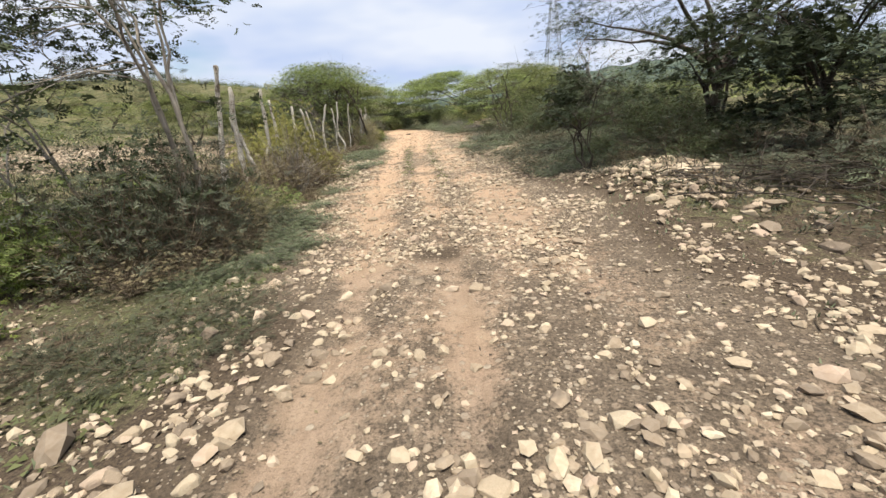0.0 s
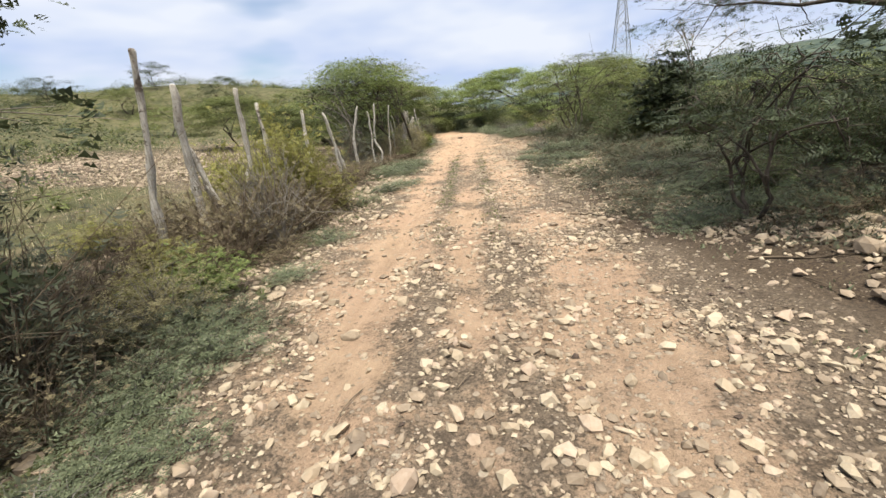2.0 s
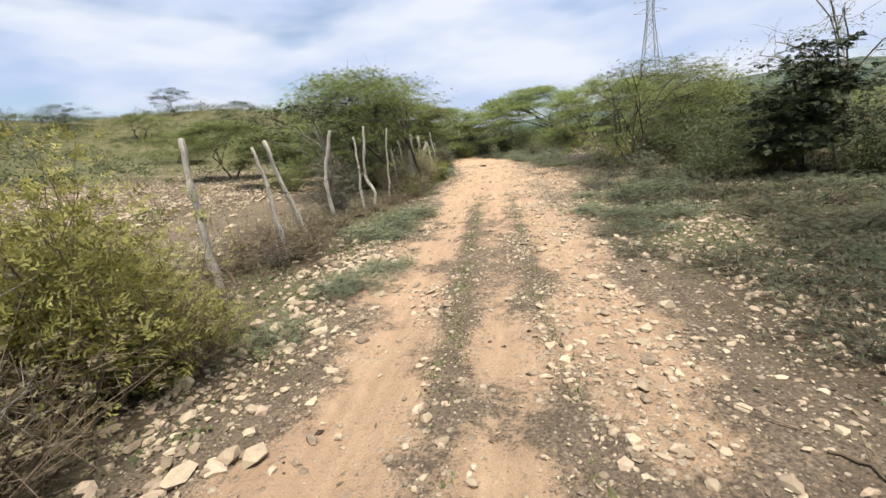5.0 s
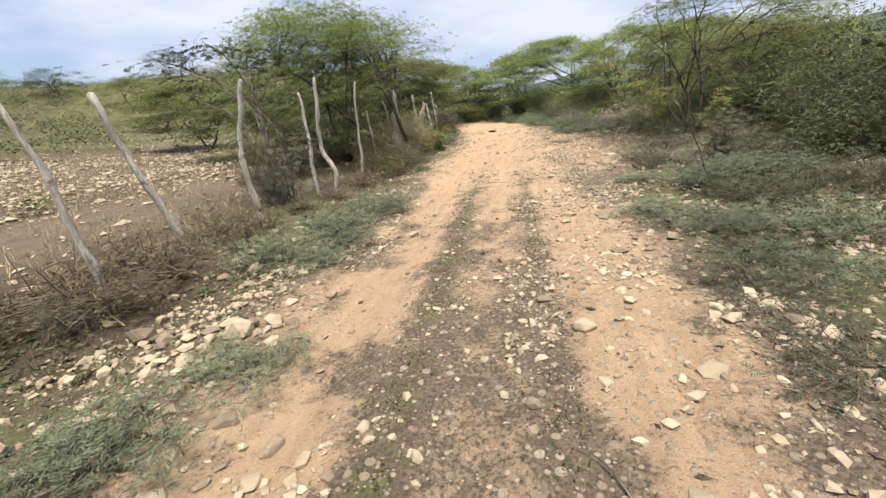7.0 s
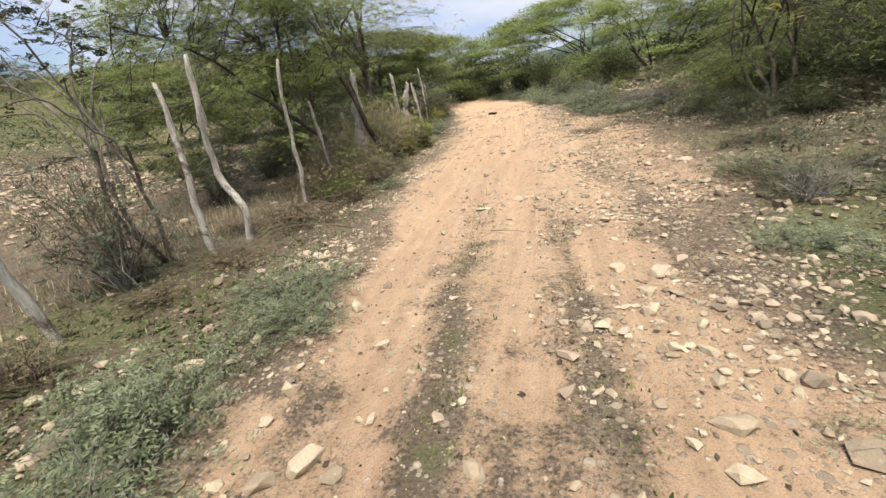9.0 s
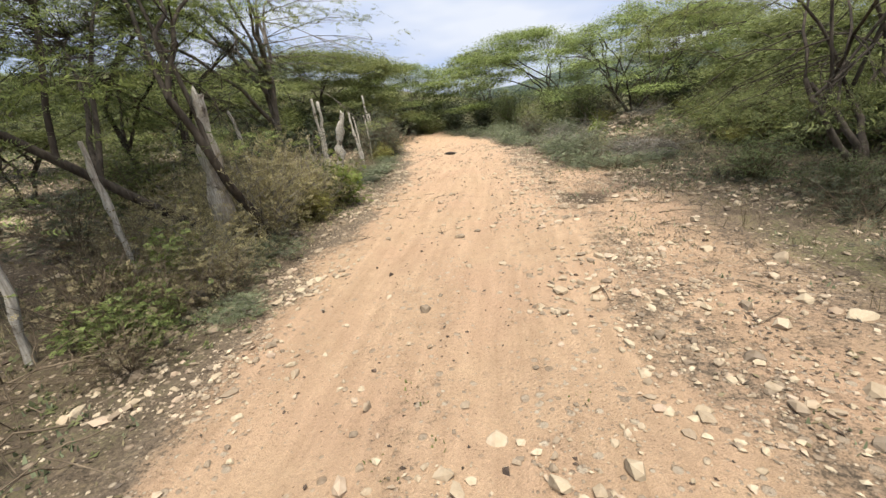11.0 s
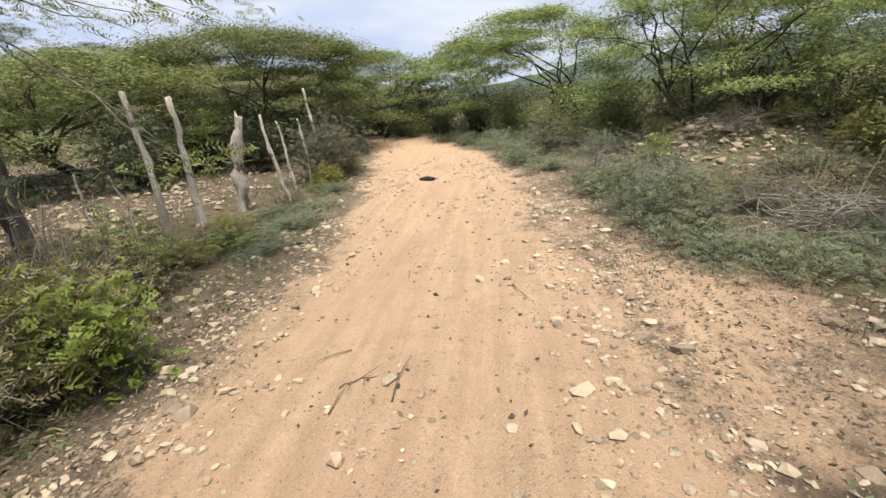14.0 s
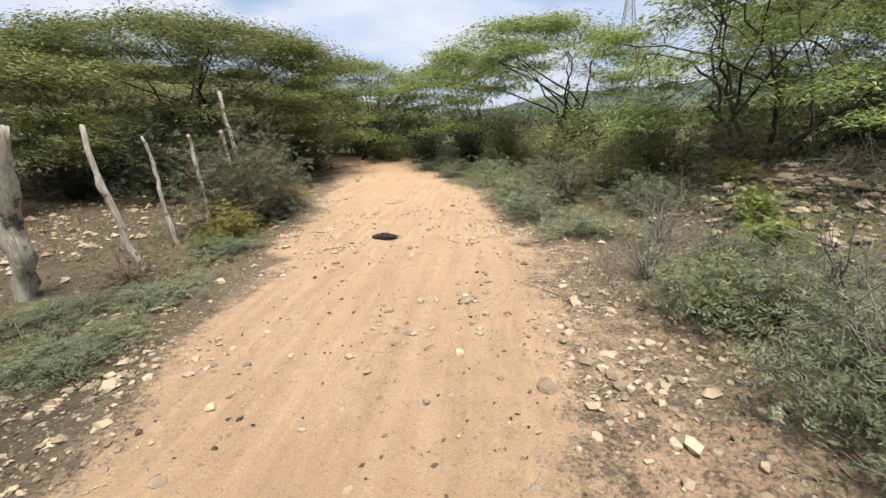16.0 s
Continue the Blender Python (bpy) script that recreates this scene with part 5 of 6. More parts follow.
for kind, x, y, s, h in (
        ("teal", 0.75, 17.2, 0.7, 0.4), ("brown", -5.2, 17.3, 0.63, 0.6), ("teal", -3.5, 17.3, 0.9, 0.8), ("moor", 1.8, 17.4, 0.9, 0.7),
        ("brown", -4.8, 17.4, 0.7, 0.6), ("moor", 3.2, 17.6, 1.1, 1), ("teal", -3.15, 18.3, 0.8, 0.6), ("teal", 1.5, 18.4, 1, 0.7),
        ("thicket", 7.6, 18.4, 1.4, 1.1), ("brown", -4.9, 18.6, 0.6, 0.4), ("thicket", 6.4, 18.6, 0.8, 0.8), ("twigs", -5.5, 18.8, 0.9, 1.2),
        ("teal", 2.2, 18.9, 0.9, 0.7), ("teal", -3.5, 18.9, 0.8, 0.6), ("sparse", -5.65, 18.95, 1, 1.1), ("teal", 0.9, 19.3, 0.6, 0.4),
        ("brown", -4.55, 19.4, 0.7, 0.3), ("brown", -4.8, 19.6, 0.6, 0.5), ("thicket", 3.9, 19.6, 0.85, 0.75), ("moor", 3, 19.9, 1.1, 0.9)):
    plant(kind, x, y, s, h)
for kind, x, y, s, h in (
        ("twigs", -5, 19.9, 0.6, 0.5), ("twigs", 1.35, 20.2, 0.7, 0.8), ("yellow", 5.4, 20.2, 1.1, 1.1), ("grey", 3.2, 20.5, 0.9, 0.8),
        ("dark", 7.6, 20.6, 1.2, 1), ("brown", -5.5, 20.6, 0.6, 0.4), ("moor", 1.4, 20.6, 0.9, 0.6), ("brown", -4.9, 20.9, 0.7, 0.5),
        ("sparse", 2.6, 20.9, 0.8, 0.8), ("thicket", 4.5, 21.2, 1, 0.9), ("grey", 1.4, 21.3, 0.9, 0.7), ("brown", -4.3, 22, 0.7, 0.7),
        ("thicket", 6.6, 22, 1.3, 1.1), ("green", -4.6, 22.4, 0.7, 0.75), ("sparse", -7.2, 22.4, 1, 1.1), ("brown", -5, 22.5, 0.9, 1),
        ("brown", -4.6, 22.7, 0.8, 0.9), ("teal", -4.05, 22.9, 0.6, 0.5), ("thicket", 5.2, 22.9, 1.1, 1), ("moor", 2, 22.9, 1, 0.7)):
    plant(kind, x, y, s, h)
for kind, x, y, s, h in (
        ("brown", -5.3, 23.1, 1, 1.1), ("straw", -4.6, 23.3, 0.8, 0.8), ("green", -5.1, 23.3, 0.75, 1), ("brown", -4.3, 23.3, 0.7, 0.8),
        ("thicket", 6.9, 23.4, 1.2, 1.2), ("teal", -4.55, 23.7, 0.6, 0.6), ("straw", -5.4, 23.8, 0.9, 1.1), ("straw", -5, 23.9, 0.8, 1.04),
        ("dark", 5.5, 24, 0.9, 0.9), ("olive", 6.2, 24.2, 1.3, 1.1), ("teal", -4.5, 24.3, 0.75, 0.7), ("moor", 2.4, 24.5, 1, 1.1),
        ("brown", 4.3, 24.6, 1, 0.7), ("sparse", -7.6, 24.6, 0.9, 1), ("dark", 8.6, 24.6, 1.4, 1.2), ("teal", -5, 24.75, 0.75, 0.9),
        ("thicket", 3.5, 24.8, 0.65, 0.6), ("straw", -5.6, 24.9, 1, 1.05), ("straw", -4.9, 25, 1, 1.43), ("thicket", 4.9, 25.2, 1, 0.9)):
    plant(kind, x, y, s, h)
for kind, x, y, s, h in (
        ("dark", 5.2, 25.3, 1, 1.2), ("thicket", 2.7, 25.3, 0.55, 0.6), ("dark", 7.2, 25.4, 1.3, 1.2), ("olive", -11, 25.5, 1, 0.8),
        ("straw", -6.4, 25.6, 1.1, 1.21), ("brown", -7.3, 25.6, 1, 1), ("straw", -5.3, 25.7, 1.1, 1.287), ("brown", -5.9, 25.9, 1, 1.17),
        ("olive", -7.3, 25.9, 1, 1), ("olive", -8.2, 26.2, 1, 0.9), ("straw", -5.2, 26.2, 1, 1.17), ("yellow", -4.75, 26.3, 0.8, 0.9),
        ("straw", -5.1, 26.6, 1, 1.43), ("thicket", 4.9, 26.6, 1, 1.2), ("twigs", -4.9, 26.6, 1.2, 1.1), ("straw", -6.2, 26.6, 1.1, 1.1),
        ("thicket", 2.5, 26.7, 0.65, 0.6), ("straw", -5.9, 26.9, 1.1, 1.287), ("straw", -6.9, 27, 1.1, 1.21), ("brown", -6.4, 27.2, 1, 1.17)):
    plant(kind, x, y, s, h)
for kind, x, y, s, h in (
        ("straw", -4.9, 27.2, 0.9, 1.05), ("brown", -5.2, 27.4, 0.9, 1.17), ("olive", 6, 27.4, 1.2, 1.1), ("lime", -4.6, 27.5, 1.05, 1.2),
        ("sparse", -9, 27.5, 0.9, 0.9), ("yellow", -5.3, 27.6, 0.8, 1.3), ("twigs", -5.3, 27.9, 1.2, 1.2), ("yellow", -6.2, 28, 1, 1.17),
        ("thicket", 4.4, 28.1, 0.8, 1), ("olive", 7.6, 28.2, 1.4, 1.2), ("straw", -5.5, 28.3, 0.9, 1), ("yellow", -6.3, 28.4, 0.9, 1),
        ("olive", 5, 28.6, 0.9, 1), ("olive", 4.6, 28.9, 0.9, 0.9), ("grey", 0.9, 28.9, 0.9, 0.9), ("brown", -5.4, 28.9, 0.9, 0.8),
        ("green", -5.9, 29.2, 0.9, 1), ("teal", 1.1, 29.3, 0.8, 0.5), ("teal", 1.75, 29.3, 0.75, 0.5), ("teal", 0.5, 29.4, 0.8, 0.55)):
    plant(kind, x, y, s, h)
for kind, x, y, s, h in (
        ("teal", 2.2, 29.6, 0.7, 0.5), ("olive", 5.6, 29.8, 1.1, 1), ("grey", 0.3, 29.9, 0.9, 0.9), ("yellow", -5.75, 29.9, 0.7, 0.54),
        ("yellow", 3.9, 30, 0.7, 0.8), ("sparse", 0.7, 30.3, 0.6, 0.62), ("teal", -4.95, 30.3, 0.7, 0.4), ("moor", -6.1, 30.4, 0.8, 0.72),
        ("moor", 2.6, 30.4, 0.9, 0.8), ("green", -5.6, 30.6, 0.6, 0.6), ("olive", 4.6, 30.6, 1, 0.9), ("teal", 0.35, 30.7, 0.9, 1.15),
        ("brown", -5.7, 30.8, 0.8, 0.6), ("sparse", 1.5, 30.9, 0.6, 0.62), ("teal", -5.3, 30.9, 0.7, 0.5), ("olive", 8.4, 31, 1.4, 1.2),
        ("brown", 0.4, 31.1, 0.6, 0.5), ("olive", 4.1, 31.2, 0.9, 0.9), ("brown", 0.9, 31.2, 0.7, 0.7), ("teal", 0.35, 31.3, 0.9, 1.15)):
    plant(kind, x, y, s, h)
for kind, x, y, s, h in (
        ("olive", 6.6, 31.4, 1.2, 1), ("twigs", 0.6, 31.4, 1, 0.9), ("olive", 0.9, 31.4, 0.55, 0.55), ("yellow", -6.1, 31.4, 0.7, 0.54),
        ("teal", -5.1, 31.6, 0.8, 0.45), ("sparse", 1, 31.7, 0.6, 0.62), ("teal", 0.8, 31.8, 0.9, 1.15), ("teal", -5.15, 31.9, 0.7, 0.5),
        ("teal", -5.9, 32.2, 0.8, 0.5), ("olive", 5.3, 32.2, 1.1, 0.9), ("teal", 0.2, 32.4, 1.05, 0.95), ("sparse", 0.5, 32.4, 0.6, 0.62),
        ("grey", 3.2, 32.6, 1.1, 1), ("twigs", 1.1, 32.6, 1.1, 0.9), ("olive", 0.3, 32.6, 0.55, 0.55), ("moor", -5.9, 32.6, 0.6, 0.54),
        ("teal", -5.3, 33, 0.8, 0.45), ("teal", 0.8, 33.3, 1, 0.9), ("twigs", -0.1, 33.4, 0.9, 0.8), ("brown", -6, 33.4, 0.8, 0.6)):
    plant(kind, x, y, s, h)
for kind, x, y, s, h in (
        ("olive", -15.5, 33.5, 1.2, 1), ("yellow", 4.9, 33.6, 1, 1), ("lime", 1.45, 34, 0.7, 0.9), ("teal", -5.6, 34.6, 0.8, 0.5),
        ("twigs", 0.4, 34.6, 1, 0.8), ("green", -6, 34.8, 0.45, 0.5), ("olive", 6, 35, 1.1, 0.9), ("lime", 1.85, 35.1, 0.55, 1.3),
        ("teal", -0.5, 35.2, 0.9, 0.7), ("yellow", -6, 35.4, 0.8, 0.8), ("dark", -11.2, 35.4, 1.3, 1.1), ("sparse", -6.5, 35.9, 1.1, 1),
        ("yellow", 5, 36.2, 0.8, 0.9), ("olive", 8.6, 36.2, 1.4, 1.1), ("sparse", -6.2, 36.3, 1.2, 1.1), ("teal", 0.9, 36.3, 1.1, 1),
        ("teal", -0.9, 36.4, 1, 0.8), ("brown", 4.2, 36.6, 0.8, 0.8), ("yellow", 2.4, 36.9, 0.7, 0.8), ("dark", -6.1, 37, 0.5, 0.5)):
    plant(kind, x, y, s, h)
for kind, x, y, s, h in (
        ("teal", -1.2, 37.2, 0.9, 0.8), ("sparse", -6.7, 37.3, 1.2, 1.05), ("sparse", -6.2, 37.4, 1, 1), ("sparse", -0.2, 37.6, 1, 0.8),
        ("sparse", 2.9, 37.8, 0.9, 0.9), ("yellow", -6.4, 38.2, 0.9, 0.9), ("dark", 5.4, 38.2, 1.3, 1), ("teal", -1.1, 38.3, 1.1, 0.9),
        ("dark", -9.6, 38.4, 1.3, 1), ("olive", 7.6, 38.6, 1.4, 1.1), ("dark", -12.2, 38.6, 1.3, 1), ("sparse", -7.3, 39, 1.1, 1),
        ("olive", 2.3, 39.2, 1.1, 0.9), ("olive", 0.9, 39.3, 0.9, 0.8), ("teal", -0.6, 40.2, 1.2, 1), ("teal", -1.9, 40.4, 1.1, 0.9),
        ("dark", -10.6, 40.4, 1.3, 1.1), ("olive", 7.4, 40.6, 1.4, 1.1), ("olive", 5.6, 41, 1.3, 1.1), ("dark", -11.6, 41, 1.5, 1.1)):
    plant(kind, x, y, s, h)
for kind, x, y, s, h in (
        ("dark", -13.6, 41.6, 1.4, 1.1), ("dark", -8.8, 41.6, 1.3, 1), ("dark", 2.9, 41.6, 1.3, 1), ("teal", -1.6, 42.6, 1.2, 1),
        ("teal", -2.9, 42.8, 1.1, 0.9), ("olive", 0.4, 42.8, 1.1, 1), ("dark", -10.8, 43, 1.3, 1.1), ("dark", 5.6, 43, 1.5, 1.1),
        ("dark", -13, 43.2, 1.5, 1.1), ("olive", 2.8, 43.6, 1.3, 1.1), ("dark", -8.6, 44.4, 1.2, 1), ("olive", -0.8, 45, 1.1, 1),
        ("dark", -9.8, 45, 1.2, 1), ("teal", -4, 45.2, 1.1, 0.9), ("dark", 1.6, 45.4, 1.4, 1.1), ("dark", -10.8, 46.4, 1.5, 1.1),
        ("dark", -9.6, 47.2, 1.2, 1), ("dark", -2.6, 47.4, 1.2, 1), ("dark", -4.6, 49.2, 1.3, 1), ("olive", -1, 49.5, 1.4, 1.1)):
    plant(kind, x, y, s, h)
for kind, x, y, s, h in (
        ("olive", -6.6, 50.4, 1.2, 1), ("dark", -7.6, 51.8, 1.2, 1), ("olive", -3, 52.4, 1.6, 1.1), ("dark", -5.4, 52.6, 1.5, 1.1),
        ("dark", -16.5, 54, 1.7, 1.1), ("dark", -8.2, 54.4, 1.7, 1.1), ("dark", -6.6, 55, 1.7, 1.1), ("olive", -14.5, 56, 1.7, 1.1),
        ("dark", -10.2, 56.2, 1.8, 1.1), ("olive", -12.4, 57.4, 1.7, 1.1)):
    plant(kind, x, y, s, h)

# Low dark scrub spread over the verge right of the track.
for i in range(44):
    y = float(prng.uniform(7.5, 22))
    x = float(np.interp(y, ROAD_Y, ROAD_R)) + float(prng.uniform(1.5, 5.6))
    plant("moor" if i % 4 else "teal", x, y, float(prng.uniform(0.6, 1.0)), float(prng.uniform(0.35, 0.75)))

# Scrub that clothes the far slopes, too far off to count.
wrng = np.random.default_rng(31)


def far_scrub(name, xs, ys, heights, per, leaf, label, size):
    n = len(xs)
    m = n * per
    k = np.repeat(np.arange(n), per)
    a = wrng.uniform(0, 6.28, m)
    u = np.sqrt(wrng.uniform(0, 1, m))
    hh = heights[k]
    zz = hh * np.sqrt(np.clip(1 - 0.85 * u ** 2, 0.02, 1)) * wrng.uniform(0.35, 1.05, m)
    o = np.stack([xs[k] + 0.85 * hh * u * np.cos(a), ys[k] + 0.85 * hh * u * np.sin(a), land(xs[k], ys[k]) + zz], 1)
    v, f = fronds(o, unit_ways(m, wrng, 0.5, 0.2), size * 1.3, size * 0.24, wrng)
    return tagged(new(name, mesh_np(name, v, f, leaf)), label, "scrub", kind="stuff")


def off_rubble(x, y):
    d = (-12.8 + 0.2 * y) - x
    return 1 - 0.97 * (1 - sstep(14, 19, d)) * (1 - sstep(37, 44, y)) * sstep(12, 15, y)


xs, ys = scatter(1900, -120, -14, 4, 150, wrng, lambda x, y: (0.1 + 0.8 * sstep(0.4, 0.65, vnoise(x, y, 0.07, 64))) * off_rubble(x, y))
far_scrub("dark_slope_scrub", xs, ys, wrng.uniform(0.8, 2.4, len(xs)), 130, LEAF_DARK, "dark thorn scrub in patches on the slope", 0.2)
xs, ys = scatter(6200, -120, -11, 4, 150, wrng, lambda x, y: (0.12 + 0.75 * sstep(0.4, 0.65, vnoise(x, y, 0.06, 61))) * off_rubble(x, y))
far_scrub("slope_scrub", xs, ys, wrng.uniform(0.3, 1.2, len(xs)), 60, LEAF_OLIVE, "olive scrub scattered over the rising grassy slope", 0.18)
xs, ys = scatter(420, 9.5, 70, 9, 130, wrng, lambda x, y: 0.35 + 0.6 * sstep(0.35, 0.6, vnoise(x, y, 0.08, 62)))
far_scrub("right_scrub", xs, ys, wrng.uniform(0.9, 2.6, len(xs)), 300, LEAF_OLIVE, "thick olive thorn scrub behind the roadside trees", 0.2)
xs, ys = scatter(330, -30, 14, 55, 120, wrng, lambda x, y: np.full(len(x), 0.8))
far_scrub("bend_scrub", xs, ys, wrng.uniform(1.2, 3.0, len(xs)), 300, LEAF_DARK, "dark thorn scrub closing the view at the bend", 0.2)


def creeping(name, xs, ys, lo, hi, leaf, label, reach=0.2, pairs=3, leaf_l=0.06, leaf_w=0.01):
    """Flat feathery runners close to the soil."""
    n = len(xs)
    o = np.stack([xs, ys, land(xs, ys) + wrng.uniform(lo, hi, n)], 1)
    v, f = sprays(o, unit_ways(n, wrng, 0.25, 0.1), reach, pairs, leaf_l, leaf_w, wrng, 0.5)
    return tagged(new(name, mesh_np(name, v, f, leaf)), label, "scrub", kind="stuff")


def right_cover(x, y):
    d = x - np.interp(y, ROAD_Y, ROAD_R) - np.interp(y, [0, 6, 12, 20, 24, 34], [1.6, 0.9, 0.6, 0.9, 1.6, 1.0])
    return sstep(0.0, 0.9, d) * (0.15 + 0.95 * sstep(0.35, 0.65, vnoise(x, y, 0.8, 91))) * np.interp(y, [2, 6, 20, 24, 34, 38], [0.3, 1, 1, 0.4, 0.5, 1])


xs, ys = scatter(21000, 0.6, 8, 3, 40, wrng, right_cover)
creeping("creeping_scrub", xs, ys, 0.01, 0.12, LEAF_MOOR, "dark grey-green creeping scrub covering the stony verge")
xs, ys = scatter(9000, 0.6, 8, 3, 40, wrng, right_cover)
creeping("withered_scrub", xs, ys, 0.01, 0.14, leaf_material("leaf_withered", (0.042, 0.034, 0.023), (0.125, 0.1, 0.064), 0.2), "withered brown creeping scrub on the stony verge", 0.2, 3, 0.05, 0.008)


def left_cover(x, y):
    d = np.interp(y, ROAD_Y, ROAD_L) - x
    return sstep(0.1, 0.6, d) * (1 - sstep(2.2, 3.4, d)) * (0.1 + 0.95 * sstep(0.38, 0.62, vnoise(x, y, 1.3, 92))) * np.interp(y, [0, 1.4, 2.1, 6.5, 7.5, 11, 13, 18, 20], [0.2, 0.3, 1, 1, 0.35, 0.4, 1, 0.9, 0.35])


xs, ys = scatter(30000, -8, -1, 0, 36, wrng, left_cover)
creeping("mossy_herbs", xs, ys, 0.003, 0.03, leaf_material("herb_green", (0.055, 0.065, 0.025), (0.15, 0.16, 0.065)), "low mossy green herbs between the verge stones", 0.09, 2, 0.045, 0.014)

# Grass, herbs and fallen twigs.


def blades(name, xs, ys, lo, hi, width, leaf, label, per=5, spread=0.05):
    n = len(xs)
    k = np.repeat(np.arange(n), per)
    m = len(k)
    bx, by = xs[k] + wrng.normal(0, spread, m), ys[k] + wrng.normal(0, spread, m)
    h = wrng.uniform(lo, hi, m)
    a = wrng.uniform(0, 6.28, m)
    tilt = wrng.uniform(0.1, 0.9, m) * h
    z = land(bx, by) - 0.004
    s = np.stack([-np.sin(a), np.cos(a), 0 * a], 1) * width * wrng.uniform(0.6, 1.3, m)[:, None]
    p = np.stack([bx, by, z], 1)
    t = p + np.stack([np.cos(a) * tilt, np.sin(a) * tilt, h], 1)
    v = np.stack([p - s, p + s, t + 0.25 * s, t - 0.25 * s], 1)
    return tagged(new(name, mesh_np(name, v, np.arange(4 * m).reshape(-1, 4), leaf)), label, "grass", kind="stuff")


def verge_keep(x, y):
    l0, r0 = np.interp(y, ROAD_Y, ROAD_L), np.interp(y, ROAD_Y, ROAD_R)
    out = np.maximum(l0 - x, x - r0)
    return sstep(0.0, 0.7, out) * (0.15 + 0.8 * sstep(0.4, 0.7, vnoise(x, y, 0.9, 71)))


xs, ys = scatter(15000, -9, 7, -1, 40, wrng, lambda x, y: verge_keep(x, y) * np.where((x > 0.5) & (y < 20), 0.35, 1.0))
blades("verge_herbs", xs, ys, 0.01, 0.05, 0.011, LEAF_TEAL, "low grey-green herbs creeping over the stony verge", 6, 0.06)
xs, ys = scatter(8000, -11, 8, -1, 40, wrng, lambda x, y: 0.7 * sstep(0.0, 1.0, np.maximum(np.interp(y, ROAD_Y, ROAD_L) - 0.7 - x, x - np.interp(y, ROAD_Y, ROAD_R) - 0.8)) * sstep(0.35, 0.7, vnoise(x, y, 0.6, 72)))
blades("dry_grass", xs, ys, 0.05, 0.22, 0.004, LEAF_DRY, "thin dry brown grass in the verge", 6, 0.06)
xs, ys = scatter(9000, -20, -5.5, 2, 38, wrng, lambda x, y: (0.25 + 0.7 * sstep(0.45, 0.7, vnoise(x, y, 0.2, 73))) * (1 - 0.85 * sstep(22, 26, y)))
blades("field_grass", xs, ys, 0.05, 0.2, 0.005, STRAW, "pale dry grass tufts over the field", 7, 0.12)
xs, ys = scatter(3600, -3, 0, 8, 22, wrng, lambda x, y: np.clip(np.exp(-((x - 0.5 * (np.interp(y, ROAD_Y, RUT_L) + np.interp(y, ROAD_Y, RUT_R)) - 0.06) / 0.14) ** 2) + np.exp(-((x - np.interp(y, ROAD_Y, RUT_R) - 0.42) / 0.1) ** 2), 0, 1) * np.interp(y, [8, 12, 18, 22], [0.2, 1, 0.8, 0.1]))
blades("strip_herbs", xs, ys, 0.008, 0.035, 0.009, LEAF_OLIVE, "tiny green herbs on the strips between ruts", 7, 0.05)

def flakes(name, xs, ys, lo, hi, leaf, label):
    """Fallen leaves: single curled flakes lying on the soil."""
    n = len(xs)
    a, s = wrng.uniform(0, 6.28, n), wrng.uniform(lo, hi, n)
    d = np.stack([np.cos(a), np.sin(a), wrng.normal(0.1, 0.35, n)], 1) * s[:, None]
    w = np.stack([-np.sin(a), np.cos(a), wrng.normal(0, 0.35, n)], 1) * (0.4 * s)[:, None]
    p = np.stack([xs, ys, land(xs, ys) + 0.006 + 0.2 * s], 1)
    v = np.stack([p - d, p + w, p + d, p - w], 1)
    return tagged(new(name, mesh_np(name, v, np.arange(4 * n).reshape(-1, 4), leaf)), label, "leaf litter", kind="stuff")


def litter_keep(x, y):
    l0, r0 = np.interp(y, ROAD_Y, ROAD_L), np.interp(y, ROAD_Y, ROAD_R)
    return (0.06 + sstep(-0.3, 0.5, np.maximum(l0 - x, x - r0))) * (0.12 + 0.9 * sstep(0.35, 0.65, vnoise(x, y, 1.2, 81)))


xs, ys = scatter(30000, -8, 6, -1, 38, wrng, litter_keep)
flakes("leaf_litter", xs, ys, 0.008, 0.03, LEAF_DRY, "brown fallen leaves and bark scraps on the verge")
xs, ys = scatter(42000, -8, 6, -1, 38, wrng, litter_keep)
flakes("dark_litter", xs, ys, 0.008, 0.028, leaf_material("leaf_rotten", (0.035, 0.027, 0.02), (0.1, 0.075, 0.052), 0.1), "dark rotting leaf scraps on the verge")

xs, ys = scatter(13000, -0.4, 4.6, 19, 35, wrng, lambda x, y: sstep(0.0, 0.8, x - np.interp(y, ROAD_Y, ROAD_R)) * (0.25 + 0.75 * sstep(0.35, 0.65, vnoise(x, y, 1.6, 83))))
flakes("bark_chips", xs, ys, 0.008, 0.026, leaf_material("leaf_humus", (0.09, 0.067, 0.046), (0.26, 0.195, 0.135), 0.1), "brown bark chips and leaf scraps on bare soil")
tw_paths = []
for x, y in zip(*scatter(1500, -7, 6, 0, 38, wrng, lambda x, y: 0.06 + 0.9 * verge_keep(x, y))):
    L, a = wrng.uniform(0.08, 0.5), wrng.uniform(0, 6.28)
    z = lz(x, y) + 0.012
    e = np.array([x + L * math.cos(a), y + L * math.sin(a), 0])
    e[2] = lz(e[0], e[1]) + 0.015
    tw_paths.append((bent(np.array([x, y, z]), np.array([(x + e[0]) / 2, (y + e[1]) / 2, z + 0.03]) + wrng.normal(0, 0.03, 3) * np.array([1, 1, 0]), e, 5, wrng), np.linspace(0.006, 0.002, 5)))
v, f = tubes(tw_paths, 4)
tagged(new("fallen_twigs", mesh_np("fallen_twigs", v, f, TWIG, True)), "thin fallen twigs littering the verge", "twigs", kind="stuff")

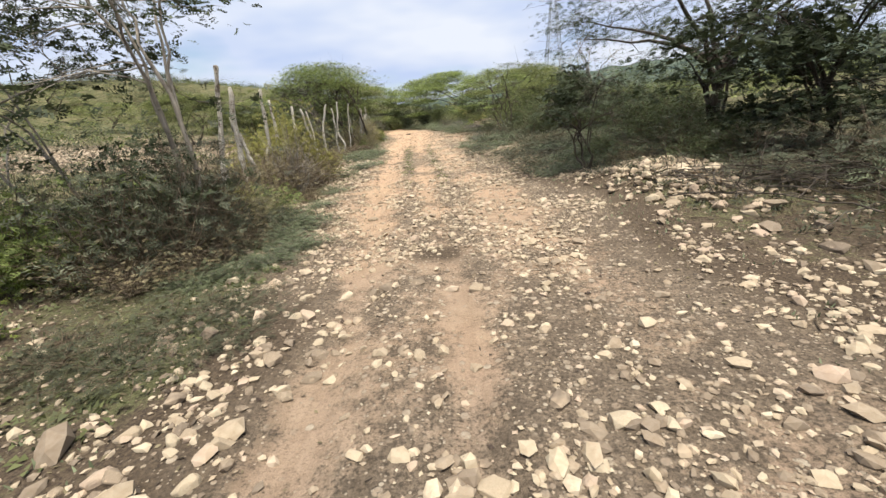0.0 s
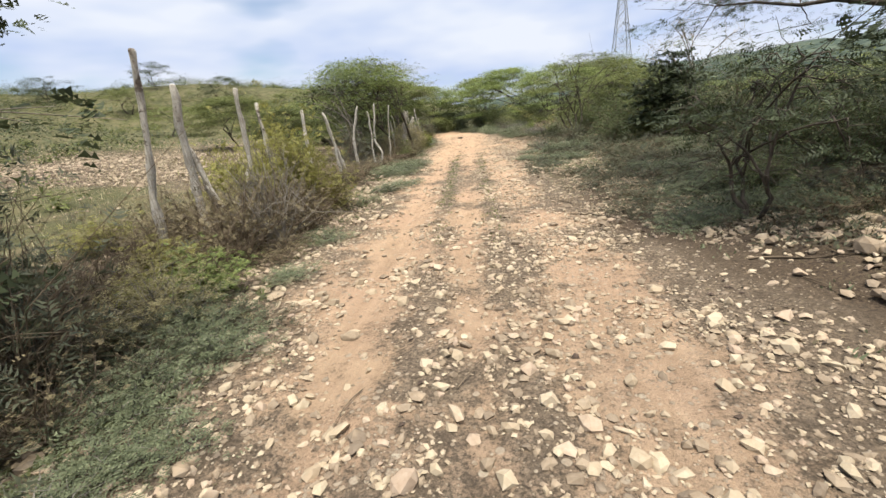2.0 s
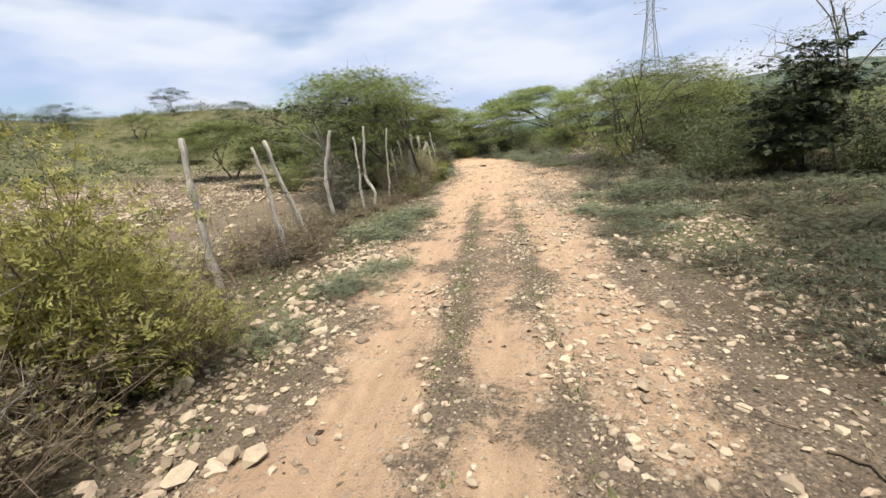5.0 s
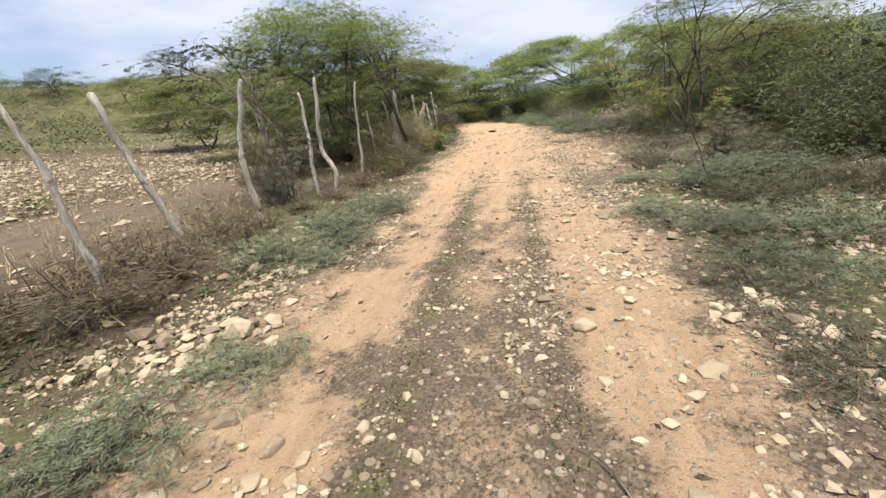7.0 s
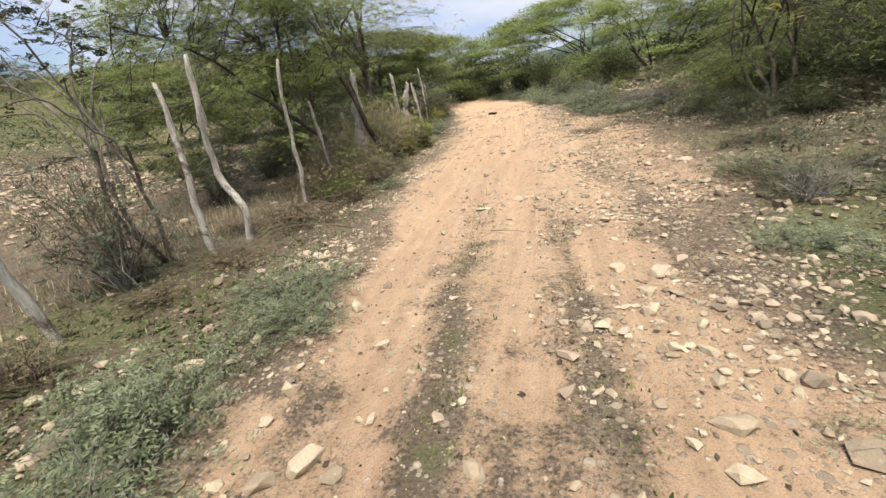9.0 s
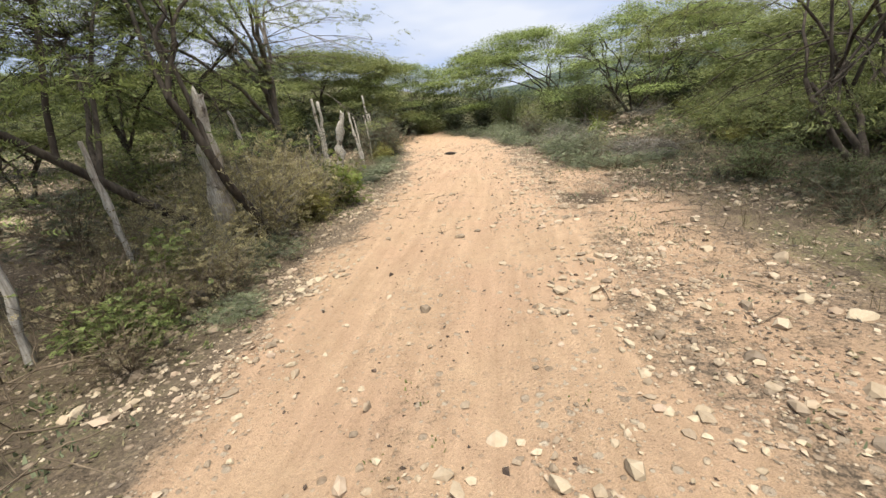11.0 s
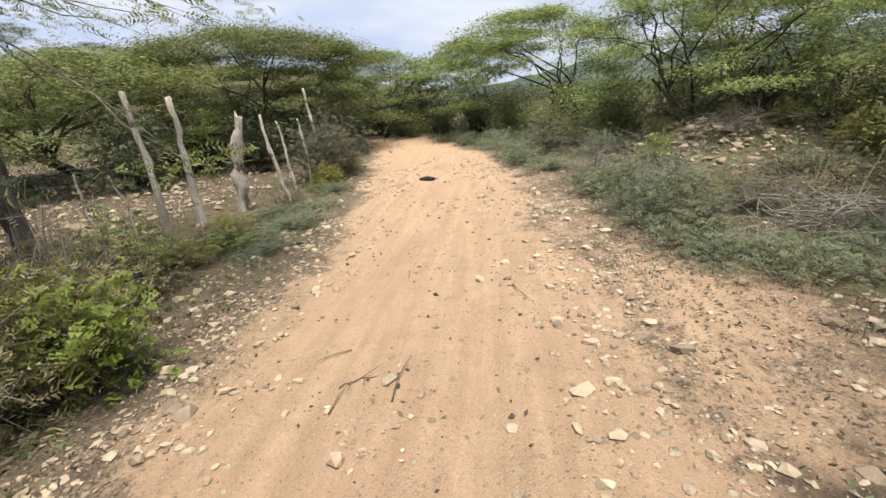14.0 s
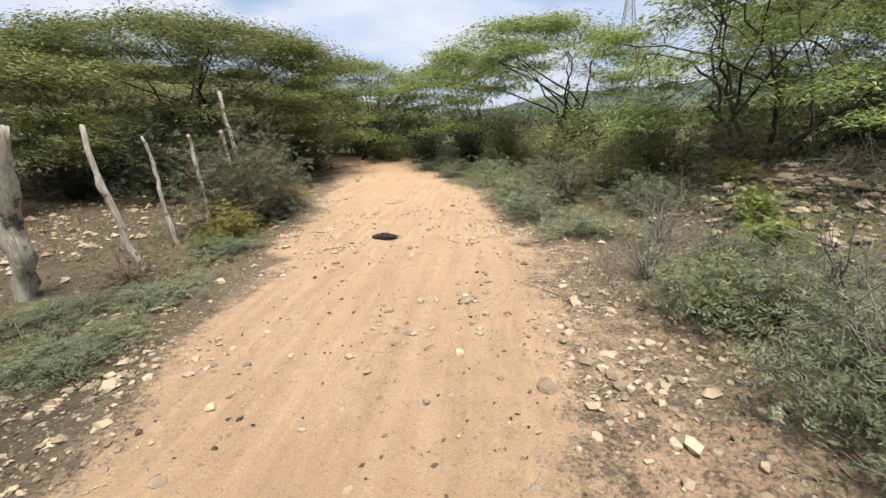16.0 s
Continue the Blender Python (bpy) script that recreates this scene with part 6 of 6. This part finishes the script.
# ---- fence posts ----
frng = np.random.default_rng(9)


def fence_post(top, foot, r, kinks=(), wood=None, label="weathered grey wooden fence post, slightly crooked", split=False):
    """A crooked pole with knots; kinks: (share of height, dx, dy)."""
    top, foot = np.array(top, float), np.array(foot, float)
    foot[2] = lz(foot[0], foot[1]) - 0.1
    n = 15
    t = np.linspace(0, 1, n)
    p = foot + (top - foot) * t[:, None]
    for share, dx, dy in kinks:
        w = np.clip(np.where(t < share, t / share, (1 - t) / (1 - share)), 0, 1)
        p[:, 0] += dx * w
        p[:, 1] += dy * w
    sway = np.cumsum(frng.normal(0, 0.014, (n, 2)), axis=0)
    p[:, :2] += sway - sway[-1] * t[:, None] - sway[0] * (1 - t[:, None])
    r = r * 0.92
    rad = r * (1.15 - 0.42 * t) * frng.uniform(0.8, 1.18, n)
    rad = np.append(rad, rad[-1] * 0.55)
    p = np.vstack([p, p[-1] + (p[-1] - p[-2]) * 0.12])
    sides = 9
    v, f = tubes([(p - foot, rad)], sides)
    v = v.reshape(-1, sides, 3)
    v += (frng.normal(0, r * 0.11, (1, sides, 1)) + frng.normal(0, r * 0.06, (len(v), sides, 1))) * (v - v.mean(1, keepdims=True)) / r
    if split:
        v += frng.normal(0, 0.17, (len(v), sides, 1)) * (v - v.mean(1, keepdims=True))
        v[5:11, 2:4] += 0.35 * (v[5:11, 2:4] - v[5:11].mean(1, keepdims=True))
    knot = int(frng.integers(4, 12))
    v[knot] += 0.45 * (v[knot] - v[knot].mean(0)) * (frng.uniform(0, 1, (sides, 1)) > 0.6)
    if split:
        v[-1, :4] += np.array([0, 0, -0.24])
        v[-2, :4] += np.array([0, 0, -0.14])
        v[-3, 1:3] += np.array([0, 0, -0.08])
        v[-1, 5] += np.array([0, 0, 0.09])
        v[-1, 7] += np.array([0, 0, -0.1])
    nv = v.reshape(-1, 3)
    cap = len(nv)
    nv = np.vstack([nv, v[-1].mean(0)[None]])
    ring = np.arange(cap - sides, cap)
    capf = np.stack([ring, np.roll(ring, -1), np.full(sides, cap), np.full(sides, cap)], -1)
    me = bpy.data.meshes.new("fence_post")
    me.from_pydata(nv.tolist(), [], [list(q) for q in f.tolist()] + [list(q[:3]) for q in capf.tolist()])
    me.materials.append(wood or POST_WOOD)
    for q in me.polygons:
        q.use_smooth = True
    ob = new("fence_post", me)
    ob.location = foot
    return tagged(ob, label, "fence post", "fence posts along the track")


for top, foot, r, kinks in (
        ((-4.09, 8.0, 2.7), (-4.55, 8.05, 0), 0.06, ((0.4, -0.05, 0),)), ((-4.27, 8.7, 2.38), (-4.4, 8.75, 0), 0.055, ((0.6, -0.1, 0),)), ((-4.2, 9.97, 2.38), (-4.6, 10.05, 0), 0.055, ((0.55, 0.08, 0),)), ((-4.38, 10.79, 2.19), (-4.45, 10.9, 0), 0.045, ()),
        ((-4.69, 13.15, 2.1), (-4.72, 13.2, 0), 0.05, ()), ((-4.75, 14.6, 1.95), (-4.62, 14.75, 0), 0.042, ((0.5, 0.05, 0),)), ((-4.95, 17.85, 2.25), (-5.26, 17.85, 0), 0.045, ((0.68, -0.13, 0),)), ((-5.1, 20.35, 2.4), (-5.14, 20.35, 0), 0.05, ((0.24, 0.41, 0), (0.38, -0.5, 0))),
        ((-5.3, 19.95, 2.13), (-5.2, 19.75, 0), 0.045, ((0.6, 0.1, 0), (0.25, -0.05, 0)))):
    fence_post(top, foot, r, kinks)
for top, foot, r, kinks in (
        ((-4.95, 22.0, 2.35), (-5.2, 22.0, 0), 0.035, ()), ((-5.3, 23.2, 1.7), (-5.2, 23.2, 0), 0.033, ()), ((-6.0, 30.05, 2.2), (-6.05, 30.05, 0), 0.042, ((0.55, 0.13, 0),)), ((-6.38, 31.25, 2.18), (-6.35, 31.2, 0), 0.058, ()),
        ((-6.44, 33.72, 1.85), (-6.2, 33.75, 0), 0.045, ()), ((-7.1, 37.5, 2.5), (-6.9, 37.5, 0), 0.045, ()), ((-6.7, 36.7, 1.75), (-6.55, 36.7, 0), 0.04, ()), ((-6.75, 34.9, 1.7), (-6.6, 34.9, 0), 0.035, ()),
        ((-6.55, 35.6, 1.7), (-6.5, 35.6, 0), 0.035, ()), ((-6.2, 26.9, 2.0), (-5.95, 26.9, 0), 0.04, ()), ((-5.9, 25.6, 1.35), (-5.55, 25.6, 0), 0.035, ())):
    fence_post(top, foot, r, kinks)
for top, foot, r, kinks in (
        ((-5.75, 28.9, 1.4), (-5.75, 28.9, 0), 0.018, ((0.5, 0.06, 0),)), ((-6.0, 29.5, 1.3), (-5.9, 29.5, 0), 0.016, ())):
    fence_post(top, foot, r, kinks)
fence_post((-5.35, 15.85, 2.1), (-5.0, 16.1, 0), 0.05, ((0.62, -0.04, 0),), None, "grey crooked fence post with dark bark, leaning outward")
fence_post((-6.33, 32.75, 1.85), (-6.7, 32.75, 0), 0.125, (), POST_WOOD, "thick split grey stump used as fence post", True)
fence_post((-4.85, 24.4, 2.1), (-5.15, 24.5, 0), 0.1, ((0.6, 0.08, 0),), POST_WOOD, "broad broken grey stump at the fence", True)
fence_post((-4.5, 8.85, 1.75), (-4.1, 9.0, 0), 0.05, ((0.7, 0.03, 0),), POST_WOOD, "broken dead fence post leaning over", True)


# ---- brushwood ----
def brush_pile(x, y, n, reach, height, wood, label, seed, thick=0.6):
    rng = np.random.default_rng(seed)
    root = thing("brush_pile", x, y, lz(x, y), label, "brushwood")
    for i in range(n):
        a = rng.uniform(0, 6.28)
        c = rng.normal(0, 0.3 * reach, 3) * np.array([1, 1, 0])
        L = rng.uniform(0.4, 1.0) * reach
        z0, z1 = rng.uniform(0.0, height, 2)
        p0 = c - 0.5 * L * np.array([math.cos(a), math.sin(a), 0]) + np.array([0, 0, z0])
        p1 = c + 0.5 * L * np.array([math.cos(a), math.sin(a), 0]) + np.array([0, 0, z1])
        ln = bent(p0, 0.5 * (p0 + p1) + rng.normal(0, 0.08, 3) + np.array([0, 0, 0.1]), p1, 7, rng, 0.012)
        r = thick * rng.uniform(0.006, 0.018)
        paths = [(ln, np.linspace(r, 0.004, 7))]
        for _ in range(3):
            j = int(rng.integers(2, 6))
            e = ln[j] + rng.normal(0, 0.22, 3)
            e[2] = max(e[2], 0.01)
            paths.append((bent(ln[j], 0.5 * (ln[j] + e), e, 4, rng, 0.01), np.linspace(0.006, 0.002, 4)))
        v, f = tubes(paths, 5)
        part("branch", mesh_np("branch", v, f, wood, True), root)
    return root


brush_pile(1.75, 30.0, 48, 1.2, 0.4, TWIG_GREY, "heap of bare grey cut branches", 1)
brush_pile(-4.75, 14.6, 42, 1.2, 0.4, TWIG, "heap of dry brown brushwood at the fence", 2)
brush_pile(-5.2, 13.9, 36, 1.2, 0.35, TWIG, "heap of dry brown brushwood at the fence", 3)
brush_pile(4.2, 4.9, 48, 1.8, 0.3, BARK, "dark cut branches lying beside the rubble", 4)
brush_pile(-4.7, 20.9, 36, 1.1, 0.3, TWIG, "heap of dry brown brushwood at the fence", 5)
brush_pile(3.7, 35.9, 30, 1.3, 0.4, TWIG_GREY, "heap of bare grey cut branches", 6)
brush_pile(2.5, 31.6, 36, 1.6, 0.25, TWIG, "dry branches lying under the scrub", 7)


def fallen_branch(x, y, length, turn, r, wood, seed):
    rng = np.random.default_rng(seed)
    d = np.array([math.cos(turn), math.sin(turn), 0])
    q = np.stack([d[:2] * s for s in np.linspace(0, length, 9)])
    z = land(x + q[:, 0], y + q[:, 1]) - lz(x, y) + r
    ln = np.column_stack([q, z]) + rng.normal(0, 0.02, (9, 3)) * np.array([1, 1, 0.2])
    paths = [(ln, np.linspace(r, 0.3 * r, 9))]
    for j in (3, 5, 6):
        e = ln[j] + np.array([rng.normal(0, 0.12), rng.normal(0, 0.12), 0.06])
        paths.append((bent(ln[j], 0.5 * (ln[j] + e), e, 4, rng), np.linspace(0.5 * r, 0.2 * r, 4)))
    v, f = tubes(paths, 6)
    ob = new("fallen_branch", mesh_np("fallen_branch", v, f, wood, True))
    ob.location = (x, y, lz(x, y))
    return tagged(ob, "crooked dry branch lying on the ground", "branch", "fallen branches")


for i, (x, y, L, a, r) in enumerate(((2.2, 7.2, 1.0, -0.5, 0.012), (1.0, 9.6, 0.6, -0.7, 0.014), (2.5, 5.9, 0.7, 0.6, 0.012), (-3.4, 18.7, 0.8, -0.8, 0.014), (2.0, 32.2, 1.3, 0.2, 0.02), (0.9, 10.6, 0.5, -1.0, 0.01), (-3.2, 12.6, 0.5, -0.4, 0.008))):
    fallen_branch(x, y, L, a, r, TWIG, 50 + i)

for i, (x, y, L, a) in enumerate(((-2.75, 27.5, 0.22, 0.3), (-3.1, 26.0, 0.2, 0.6), (-3.05, 26.6, 0.16, 0.5), (-2.3, 25.1, 0.15, -1.0), (-3.4, 24.9, 0.2, 0.8), (-4.1, 38.4, 0.5, 0.3))):
    fallen_branch(x, y, L, a, 0.006, BARK, 70 + i)


def leaning_trunk(foot, top, r, label):
    """A dead trunk fallen against others, with stubs of limbs."""
    rng = np.random.default_rng(41)
    foot, top = np.array(foot, float), np.array(top, float)
    foot[2] = lz(foot[0], foot[1]) - 0.05
    ln = bent(foot - foot, 0.5 * (top - foot) + np.array([0.1, 0, -0.2]), top - foot, 11, rng, 0.03)
    v, f = tubes([(ln, np.linspace(r, 0.55 * r, 11) * rng.uniform(0.85, 1.15, 11))], 8)
    root = thing("leaning_trunk", foot[0], foot[1], foot[2], label, "dead trunk")
    trunk = part("trunk", mesh_np("trunk", v, f, BARK, True), root)
    for j in (3, 5, 6, 8, 9):
        e = ln[j] + rng.normal(0, 0.35, 3) + np.array([0.25, 0, 0.3])
        v, f = tubes([(bent(ln[j], 0.5 * (ln[j] + e) + rng.normal(0, 0.05, 3), e, 6, rng, 0.015), np.linspace(0.4 * r, 0.008, 6))], 5)
        part("limb", mesh_np("limb", v, f, BARK, True), trunk)
    return root


leaning_trunk((-6.35, 28.0, 0), (-8.7, 28.7, 1.7), 0.09, "dark dead trunk leaning beside a grey thorn tree")

# Thin sapling whose branch arches over the verge.


def arching_sapling(x, y, label):
    rng = np.random.default_rng(47)
    root = thing("arching_sapling", x, y, lz(x, y), label, "sapling")
    stem = bent(np.array([0, 0, -0.03]), np.array([-0.3, -0.1, 0.75]), np.array([-0.55, -0.1, 1.15]), 8, rng, 0.02)
    arm = bent(stem[-1], stem[-1] + np.array([-0.25, 0, 0.35]), stem[-1] + np.array([-0.95, 0.15, 0.62]), 9, rng, 0.02)
    fork = bent(stem[4], stem[4] + np.array([0.2, 0.1, 0.4]), stem[4] + np.array([0.5, 0.2, 0.6]), 7, rng, 0.02)
    v, f = tubes([(stem, np.linspace(0.008, 0.005, 8))], 6)
    stalk = part("stem", mesh_np("stem", v, f, BARK, True), root)
    pts = []
    for ln in (arm, fork):
        v, f = tubes([(ln, np.linspace(0.006, 0.002, len(ln)))], 5)
        part("limb", mesh_np("limb", v, f, TWIG_GREY, True), stalk)
        pts.append(ln[2:])
    pts = np.concatenate(pts)
    o = pts[rng.integers(0, len(pts), 90)] + rng.normal(0, 0.05, (90, 3))
    v, f = sprays(o, unit_ways(90, rng, 0.4, -0.1), 0.12, 4, 0.035, 0.006, rng)
    part("foliage", mesh_np("foliage", v, f, LEAF_YELLOW), root)
    return root


arching_sapling(1.6, 18.0, "thin grey sapling with one branch arching over the verge")

# Sandal lying in the sandy wheel track: a dark lump, with a pale scrap at one end.


def track_lump(x, y, turn):
    root = thing("dark_sandal", x, y, lz(x, y) - 0.015, "black sandal lying on the sandy track, shaped as a lump", "wood", turn=turn)
    rng = np.random.default_rng(43)
    t = np.linspace(0, 1, 13)
    line = np.stack([0.5 * (t - 0.5), 0.03 * np.sin(5 * t), 0.055 + 0.015 * np.sin(4 * t + 0.5)], 1)
    rad = 0.075 * np.sin(np.pi * np.clip(0.06 + 0.9 * t, 0, 1)) ** 0.5 * (1 - 0.35 * t)
    v, f = tubes([(line, rad)], 9)
    v = v + rng.normal(0, 0.006, v.shape)
    part("sandal_body", mesh_np("sandal_body", v, f, bark_material("sandal_dark", (0.012, 0.011, 0.01), (0.045, 0.04, 0.035), 40, 0.3), True), root)
    pale_scrap = np.array([(0.14, -0.1, 0.02), (0.24, -0.09, 0.02), (0.25, -0.045, 0.075), (0.16, -0.05, 0.085), (0.15, -0.085, 0.02), (0.23, -0.075, 0.02), (0.24, -0.03, 0.07), (0.17, -0.035, 0.08)])
    q = np.array([(0, 1, 2, 3), (7, 6, 5, 4), (0, 4, 5, 1), (1, 5, 6, 2), (2, 6, 7, 3), (3, 7, 4, 0)])
    part("pale_scrap", mesh_np("pale_scrap", pale_scrap, q, BARK_PALE), root, "pale scrap at the sandal's end")
    return root


track_lump(-3.34, 35.35, 0.1)

# ---- pylon on the skyline ----


def bar(a, b, r):
    return np.array([a, b], float), np.array([r, r])


def pylon(x, y, z, label):
    root = thing("pylon", x, y, z, label, "pylon")
    H, wb, wt = 47.0, 9.5, 2.2

    def corner(h, i):
        w = wb + (wt - wb) * min(h / 40.0, 1.0)
        sx, sy = ((-1, -1), (1, -1), (1, 1), (-1, 1))[i]
        return (0.5 * w * sx, 0.5 * w * sy, h)

    for i in range(4):
        v, f = tubes([bar(corner(0, i), corner(40, i), 0.16), bar(corner(40, i), corner(H, i), 0.13)], 4)
        part("leg", mesh_np("leg", v, f, STEEL), root)
    levels = [0, 8, 15, 21, 26.5, 31, 35, 38, 40, 43.5, H]
    for i in range(4):
        j = (i + 1) % 4
        bars = []
        for a, b in zip(levels[:-1], levels[1:]):
            bars += [bar(corner(a, i), corner(b, j), 0.07), bar(corner(a, j), corner(b, i), 0.07), bar(corner(b, i), corner(b, j), 0.07)]
        v, f = tubes(bars, 4)
        part("lattice", mesh_np("lattice", v, f, STEEL), root)
    for h in (40.5, 44.5):
        for s in (-1, 1):
            v, f = tubes([bar((s * 1.0, 0, h), (s * 6.0, 0, h + 0.4), 0.1), bar((s * 1.0, 0, h + 1.8), (s * 6.0, 0, h + 0.4), 0.1)], 4)
            part("cross_arm", mesh_np("cross_arm", v, f, STEEL), root)
    return root


pylon(48.2, 200.0, float(land(48.2, 200.0)) - 0.5, "tall steel lattice power pylon far behind the trees")
